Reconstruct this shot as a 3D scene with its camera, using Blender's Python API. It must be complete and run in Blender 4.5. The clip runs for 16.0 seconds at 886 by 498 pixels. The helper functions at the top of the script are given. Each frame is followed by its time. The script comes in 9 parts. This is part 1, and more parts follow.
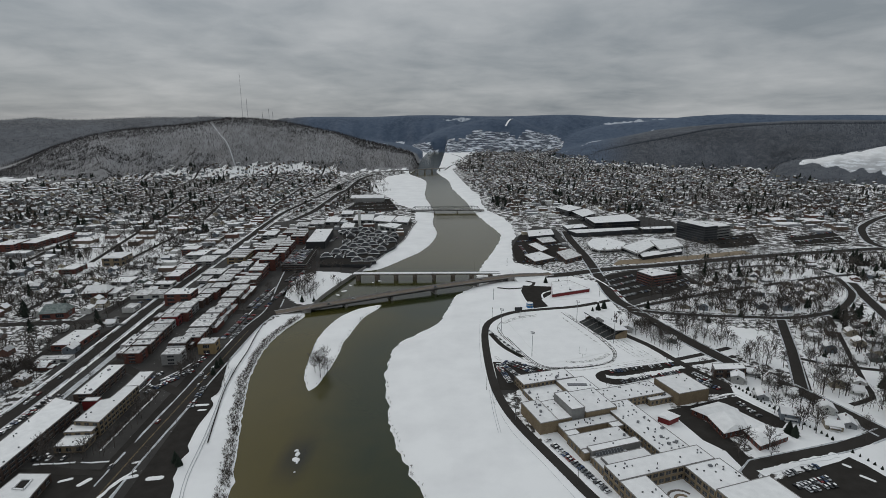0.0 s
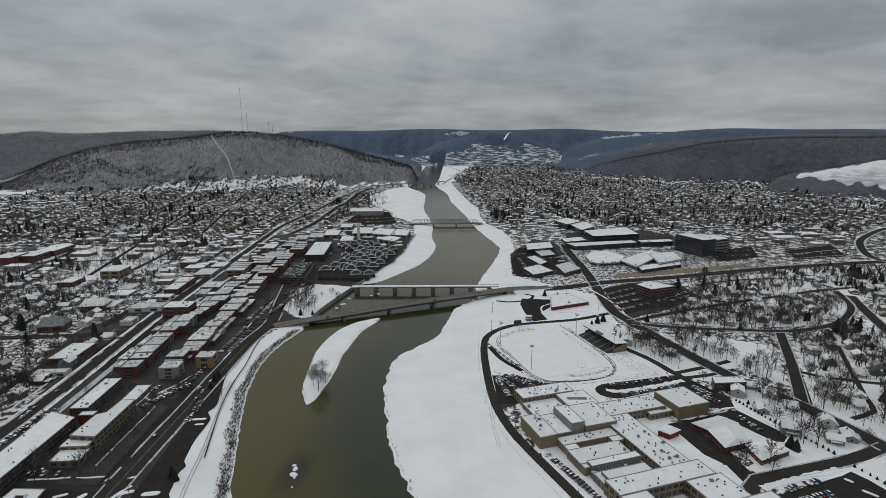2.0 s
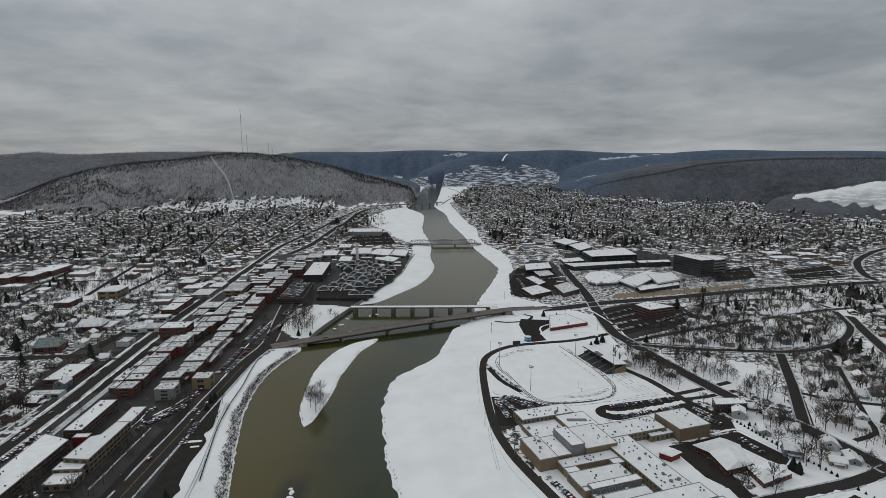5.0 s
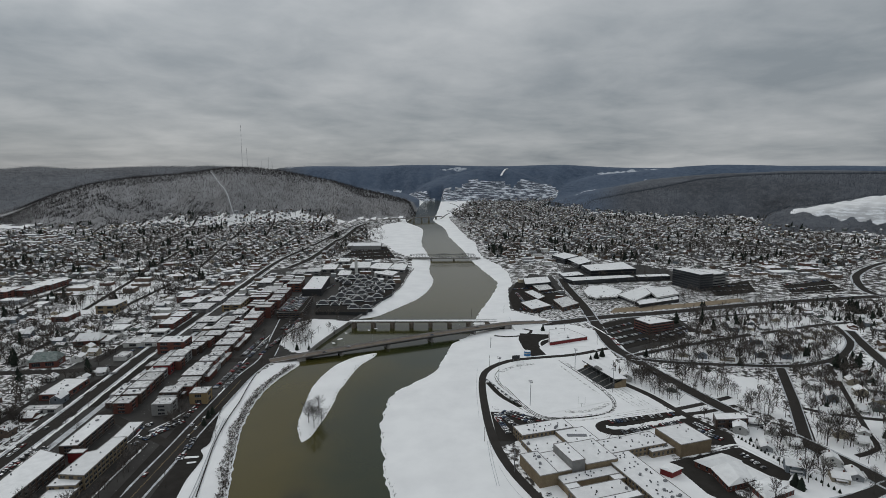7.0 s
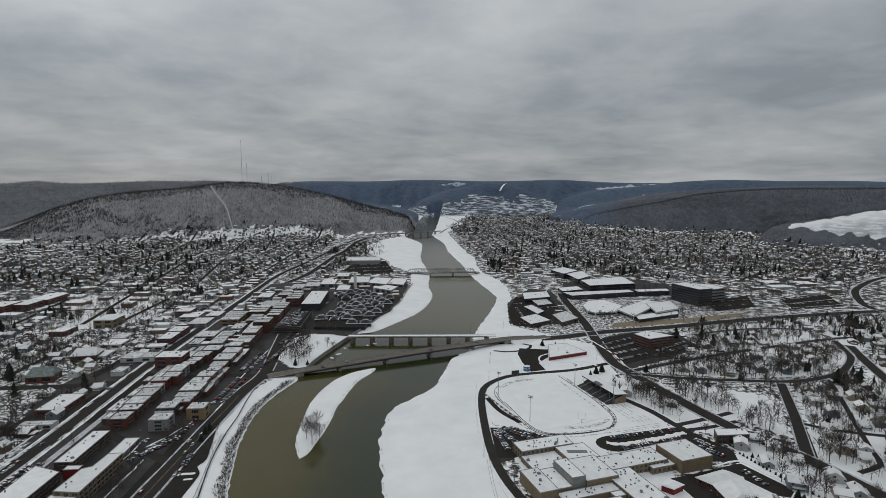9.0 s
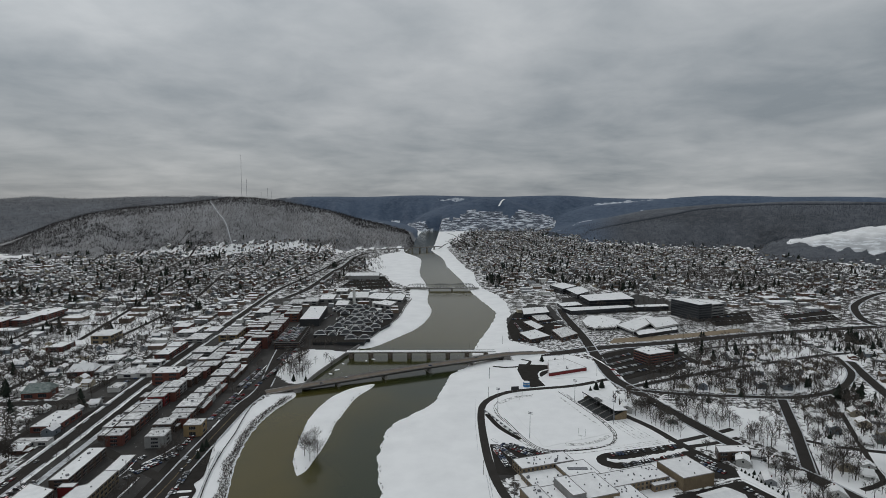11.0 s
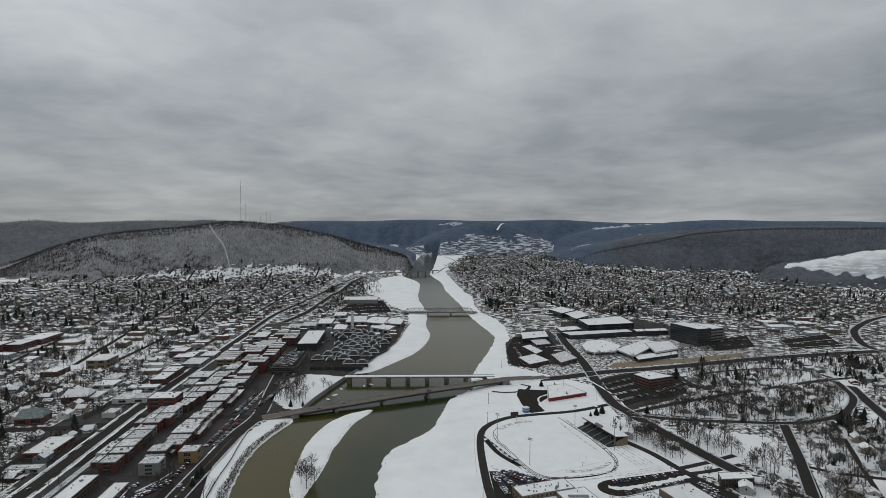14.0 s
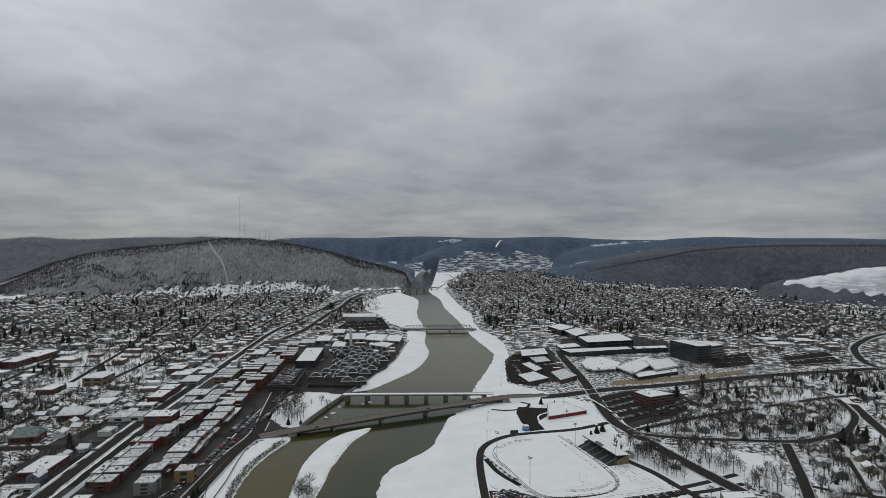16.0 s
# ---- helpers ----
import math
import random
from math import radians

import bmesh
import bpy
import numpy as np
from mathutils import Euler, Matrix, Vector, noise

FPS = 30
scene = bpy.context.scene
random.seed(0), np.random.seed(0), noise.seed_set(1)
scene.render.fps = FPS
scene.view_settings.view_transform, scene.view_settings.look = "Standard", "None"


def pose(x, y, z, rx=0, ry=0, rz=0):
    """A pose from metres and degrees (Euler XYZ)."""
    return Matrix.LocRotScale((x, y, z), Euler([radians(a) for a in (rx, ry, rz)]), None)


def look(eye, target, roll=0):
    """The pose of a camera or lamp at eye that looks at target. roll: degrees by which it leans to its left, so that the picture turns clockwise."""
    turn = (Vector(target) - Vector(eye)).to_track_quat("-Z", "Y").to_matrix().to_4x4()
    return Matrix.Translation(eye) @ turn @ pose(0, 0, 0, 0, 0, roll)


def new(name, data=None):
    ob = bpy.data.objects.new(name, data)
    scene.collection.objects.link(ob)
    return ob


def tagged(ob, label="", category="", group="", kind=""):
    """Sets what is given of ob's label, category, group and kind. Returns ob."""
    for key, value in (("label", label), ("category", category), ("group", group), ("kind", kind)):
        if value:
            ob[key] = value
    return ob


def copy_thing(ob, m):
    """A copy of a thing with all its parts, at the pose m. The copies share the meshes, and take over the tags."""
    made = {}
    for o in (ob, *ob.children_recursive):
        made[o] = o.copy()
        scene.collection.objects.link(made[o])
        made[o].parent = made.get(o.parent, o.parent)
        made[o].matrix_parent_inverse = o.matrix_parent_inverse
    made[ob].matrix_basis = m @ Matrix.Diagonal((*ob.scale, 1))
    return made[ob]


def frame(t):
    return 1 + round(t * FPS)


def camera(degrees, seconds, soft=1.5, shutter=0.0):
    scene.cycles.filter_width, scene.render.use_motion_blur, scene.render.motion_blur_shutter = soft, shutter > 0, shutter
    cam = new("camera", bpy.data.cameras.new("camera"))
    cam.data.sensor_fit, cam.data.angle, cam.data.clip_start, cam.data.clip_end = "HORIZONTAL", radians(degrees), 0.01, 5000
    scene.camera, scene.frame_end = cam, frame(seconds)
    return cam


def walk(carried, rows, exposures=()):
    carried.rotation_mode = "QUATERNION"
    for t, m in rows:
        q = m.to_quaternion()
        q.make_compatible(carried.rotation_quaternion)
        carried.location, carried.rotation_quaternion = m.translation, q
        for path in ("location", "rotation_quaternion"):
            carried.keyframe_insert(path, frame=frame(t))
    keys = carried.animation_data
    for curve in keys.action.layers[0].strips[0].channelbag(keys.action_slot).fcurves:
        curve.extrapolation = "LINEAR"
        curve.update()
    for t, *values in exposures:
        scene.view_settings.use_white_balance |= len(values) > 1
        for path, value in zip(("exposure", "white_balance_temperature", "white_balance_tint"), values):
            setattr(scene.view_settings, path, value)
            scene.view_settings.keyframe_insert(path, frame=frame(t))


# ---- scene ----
cam = camera(79.13, 16.0, soft=0.4)
walk(cam, [
    (0, look((0.00, 0.00, 190.00), (0.0, 974.4, -34.9), 0.00)),
    (1, look((-0.09, -0.17, 189.97), (1.0, 976.9, -23.1), 0.02)),
    (2, look((-0.16, -0.35, 189.93), (2.0, 979.2, -11.0), 0.04)),
    (3, look((-0.23, -0.55, 189.89), (2.9, 981.5, 1.2), 0.05)),
    (4, look((-0.28, -0.75, 189.84), (3.8, 983.6, 13.7), 0.07)),
    (5, look((-0.34, -0.97, 189.80), (4.7, 985.6, 26.4), 0.09)),
    (6, look((-0.39, -1.19, 189.75), (5.5, 987.4, 39.3), 0.11)),
    (7, look((-0.45, -1.44, 189.71), (6.3, 989.1, 52.5), 0.13)),
    (8, look((-0.51, -1.69, 189.66), (7.1, 990.6, 66.0), 0.15)),
    (9, look((-0.58, -1.96, 189.61), (7.9, 992.0, 79.7), 0.17)),
    (10, look((-0.67, -2.24, 189.56), (8.7, 993.1, 93.7), 0.18)),
    (11, look((-0.77, -2.54, 189.52), (9.5, 994.1, 108.0), 0.20)),
    (12, look((-0.89, -2.85, 189.47), (10.3, 994.9, 122.6), 0.21)),
    (13, look((-1.04, -3.18, 189.43), (11.1, 995.4, 137.5), 0.23)),
    (14, look((-1.20, -3.52, 189.39), (11.9, 995.7, 152.7), 0.24)),
    (15, look((-1.40, -3.88, 189.35), (12.8, 995.8, 168.2), 0.25)),
    (16, look((-1.63, -4.26, 189.31), (13.7, 995.6, 184.1), 0.26)),
], exposures=[(0, 0.0), (16, 0.0)])

# ---- world: overcast, layered cloud over a pale sky ----
SUN_EL, SUN_AZ = 34.0, -42.0
world = bpy.data.worlds.new("overcast")
scene.world = world
world.use_nodes = True
wt = world.node_tree
wt.nodes.clear()


def wnode(kind, **inputs):
    n = wt.nodes.new(kind)
    for k, v in inputs.items():
        n.inputs[k].default_value = v
    return n


def wmath(op, a, b=None):
    n = wt.nodes.new("ShaderNodeMath")
    n.operation = op
    for i, v in enumerate((a, b)):
        if v is None:
            continue
        if isinstance(v, (int, float)):
            n.inputs[i].default_value = v
        else:
            wt.links.new(v, n.inputs[i])
    return n.outputs[0]


coord = wnode("ShaderNodeTexCoord")
sep = wnode("ShaderNodeSeparateXYZ")
wt.links.new(coord.outputs["Generated"], sep.inputs[0])
up = wmath("MAXIMUM", sep.outputs["Z"], 0.0)
den = wmath("ADD", up, 0.16)
px = wmath("DIVIDE", sep.outputs["X"], den)
py = wmath("DIVIDE", sep.outputs["Y"], den)
comb = wnode("ShaderNodeCombineXYZ")
wt.links.new(px, comb.inputs[0])
wt.links.new(py, comb.inputs[1])
big = wnode("ShaderNodeTexNoise", Scale=0.62, Detail=7.0, Roughness=0.5, Distortion=0.3)
wt.links.new(comb.outputs[0], big.inputs["Vector"])
fine = wnode("ShaderNodeTexNoise", Scale=2.6, Detail=6.0, Roughness=0.55, Distortion=0.3)
wt.links.new(comb.outputs[0], fine.inputs["Vector"])
cloud = wmath("ADD", wmath("MULTIPLY", big.outputs["Fac"], 0.72), wmath("MULTIPLY", fine.outputs["Fac"], 0.28))
ramp = wnode("ShaderNodeValToRGB")
ramp.color_ramp.elements[0].position, ramp.color_ramp.elements[0].color = 0.36, (0.206, 0.232, 0.254, 1)
ramp.color_ramp.elements[1].position, ramp.color_ramp.elements[1].color = 0.66, (0.430, 0.446, 0.458, 1)
wt.links.new(cloud, ramp.inputs["Fac"])
# brighter towards the zenith, as an overcast sky is
lift = wmath("ADD", 0.91, wmath("MULTIPLY", up, 1.25))
# the cloud is thinner and brighter round the hidden sun
sdir = wnode("ShaderNodeVectorMath")
sdir.operation = "DOT_PRODUCT"
sdir.inputs[1].default_value = (math.sin(radians(SUN_AZ)) * math.cos(radians(SUN_EL)), math.cos(radians(SUN_AZ)) * math.cos(radians(SUN_EL)), math.sin(radians(SUN_EL)))
wt.links.new(coord.outputs["Generated"], sdir.inputs[0])
halo = wmath("POWER", wmath("MAXIMUM", sdir.outputs["Value"], 0.0), 18.0)
lift = wmath("ADD", lift, wmath("MULTIPLY", halo, 0.7))
cl = wnode("ShaderNodeVectorMath")
cl.operation = "SCALE"
wt.links.new(ramp.outputs["Color"], cl.inputs[0])
wt.links.new(lift, cl.inputs["Scale"])
sky = wt.nodes.new("ShaderNodeTexSky")
sky.sky_type, sky.sun_disc = "NISHITA", False
sky.sun_elevation, sky.sun_rotation = radians(SUN_EL), radians(SUN_AZ)
skd = wnode("ShaderNodeVectorMath")
skd.operation = "SCALE"
skd.inputs["Scale"].default_value = 0.10
wt.links.new(sky.outputs["Color"], skd.inputs[0])
mixs = wnode("ShaderNodeMix")
mixs.data_type = "RGBA"
mixs.inputs["Factor"].default_value = 0.975
wt.links.new(skd.outputs[0], mixs.inputs["A"])
wt.links.new(cl.outputs[0], mixs.inputs["B"])
bg = wnode("ShaderNodeBackground", Strength=1.0)
wt.links.new(mixs.outputs["Result"], bg.inputs["Color"])
wo = wnode("ShaderNodeOutputWorld")
wt.links.new(bg.outputs[0], wo.inputs["Surface"])

sun = new("sun", bpy.data.lights.new("sun", "SUN"))
sun.data.energy, sun.data.angle, sun.data.color = 0.50, radians(25), (1.0, 0.97, 0.93)
sx, sy = math.sin(radians(SUN_AZ)), math.cos(radians(SUN_AZ))
sun.matrix_world = look((sx * 100, sy * 100, 100 * math.tan(radians(SUN_EL))), (0, 0, 0))


# ---- materials ----
def material(name, base, rough=0.8, metal=0.0, dark=None, scale=1.0, amount=0.5, bump=0.0, per_thing=0.0, spec=0.25, bands=None):
    """A noise-varied surface: base colour towards dark in stains (scale in metres) with finer grain, and a small shift for each thing."""
    m = bpy.data.materials.new(name)
    m.use_nodes = True
    nt = m.node_tree
    b = nt.nodes["Principled BSDF"]
    b.inputs["Roughness"].default_value, b.inputs["Metallic"].default_value = rough, metal
    b.inputs["Specular IOR Level"].default_value = spec
    dark = dark or tuple(c * 0.6 for c in base)
    tc = nt.nodes.new("ShaderNodeTexCoord")
    n1 = nt.nodes.new("ShaderNodeTexNoise")
    n1.inputs["Scale"].default_value, n1.inputs["Detail"].default_value = 1.0 / scale, 5.0
    n2 = nt.nodes.new("ShaderNodeTexNoise")
    n2.inputs["Scale"].default_value, n2.inputs["Detail"].default_value = 9.0 / scale, 3.0
    nt.links.new(tc.outputs["Object"], n1.inputs["Vector"])
    nt.links.new(tc.outputs["Object"], n2.inputs["Vector"])
    add = nt.nodes.new("ShaderNodeMath")
    add.operation = "MULTIPLY_ADD"
    nt.links.new(n2.outputs["Fac"], add.inputs[0])
    add.inputs[1].default_value = 0.45
    nt.links.new(n1.outputs["Fac"], add.inputs[2])
    rng = nt.nodes.new("ShaderNodeMapRange")
    rng.inputs["From Min"].default_value, rng.inputs["From Max"].default_value = 0.5, 0.95
    rng.inputs["To Min"].default_value, rng.inputs["To Max"].default_value = 0.0, amount
    nt.links.new(add.outputs[0], rng.inputs["Value"])
    mx = nt.nodes.new("ShaderNodeMix")
    mx.data_type = "RGBA"
    mx.inputs["A"].default_value, mx.inputs["B"].default_value = (*base, 1), (*dark, 1)
    nt.links.new(rng.outputs[0], mx.inputs["Factor"])
    col = mx.outputs["Result"]
    if bands:
        # brick courses or boards: thin darker lines at a real spacing
        w = nt.nodes.new("ShaderNodeTexWave")
        w.bands_direction = "Z"
        w.inputs["Scale"].default_value, w.inputs["Distortion"].default_value = bands, 0.4
        nt.links.new(tc.outputs["Object"], w.inputs["Vector"])
        mb = nt.nodes.new("ShaderNodeMix")
        mb.data_type, mb.blend_type = "RGBA", "MULTIPLY"
        mb.inputs["Factor"].default_value = 0.25
        nt.links.new(col, mb.inputs["A"])
        nt.links.new(w.outputs["Color"], mb.inputs["B"])
        col = mb.outputs["Result"]
    if per_thing:
        oi = nt.nodes.new("ShaderNodeObjectInfo")
        hs = nt.nodes.new("ShaderNodeHueSaturation")
        mr = nt.nodes.new("ShaderNodeMapRange")
        mr.inputs["To Min"].default_value, mr.inputs["To Max"].default_value = 1 - per_thing, 1 + per_thing
        nt.links.new(oi.outputs["Random"], mr.inputs["Value"])
        nt.links.new(mr.outputs[0], hs.inputs["Value"])
        nt.links.new(col, hs.inputs["Color"])
        col = hs.outputs["Color"]
    nt.links.new(col, b.inputs["Base Color"])
    if bump:
        bp = nt.nodes.new("ShaderNodeBump")
        bp.inputs["Strength"].default_value, bp.inputs["Distance"].default_value = 0.6, bump
        nt.links.new(add.outputs[0], bp.inputs["Height"])
        nt.links.new(bp.outputs[0], b.inputs["Normal"])
    return m


SNOW = material("snow", (0.82, 0.82, 0.815), 0.75, dark=(0.71, 0.71, 0.71), scale=12, amount=0.6, bump=0.05)
ROOF_SNOW = material("roof_snow", (0.79, 0.79, 0.785), 0.75, dark=(0.43, 0.43, 0.43), scale=5, amount=0.35, per_thing=0.07)
SHED_SNOW = material("thin_roof_snow", (0.75, 0.75, 0.745), 0.75, dark=(0.14, 0.136, 0.132), scale=3.2, amount=0.72, per_thing=0.16)
ASPHALT = material("asphalt", (0.030, 0.0275, 0.025), 0.9, dark=(0.044, 0.041, 0.038), scale=6, amount=0.7, bump=0.01, spec=0.0)
ROAD = material("wet_road", (0.038, 0.035, 0.032), 0.8, dark=(0.052, 0.048, 0.045), scale=9, amount=0.7, spec=0.0)
SLUSH = material("ploughed_snow", (0.62, 0.64, 0.66), 0.8, dark=(0.16, 0.16, 0.165), scale=4, amount=0.75, bump=0.1)
CONCRETE = material("concrete", (0.27, 0.26, 0.25), 0.85, dark=(0.14, 0.135, 0.13), scale=3, amount=0.7)
DECK = material("weathered_deck", (0.150, 0.122, 0.098), 0.8, dark=(0.095, 0.08, 0.066), scale=6, amount=0.8)
BRICK_RED = material("red_brick", (0.155, 0.056, 0.042), 0.9, dark=(0.075, 0.034, 0.029), scale=3, amount=0.8, per_thing=0.25, bands=6)
BRICK_TAN = material("tan_brick", (0.25, 0.195, 0.125), 0.9, dark=(0.17, 0.13, 0.085), scale=3, amount=0.8, per_thing=0.12, bands=6)
BRICK_BROWN = material("brown_brick", (0.095, 0.062, 0.048), 0.9, dark=(0.055, 0.04, 0.034), scale=3, amount=0.8, per_thing=0.25, bands=6)
GREY_WALL = material("grey_panel", (0.22, 0.22, 0.215), 0.8, dark=(0.15, 0.15, 0.145), scale=3, amount=0.8, per_thing=0.2)
WHITE_WALL = material("pale_siding", (0.50, 0.50, 0.48), 0.8, dark=(0.36, 0.36, 0.35), scale=2, amount=0.7, per_thing=0.25, bands=8)
RED_PAINT = material("red_metal_cladding", (0.17, 0.022, 0.024), 0.6, dark=(0.12, 0.02, 0.02), scale=3, amount=0.6)
DARK_WALL = material("dark_cladding", (0.035, 0.037, 0.04), 0.6, dark=(0.02, 0.021, 0.023), scale=3, amount=0.6)
GLASS = material("window_glass", (0.02, 0.023, 0.027), 0.12, dark=(0.03, 0.034, 0.04), scale=2, amount=0.6, spec=0.6)
STEEL = material("grey_steel", (0.24, 0.25, 0.26), 0.5, 0.6, dark=(0.15, 0.15, 0.16), scale=1, amount=0.7)
DARK_STEEL = material("dark_steel", (0.055, 0.06, 0.06), 0.6, 0.3, dark=(0.035, 0.036, 0.036), scale=1, amount=0.7)
BARK = material("bark", (0.075, 0.066, 0.058), 0.95, dark=(0.045, 0.04, 0.036), scale=0.6, amount=0.8, per_thing=0.2)
TWIG = material("bare_twigs", (0.080, 0.069, 0.061), 0.95, dark=(0.044, 0.038, 0.034), scale=1, amount=0.8, per_thing=0.25)
FOREST = material("bare_hill_woods", (0.070, 0.064, 0.062), 0.95, dark=(0.042, 0.039, 0.039), scale=60, amount=0.9, spec=0.0)
# blue-grey because distance haze is mixed into the wood colour
HAZED_FOREST = material("dark_ridge_woods", (0.080, 0.089, 0.106), 0.95, dark=(0.050, 0.056, 0.068), scale=90, amount=0.9, spec=0.0)
RIDGE_WOODS = material("dark_ridge_trees", (0.048, 0.046, 0.048), 0.95, dark=(0.030, 0.029, 0.031), scale=90, amount=0.9, spec=0.0)
NEEDLE = material("evergreen_needles", (0.018, 0.026, 0.018), 0.9, dark=(0.010, 0.014, 0.010), scale=1.5, amount=0.8, per_thing=0.3)
BRUSH = material("bare_brush", (0.075, 0.06, 0.05), 0.95, dark=(0.04, 0.033, 0.03), scale=1.5, amount=0.8)
BLUE_PAINT = material("blue_tank_paint", (0.05, 0.20, 0.42), 0.5, dark=(0.04, 0.14, 0.32), scale=1, amount=0.5)
GREEN_ROOF = material("green_copper", (0.075, 0.115, 0.098), 0.7, dark=(0.35, 0.36, 0.36), scale=2, amount=0.7)
TAN_FIELD = material("tan_gravel_and_weeds", (0.26, 0.20, 0.13), 0.95, dark=(0.15, 0.12, 0.085), scale=5, amount=0.8)
YELLOW = material("tan_panel", (0.25, 0.18, 0.09), 0.8, dark=(0.19, 0.14, 0.08), scale=2, amount=0.6)


def far_roof_material():
    """Roofs of far houses: some wholly white, some half bare; each roof differs."""
    m = bpy.data.materials.new("far_roof_snow")
    m.use_nodes = True
    nt = m.node_tree
    b = nt.nodes["Principled BSDF"]
    b.inputs["Roughness"].default_value, b.inputs["Specular IOR Level"].default_value = 0.8, 0.2
    geo = nt.nodes.new("ShaderNodeNewGeometry")
    r = nt.nodes.new("ShaderNodeValToRGB")
    e = r.color_ramp.elements
    e[0].position, e[0].color = 0.0, (0.07, 0.068, 0.066, 1)
    e[1].position, e[1].color = 1.0, (0.76, 0.78, 0.80, 1)
    for p, c in ((0.28, (0.14, 0.14, 0.145, 1)), (0.48, (0.44, 0.45, 0.47, 1)), (0.70, (0.68, 0.70, 0.72, 1))):
        k = e.new(p)
        k.color = c
    nt.links.new(geo.outputs["Random Per Island"], r.inputs["Fac"])
    n = nt.nodes.new("ShaderNodeTexNoise")
    n.inputs["Scale"].default_value, n.inputs["Detail"].default_value = 0.4, 4.0
    nt.links.new(geo.outputs["Position"], n.inputs["Vector"])
    mx = nt.nodes.new("ShaderNodeMix")
    mx.data_type, mx.blend_type = "RGBA", "MULTIPLY"
    mx.inputs["Factor"].default_value = 0.6
    nt.links.new(r.outputs["Color"], mx.inputs["A"])
    nt.links.new(n.outputs["Color"], mx.inputs["B"])
    hs = nt.nodes.new("ShaderNodeHueSaturation")
    hs.inputs["Saturation"].default_value, hs.inputs["Value"].default_value = 0.25, 1.35
    nt.links.new(mx.outputs["Result"], hs.inputs["Color"])
    nt.links.new(hs.outputs["Color"], b.inputs["Base Color"])
    return m


FAR_ROOF = far_roof_material()


def ground_material():
    """Snow over open land, patchy over yards and pavings in town, thin among the trunks of the woods; the zones are stored on the sheet."""
    m = bpy.data.materials.new("snowy_ground")
    m.use_nodes = True
    nt = m.node_tree
    b = nt.nodes["Principled BSDF"]
    b.inputs["Roughness"].default_value = 0.85
    b.inputs["Specular IOR Level"].default_value = 0.25
    at = nt.nodes.new("ShaderNodeAttribute")
    at.attribute_name = "zone"
    sp = nt.nodes.new("ShaderNodeSeparateColor")
    nt.links.new(at.outputs["Color"], sp.inputs[0])
    geo = nt.nodes.new("ShaderNodeNewGeometry")

    def noise_at(scale, detail, rough=0.6, stretch=None):
        n = nt.nodes.new("ShaderNodeTexNoise")
        n.inputs["Scale"].default_value, n.inputs["Detail"].default_value, n.inputs["Roughness"].default_value = scale, detail, rough
        if stretch:
            vm = nt.nodes.new("ShaderNodeVectorMath")
            vm.operation = "MULTIPLY"
            vm.inputs[1].default_value = stretch
            nt.links.new(geo.outputs["Position"], vm.inputs[0])
            nt.links.new(vm.outputs[0], n.inputs["Vector"])
        else:
            nt.links.new(geo.outputs["Position"], n.inputs["Vector"])
        return n.outputs["Fac"]

    def ramped(v, lo, hi):
        r = nt.nodes.new("ShaderNodeMapRange")
        r.inputs["From Min"].default_value, r.inputs["From Max"].default_value = lo, hi
        nt.links.new(v, r.inputs["Value"])
        return r.outputs[0]

    def mixed(f, a, c):
        x = nt.nodes.new("ShaderNodeMix")
        x.data_type = "RGBA"
        for s, v in (("Factor", f), ("A", a), ("B", c)):
            if isinstance(v, tuple):
                x.inputs[s].default_value = (*v, 1)
            else:
                nt.links.new(v, x.inputs[s])
        return x.outputs["Result"]

    at2 = nt.nodes.new("ShaderNodeAttribute")
    at2.attribute_name = "zone_more"
    sp2 = nt.nodes.new("ShaderNodeSeparateColor")
    nt.links.new(at2.outputs["Color"], sp2.inputs[0])
    snow = mixed(ramped(noise_at(0.03, 6), 0.4, 0.75), (0.82, 0.82, 0.815), (0.72, 0.72, 0.72))
    yard = mixed(ramped(noise_at(0.3, 4), 0.35, 0.65), (0.030, 0.028, 0.026), (0.064, 0.055, 0.047))
    town = mixed(sp2.outputs["Blue"], mixed(ramped(noise_at(0.07, 5, 0.62), 0.485, 0.565), yard, snow), mixed(ramped(noise_at(0.20, 5, 0.6), 0.46, 0.56), yard, snow))
    paved = mixed(ramped(noise_at(0.4, 5, 0.7), 0.66, 0.70), mixed(ramped(noise_at(0.05, 5), 0.35, 0.7), (0.027, 0.025, 0.023), (0.046, 0.043, 0.040)), (0.5, 0.5, 0.5))
    edge = nt.nodes.new("ShaderNodeMath")
    edge.operation = "MULTIPLY_ADD"
    nt.links.new(noise_at(0.2, 5, 0.6), edge.inputs[0])
    edge.inputs[1].default_value = 0.5
    nt.links.new(sp2.outputs["Red"], edge.inputs[2])
    town = mixed(ramped(edge.outputs[0], 0.70, 0.80), town, paved)
    litter = mixed(ramped(noise_at(0.004, 4), 0.35, 0.65), (0.075, 0.07, 0.07), (0.12, 0.11, 0.108))
    wood = mixed(ramped(noise_at(0.012, 9, 0.8), 0.20, 0.66), litter, (0.29, 0.292, 0.298))
    # distance haze goes into these wood and field colours as a blue tint
    hazed = mixed(ramped(noise_at(0.004, 8, 0.7), 0.40, 0.66), (0.034, 0.055, 0.094), (0.064, 0.092, 0.142))
    hazed = mixed(ramped(noise_at(0.0036, 5, 0.5), 0.665, 0.68), hazed, (0.55, 0.58, 0.63))
    hazed = mixed(ramped(noise_at(0.03, 6, 0.75), 0.35, 0.75), hazed, (0.092, 0.122, 0.166))
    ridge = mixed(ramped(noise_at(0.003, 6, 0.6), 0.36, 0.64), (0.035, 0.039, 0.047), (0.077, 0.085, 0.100))
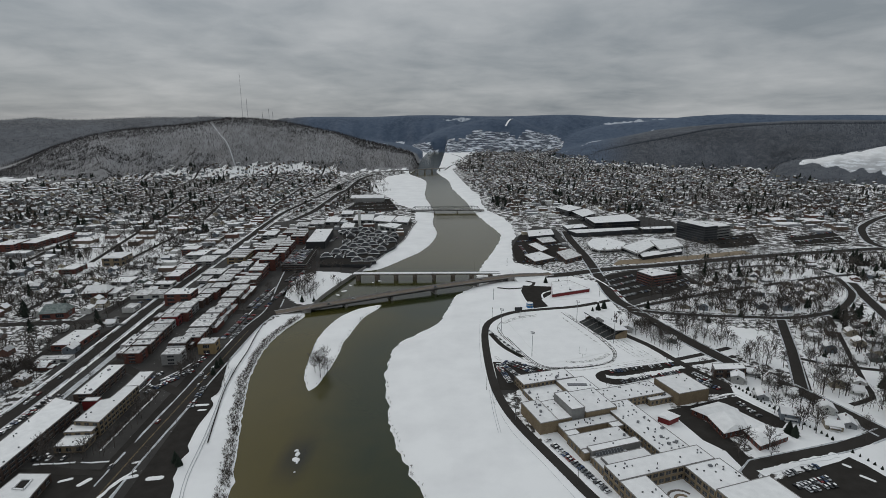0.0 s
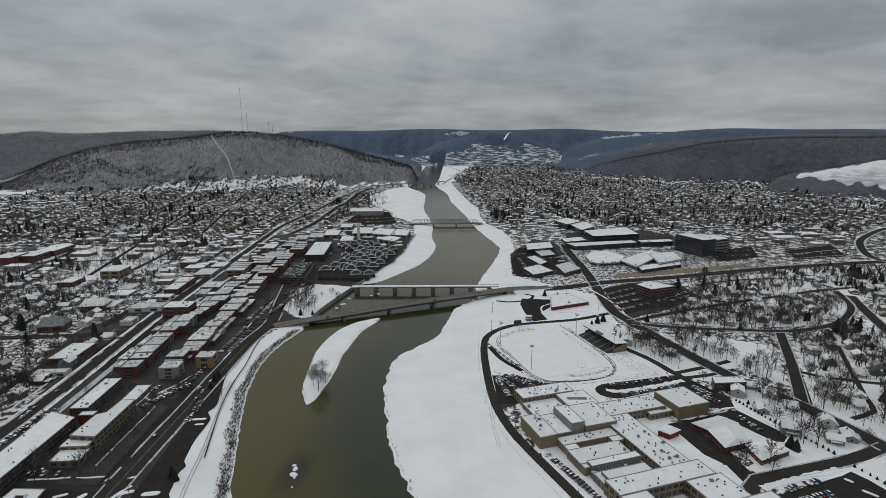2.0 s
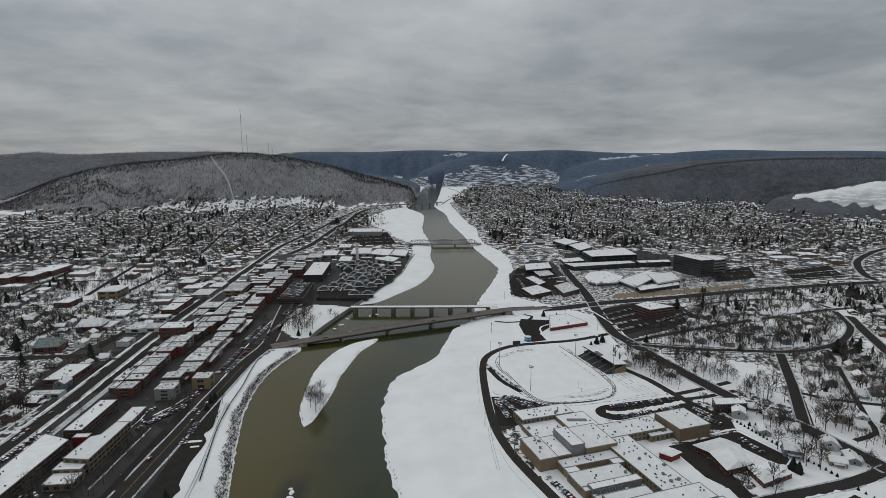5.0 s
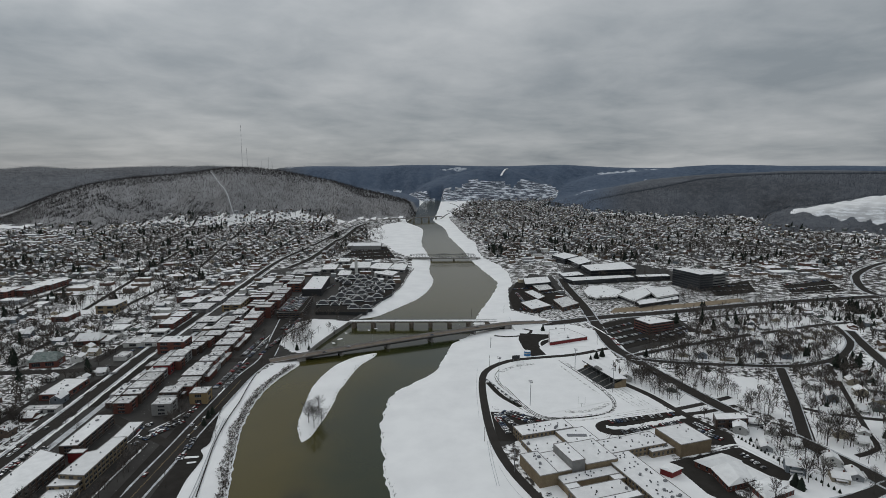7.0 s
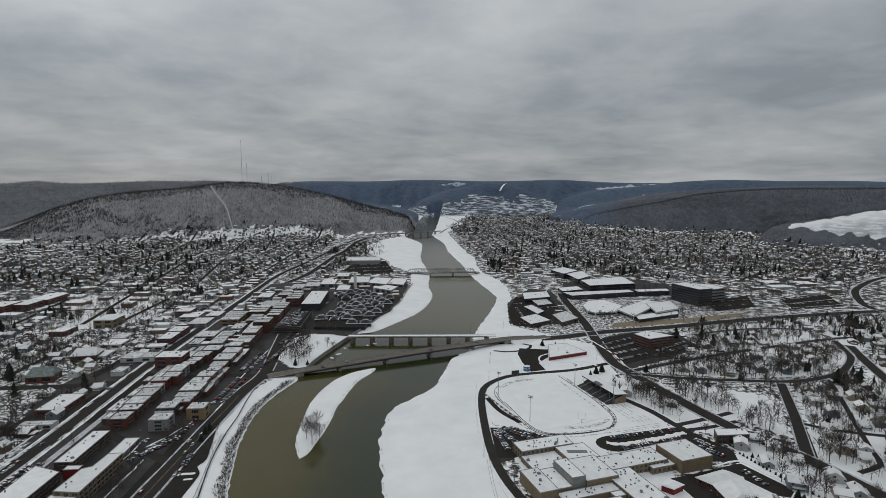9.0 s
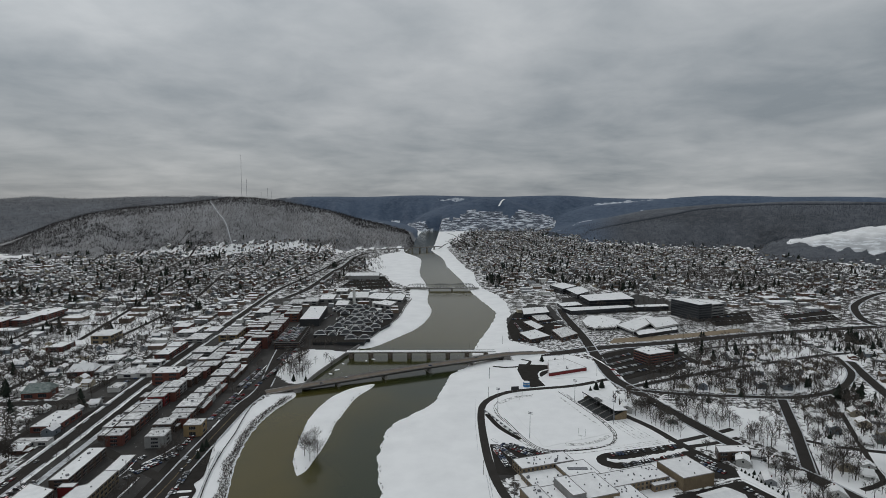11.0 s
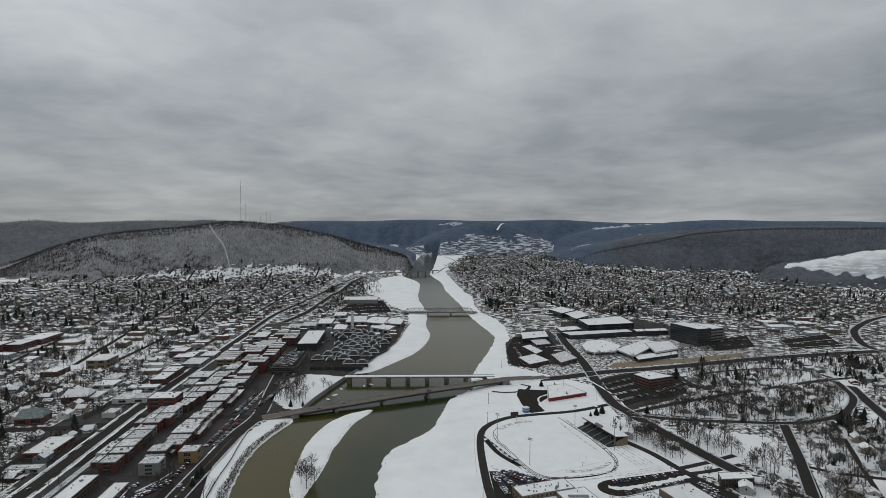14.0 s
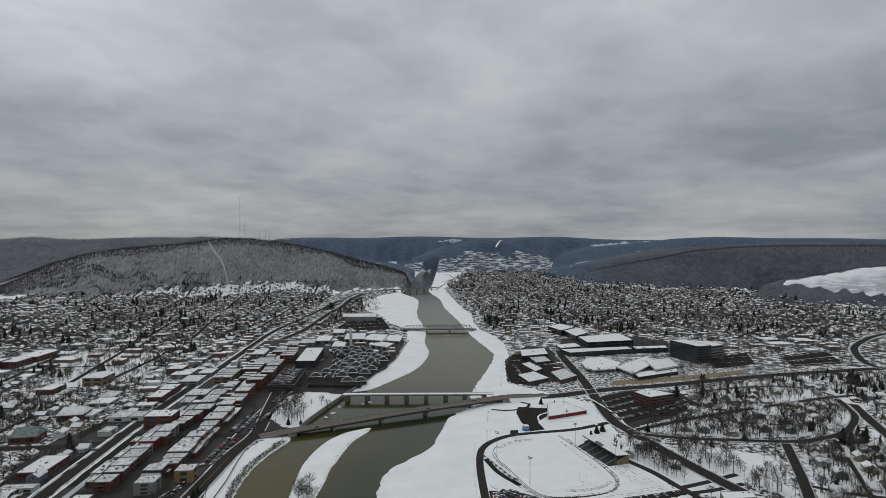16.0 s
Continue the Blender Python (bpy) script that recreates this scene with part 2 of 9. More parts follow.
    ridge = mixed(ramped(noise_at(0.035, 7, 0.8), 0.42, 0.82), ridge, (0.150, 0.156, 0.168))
    hazed = mixed(at2.outputs["Alpha"], hazed, ridge)
    wood = mixed(sp2.outputs["Green"], wood, hazed)
    field = mixed(ramped(noise_at(0.035, 7, 0.7, (0.5, 0.45, 3.0)), 0.48, 0.58), (0.064, 0.076, 0.100), (0.62, 0.66, 0.71))
    rim = nt.nodes.new("ShaderNodeMath")
    rim.operation = "MULTIPLY_ADD"
    nt.links.new(noise_at(0.25, 5, 0.6), rim.inputs[0])
    rim.inputs[1].default_value = 0.5
    nt.links.new(sp.outputs["Red"], rim.inputs[2])
    c = mixed(ramped(rim.outputs[0], 0.66, 0.84), snow, town)
    c = mixed(sp.outputs["Blue"], c, field)
    hem = nt.nodes.new("ShaderNodeMath")
    hem.operation = "MULTIPLY_ADD"
    nt.links.new(noise_at(0.03, 6, 0.65), hem.inputs[0])
    hem.inputs[1].default_value = 0.7
    nt.links.new(sp.outputs["Green"], hem.inputs[2])
    c = mixed(ramped(hem.outputs[0], 0.80, 0.90), c, wood)
    nt.links.new(c, b.inputs["Base Color"])
    bp = nt.nodes.new("ShaderNodeBump")
    bp.inputs["Strength"].default_value, bp.inputs["Distance"].default_value = 0.5, 0.25
    nt.links.new(noise_at(0.25, 6, 0.6), bp.inputs["Height"])
    nt.links.new(bp.outputs[0], b.inputs["Normal"])
    return m


def water_material():
    """Silty river water: olive-brown body with a soft sheen, darker over the deep channel and the sunken bar, and where
    bridge shade is painted in.
    """
    m = bpy.data.materials.new("silty_water")
    m.use_nodes = True
    nt = m.node_tree
    b = nt.nodes["Principled BSDF"]
    b.inputs["Roughness"].default_value = 0.12
    b.inputs["IOR"].default_value = 1.33
    at = nt.nodes.new("ShaderNodeAttribute")
    at.attribute_name = "depth"
    sp = nt.nodes.new("ShaderNodeSeparateColor")
    nt.links.new(at.outputs["Color"], sp.inputs[0])
    geo = nt.nodes.new("ShaderNodeNewGeometry")
    n = nt.nodes.new("ShaderNodeTexNoise")
    n.inputs["Scale"].default_value, n.inputs["Detail"].default_value = 0.035, 6.0
    nt.links.new(geo.outputs["Position"], n.inputs["Vector"])
    a1 = nt.nodes.new("ShaderNodeMath")
    a1.operation = "MULTIPLY_ADD"
    nt.links.new(n.outputs["Fac"], a1.inputs[0])
    a1.inputs[1].default_value = 0.5
    a1.inputs[2].default_value = -0.25
    a2 = nt.nodes.new("ShaderNodeMath")
    a2.operation = "ADD"
    a2.use_clamp = True
    nt.links.new(a1.outputs[0], a2.inputs[0])
    nt.links.new(sp.outputs["Red"], a2.inputs[1])
    mx = nt.nodes.new("ShaderNodeMix")
    mx.data_type = "RGBA"
    mx.inputs["A"].default_value, mx.inputs["B"].default_value = (0.071, 0.056, 0.010, 1), (0.020, 0.028, 0.012, 1)
    nt.links.new(a2.outputs[0], mx.inputs["Factor"])
    mud = nt.nodes.new("ShaderNodeMix")
    mud.data_type = "RGBA"
    mud.inputs["B"].default_value = (0.010, 0.010, 0.008, 1)
    nt.links.new(sp.outputs["Green"], mud.inputs["Factor"])
    nt.links.new(mx.outputs["Result"], mud.inputs["A"])
    nt.links.new(mud.outputs["Result"], b.inputs["Base Color"])
    rip = nt.nodes.new("ShaderNodeTexNoise")
    rip.inputs["Scale"].default_value, rip.inputs["Detail"].default_value = 0.8, 4.0
    nt.links.new(geo.outputs["Position"], rip.inputs["Vector"])
    bp = nt.nodes.new("ShaderNodeBump")
    bp.inputs["Strength"].default_value, bp.inputs["Distance"].default_value = 0.25, 0.08
    nt.links.new(rip.outputs["Fac"], bp.inputs["Height"])
    nt.links.new(bp.outputs[0], b.inputs["Normal"])
    return m


TRACK = material("half_cleared_track", (0.06, 0.057, 0.053), 0.9, dark=(0.80, 0.80, 0.79), scale=3.5, amount=1.6, spec=0.0)
GROUND, WATER = ground_material(), water_material()


# ---- mesh helpers ----
def mesh_from(name, verts, faces, mat_list, idx=None, smooth=False):
    me = bpy.data.meshes.new(name)
    me.from_pydata(verts, [], faces)
    for m in mat_list if isinstance(mat_list, (list, tuple)) else [mat_list]:
        me.materials.append(m)
    if idx is not None:
        me.polygons.foreach_set("material_index", idx)
    if smooth:
        me.polygons.foreach_set("use_smooth", [True] * len(me.polygons))
    me.update()
    return me


def part_mesh(name, me, parent, label="", m=None):
    ob = new(name, me)
    if m is not None:
        ob.matrix_basis = m
    ob.parent = parent
    if label:
        ob["label"] = label
    return ob


class Geo:
    """Collects boxes, prisms and tubes of one part."""

    def __init__(self):
        self.v, self.f = [], []

    def add(self, verts, faces):
        o = len(self.v)
        self.v += [tuple(p) for p in verts]
        self.f += [tuple(i + o for i in q) for q in faces]
        return self

    def box(self, x0, y0, z0, x1, y1, z1, m=None):
        c = [(x, y, z) for z in (z0, z1) for x, y in ((x0, y0), (x1, y0), (x1, y1), (x0, y1))]
        if m is not None:
            c = [m @ Vector(p) for p in c]
        return self.add(c, [(3, 2, 1, 0), (4, 5, 6, 7), (0, 1, 5, 4), (1, 2, 6, 5), (2, 3, 7, 6), (3, 0, 4, 7)])

    def prism(self, ring, z0, z1):
        n = len(ring)
        v = [(x, y, z0) for x, y in ring] + [(x, y, z1) for x, y in ring]
        f = [tuple(range(n - 1, -1, -1)), tuple(range(n, 2 * n))] + [(i, (i + 1) % n, n + (i + 1) % n, n + i) for i in range(n)]
        return self.add(v, f)

    def tube(self, a, b, r0, r1=None, n=5, cap=True):
        a, b = Vector(a), Vector(b)
        r1 = r0 if r1 is None else r1
        d = (b - a).normalized()
        u = d.orthogonal().normalized()
        w = d.cross(u)
        ring = [u * math.cos(2 * math.pi * i / n) + w * math.sin(2 * math.pi * i / n) for i in range(n)]
        v = [a + q * r0 for q in ring] + [b + q * r1 for q in ring]
        f = [(i, (i + 1) % n, n + (i + 1) % n, n + i) for i in range(n)]
        if cap:
            f += [tuple(range(n - 1, -1, -1)), tuple(range(n, 2 * n))]
        return self.add(v, f)

    def mesh(self, name, mat_list, smooth=False):
        return mesh_from(name, self.v, self.f, mat_list, smooth=smooth)


def part(name, geo, mat_list, parent, label=""):
    return part_mesh(name, geo.mesh(name, mat_list), parent, label)


def thing(name, x, y, z, rot, label, category, group="", kind=""):
    e = new(name)
    e.matrix_basis = pose(x, y, z, 0, 0, rot)
    e.empty_display_size = 1
    return tagged(e, label, category, group, kind)


def smooth_line(pts, step=6.0, closed=False):
    """A Catmull-Rom curve through the points, sampled about every step metres."""
    p = [Vector(q) for q in pts]
    n = len(p)
    out = []
    for i in range(n if closed else n - 1):
        a, b = p[i], p[(i + 1) % n]
        pa = p[(i - 1) % n] if closed or i > 0 else a * 2 - b
        nb = p[(i + 2) % n] if closed or i + 2 < n else b * 2 - a
        k = max(1, int((b - a).length / step))
        for j in range(k):
            t = j / k
            out.append(0.5 * ((2 * a) + (b - pa) * t + (2 * pa - 5 * a + 4 * b - nb) * t * t + (3 * a - pa - 3 * b + nb) * t ** 3))
    if not closed:
        out.append(p[-1])
    return np.array([tuple(q)[:2] for q in out])


def inside(poly, x, y):
    """Which of the points (arrays) lie in the polygon."""
    x, y = np.asarray(x, float), np.asarray(y, float)
    poly = np.asarray(poly)
    r = np.zeros(x.shape, bool)
    for (ax, ay), (bx, by) in zip(poly, np.roll(poly, -1, 0)):
        cond = (ay > y) != (by > y)
        r ^= cond & (x < (bx - ax) * (y - ay) / ((by - ay) or 1e-9) + ax)
    return r


def distance(line, x, y, closed=False):
    x, y = np.asarray(x, float), np.asarray(y, float)
    d = np.full(x.shape, 1e9)
    seg = list(zip(line[:-1], line[1:])) + ([(line[-1], line[0])] if closed else [])
    for (ax, ay), (bx, by) in seg:
        ex, ey = bx - ax, by - ay
        t = np.clip(((x - ax) * ex + (y - ay) * ey) / (ex * ex + ey * ey + 1e-9), 0, 1)
        d = np.minimum(d, (x - ax - t * ex) ** 2 + (y - ay - t * ey) ** 2)
    return np.sqrt(d)


def step01(a, b, v):
    t = np.clip((v - a) / (b - a), 0, 1)
    return t * t * (3 - 2 * t)


# ---- the plan: river, island, hills ----
WATER_Z = -3.0
LEFT_BANK = smooth_line([(-95, 60), (-100, 140), (-113.8, 247.1), (-120.2, 272.1), (-129.8, 306.7), (-144.2, 358.2), (-153.3, 400.1), (-157, 449.1), (-152.4, 490.2), (-143.9, 521.7), (-145.2, 546), (-137.5, 595.1), (-114.9, 690.3), (-90.1, 710.5), (-71.2, 741.3), (-29.8, 834.6), (-11.3, 953), (-20.5, 1062), (-20.4, 1197.6), (-32.5, 1330.7), (-51.1, 1508.2), (-56, 1828), (-70, 1964), (-108, 2098), (-135, 2198), (-125, 2336), (-120, 2493), (-123, 3281), (-109, 3891), (-60, 4080)], 4)
RIGHT_BANK = smooth_line([(-5, 60), (-8, 140), (-11.7, 247.1), (-20.1, 271), (-30.5, 300.4), (-36.7, 330.7), (-43.2, 366.8), (-46.2, 400.1), (-42.4, 446.6), (-26.2, 475.8), (-5.1, 508.7), (6.9, 560.9), (15.8, 597.2), (36, 628.6), (45.1, 673.8), (51.7, 716.4), (99, 908.6), (101.2, 979.6), (88.8, 1062), (72, 1205.7), (59.7, 1371.2), (29, 1676), (18.2, 1923), (-26, 2262), (-18.5, 2527), (-6.3, 3017), (8, 3812), (10, 4080)], 4)


def ragged(line, amp, seed):
    """Small uneven bites along a shore."""
    out = []
    for i, (x, y) in enumerate(line):
        k = 0.8 * noise.noise(Vector((x * 0.07, y * 0.07, seed))) + 0.9 * noise.noise(Vector((x * 0.22, y * 0.22, seed)))
        out.append((x + amp * k, y))
    return np.array(out)


RIVER = np.concatenate([ragged(LEFT_BANK, 1.4, 3), ragged(RIGHT_BANK, 2.6, 7)[::-1]])
ISLAND = smooth_line([(-100.3, 365), (-107.4, 383.3), (-111.2, 400.1), (-114, 425), (-116.3, 464.8), (-113.5, 496.2), (-107.2, 521.7), (-95.1, 544.2), (-82.7, 555.2), (-68.1, 562.8), (-72.1, 544.2), (-81, 521.7), (-86.8, 485.8), (-90.3, 454.2), (-90.3, 427.3), (-92.1, 405.2), (-94.2, 383.3), (-96.5, 370.3)], 4, closed=True)
ISLAND = ragged(ISLAND, 1.0, 11)

# wooded ridges: foot and crest distance, then (azimuth, height) along the crest
RIDGES = [(2150, 2750, [(-60, 0), (-39.3, 12), (-37.6, 47), (-35.7, 101), (-33.2, 141), (-30.2, 167), (-25.6, 189), (-21.1, 220), (-18.8, 216), (-16.2, 201), (-11.3, 158), (-8.7, 123), (-5.6, 89), (-3.6, 60), (-2.7, 34), (-1.9, 0)]),
    (3000, 4200, [(-75, 220), (-45, 210), (-38.8, 214), (-36.6, 234), (-33.6, 222), (-30.1, 229), (-24.7, 241), (-23.3, 251), (-21.1, 246), (-18.8, 235), (-16.2, 214), (-13, 150), (-10.5, 0)])]
RIDGES += [(4100, 4750, [(-25, 120), (-19, 200), (-16.2, 243), (-10.4, 260), (-3.9, 271), (4.6, 269), (13.6, 269), (17.9, 262), (23, 245), (30, 200)]),
    (2550, 3150, [(14.3, 0), (16, 42), (17.3, 60), (19.6, 91), (22.4, 125), (25.7, 171), (28.8, 186), (31.7, 193), (38.8, 200), (55, 205), (80, 195)]),
    (3000, 3800, [(10.5, 0), (13.7, 50), (15.3, 86), (17.7, 113), (21.2, 162), (24.6, 185), (27.9, 205), (33, 214), (40, 214), (60, 200)])]
RIDGES += [(3700, 4500, [(12.5, 120), (15.8, 186), (19.9, 220), (23.8, 252), (27.4, 260), (31.1, 263), (38.7, 252), (48.8, 240), (75, 220)]),
    (2150, 2450, [(30.8, 0), (32.0, 42), (33.2, 61), (34.8, 75), (36.2, 88), (37.7, 105), (39.1, 119), (43.5, 138), (60, 140), (80, 130)]),
    (3850, 4350, [(-4, 0), (-1.4, 120), (0.9, 190), (4.6, 246), (6.9, 240), (8.5, 203), (10.3, 155), (11.7, 108), (12.8, 0)])]


def terrain(x, y):
    """Height of the land, how wooded it is and how much open field, at arrays of places."""
    x, y = np.asarray(x, float), np.asarray(y, float)
    r = np.hypot(x, y) + 1e-6
    az = np.degrees(np.arctan2(x, y))
    wob = 70 * np.sin(az * 0.55 + 1.3) + 45 * np.sin(az * 1.7) + 25 * np.sin(az * 4.1 + 2)
    z = np.zeros_like(x)
    wood = np.zeros_like(x)
    fields = np.zeros_like(x)
    for k, (foot, crest, rows) in enumerate(RIDGES):
        h = np.interp(az, [q[0] for q in rows], [q[1] for q in rows], left=0, right=0)
        w = wob * (1.0 if k not in (6, 7) else 0.3)
        zi = h * step01(foot, crest, r + w * (1 - step01(foot, crest, r))) * (1 - 0.3 * step01(crest, crest + 700, r))
        zi *= 1 + 0.03 * np.sin(x * 0.006 + k) * np.sin(y * 0.005 + 2 * k)
        take = zi > z
        z = np.maximum(z, zi)
        if k == 6:
            wood = np.where(take & (zi > 2), np.where((zi > np.interp(az, [33.2, 39.1, 46], [57, 34, 16])) & (r < crest - 10), 0.0, 1.0), wood)
            fields = np.where(take & (zi > 14), np.where(zi < 0.75 * h, 0.5, 0.15), fields)
        elif k in (2, 7):
            edge = np.interp(az, [-12, -6, -2, 1, 4, 8, 11, 13, 16], [30, 52, 50, 95, 135, 152, 120, 60, 30])
            edge = edge * (1 + 0.22 * np.sin(x * 0.013 + 1) * np.sin(y * 0.009) + 0.12 * np.sin(x * 0.031))
            wood = np.where(take & (zi > edge), 1.0, np.where(take & (zi > 1), 0.0, wood))
            # one clean snowfield among the far farms
            clean = (az > 0.2) & (az < 2.6 - (zi - 90) * 0.02) & (zi > 88) & (zi < 122)
            fields = np.where(take & (zi > 1), np.where(clean, 0.0, 1.0), fields)
        else:
            low = np.interp(az, [-40, -30, -25, -20, -14, -10, -3], [7, 8, 22, 34, 30, 8, 7]) if k == 0 else 7.0
            wood = np.where(take & (zi > low), 1.0, wood)
            fields = np.where(take, 0.0, fields)
    return z, wood, fields


def river_land(x, y, z):
    """The land with the river bed cut into it and the island left standing."""
    near = (np.abs(x) < 450) & (y > 0) & (y < 4300)
    out = z.copy()
    xs, ys = x[near], y[near]
    d = distance(RIVER, xs, ys, True) * np.where(inside(RIVER, xs, ys), -1, 1)
    di = distance(ISLAND, xs, ys, True) * np.where(inside(ISLAND, xs, ys), 1, -1)
    bank = np.where(d > 0, WATER_Z + 1.0 * step01(0, 2.5, d) + 0.6 * step01(0, 12, d) + 1.4 * step01(6, 30, d), WATER_Z - np.minimum(-d * 0.4, 2.2))
    isle = np.where(di > 0, WATER_Z + 0.7 * step01(0, 2, di) + 0.5 * step01(0, 9, di), WATER_Z - np.minimum(-di * 0.4, 2.2))
    land = np.maximum(bank, isle)
    out[near] = np.where(d < 30, land + np.where(d > 0, z[near] * step01(3, 30, d), 0), z[near])
    return out, near, d


def axis(fine0, fine1, step, lo, hi, grow=1.07, top=70):
    a = list(np.arange(fine0, fine1 + 0.1, step))
    s = step
    while a[-1] < hi:
        s = min(s * grow, top)
        a.append(a[-1] + s)
    s = step
    while a[0] > lo:
        s = min(s * grow, top)
        a.insert(0, a[0] - s)
    return np.array(a)


gx = axis(-140, 130, 2.5, -4600, 4600, 1.026, 56)
gy = axis(190, 720, 2.5, -900, 4850, 1.03, 40)
GX, GY = np.meshgrid(gx, gy)
flat_x, flat_y = GX.ravel(), GY.ravel()
tz, wood, fields = terrain(flat_x, flat_y)

# districts with patchy, trodden snow; the open snow by the river stays clean
TOWN = [[(-2600, -300), (-330, -300), (-120, -100), (-150.1, 239.8), (-157.8, 260.3), (-162.7, 282.9), (-170.2, 316.4), (-175.5, 351), (-184.1, 399), (-184, 464.3), (-172.5, 503.9), (-152.3, 575.5), (-113.2, 720.4), (-75.1, 825.6), (-55.2, 1051.8), (-63.7, 1215), (-110, 1312), (-143, 1440), (-208, 1593), (-244, 1800), (-204, 2066), (-150, 2190), (-300, 2900), (-2600, 2600)]]
TOWN += [[(2600, -300), (200, -300), (150, 100), (75.6, 243.3), (56.2, 306.4), (36.7, 361.1), (55.8, 404.2), (122.9, 388.8), (184.8, 409.5), (182.3, 516.9), (193.6, 637.9), (101.1, 736.1), (125.6, 869), (129.3, 940), (134.1, 1035), (126.8, 1121), (101.4, 1222), (96.1, 1332), (101.5, 1500), (86.5, 1607), (67.6, 1893), (40, 2390), (130, 2900), (150, 3600), (250, 3400), (1500, 3400), (2600, 2700)]]
zr = np.zeros_like(flat_x)
for poly in TOWN:
    zr = np.maximum(zr, inside(poly, flat_x, flat_y))
# parks and fields inside the districts that keep a whole cover
for poly in ([(237.1, 516.9), (313.2, 471.2), (272, 388.8), (230.1, 457.5)], [(66.8, 493), (116.7, 520.2), (148.1, 426.4), (80.2, 399)], [(-661, 953.7), (-464.4, 933.2), (-420.8, 787.4), (-443.9, 714.3), (-510.2, 714.3)],
             [(515.8, 720.4), (656.2, 769.6), (592.6, 690.8), (530.2, 696.5)], [(1292.9, 1711.2), (1620.7, 1796.4), (1304.2, 1437), (1104.1, 1414.2)]):
    zr = np.where(inside(poly, flat_x, flat_y), 0.0, zr)
zr = np.where(tz > 4, 0.0, zr)
for poly in ([(210.8, 361.1), (245.4, 409.5), (266.3, 356.8), (280, 303.2), (290.5, 278.4), (252, 235.6), (223.2, 267.8), (175.4, 262.8)], [(340.3, 493), (420, 515), (470, 560), (700, 720), (700, 500), (330, 230), (290, 240), (281.6, 305.2), (266.3, 356.8)], [(200, 545), (300, 522), (400, 530), (600, 690), (830, 820), (540, 780), (330, 700), (262, 650), (215, 590)], [(186, 530), (206, 540), (250, 440), (236, 385), (195, 408), (165, 470)]):
    zr = np.where(inside(poly, flat_x, flat_y), np.minimum(zr, 0.2), zr)
gz, near, bank_d = river_land(flat_x, flat_y, tz)
gz = gz + 0.04 * np.sin(flat_x * 0.11) * np.sin(flat_y * 0.07) * (1 - zr)
paved = np.zeros_like(flat_x)
ground_plans = [[(-330, -200), (-310, 150), (-286.9, 311.7), (-311.5, 581.7), (-331.9, 867.4), (-345, 1060), (-240, 1100), (-60, 1060), (-66.3, 889.8), (-82.9, 813.8), (-114, 685.1), (-136.8, 592.2), (-176.7, 513.6), (-185.5, 468.4), (-181.1, 393.8), (-170, 318.5), (-155, 257.9), (-140, 150), (-125, -200)],
    [(-337.8, 409.5), (-372.4, 493), (-358.1, 552.2), (-339.5, 637.9), (-345.6, 787.4), (-314.6, 587.9), (-291.2, 369.9)]]
ground_plans += [[(250.7, 1084.4), (428.5, 1126.2), (468.9, 1051.8), (548.2, 1009.2), (495.7, 889.8), (414, 889.8), (416.7, 953.7), (242.3, 913.4)],
    [(192.1, 658.1), (263.9, 708.3), (314.4, 690.8), (314.2, 625.9), (254.9, 581.7), (198.7, 548.4)],
    [(100.8, 745.9), (116.2, 889.8), (176.4, 1021), (214.2, 991.9), (202.2, 825.6), (175.5, 745.9)],
    [(41.1, 409.5), (56.5, 409.5), (90.5, 393.8), (61.1, 362.8), (42.4, 352.6)]]
for poly in ground_plans:
    paved = np.maximum(paved, inside(poly, flat_x, flat_y))
lawn = [(54.6, 361.1), (96.8, 391.8), (125.8, 399), (190.3, 411.7), (201.1, 409.5), (174.7, 336.7), (156.6, 340.6), (173.7, 265.3), (136.4, 212.9), (80.9, 212.9), (58, 306.4)]
paved = np.where(inside(lawn, flat_x, flat_y), 0.0, paved)
zr = np.where(inside(lawn, flat_x, flat_y), 0.0, np.maximum(zr, paved))
park = [(-184.6, 587.9), (-192.1, 663.4), (-169.3, 690.8), (-114, 685.1), (-136.8, 592.2), (-143.9, 541.1)]
paved = np.where(inside(park, flat_x, flat_y), 0.0, paved)
zr = np.where(inside(park, flat_x, flat_y), 0.0, zr)
yards = step01(1100, 800, np.hypot(flat_x, flat_y))
hazed = np.maximum(step01(2900, 3300, np.hypot(flat_x, flat_y)), step01(250, 450, flat_x))
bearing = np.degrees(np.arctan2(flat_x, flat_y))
# distance haze painted into far woods: blue at valley head, greyer on side ridges
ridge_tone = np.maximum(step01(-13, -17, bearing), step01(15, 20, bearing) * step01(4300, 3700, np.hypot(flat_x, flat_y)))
nx, ny = len(gx), len(gy)
ij = (np.arange(ny - 1)[:, None] * nx + np.arange(nx - 1)[None, :]).ravel()
faces = np.stack([ij, ij + 1, ij + nx + 1, ij + nx], 1)
me = bpy.data.meshes.new("ground")
me.vertices.add(nx * ny)
me.vertices.foreach_set("co", np.stack([flat_x, flat_y, gz], 1).ravel())
me.loops.add(faces.size)
me.loops.foreach_set("vertex_index", faces.ravel().astype(np.int32))
me.polygons.add(len(faces))
me.polygons.foreach_set("loop_start", np.arange(len(faces), dtype=np.int32) * 4)
me.update(calc_edges=True)
me.validate()
me.polygons.foreach_set("use_smooth", [True] * len(faces))
zone = me.color_attributes.new("zone", "FLOAT_COLOR", "POINT")
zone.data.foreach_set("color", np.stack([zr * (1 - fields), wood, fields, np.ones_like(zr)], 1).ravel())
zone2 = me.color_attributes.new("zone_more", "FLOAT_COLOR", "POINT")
zone2.data.foreach_set("color", np.stack([paved, hazed, yards, ridge_tone], 1).ravel())
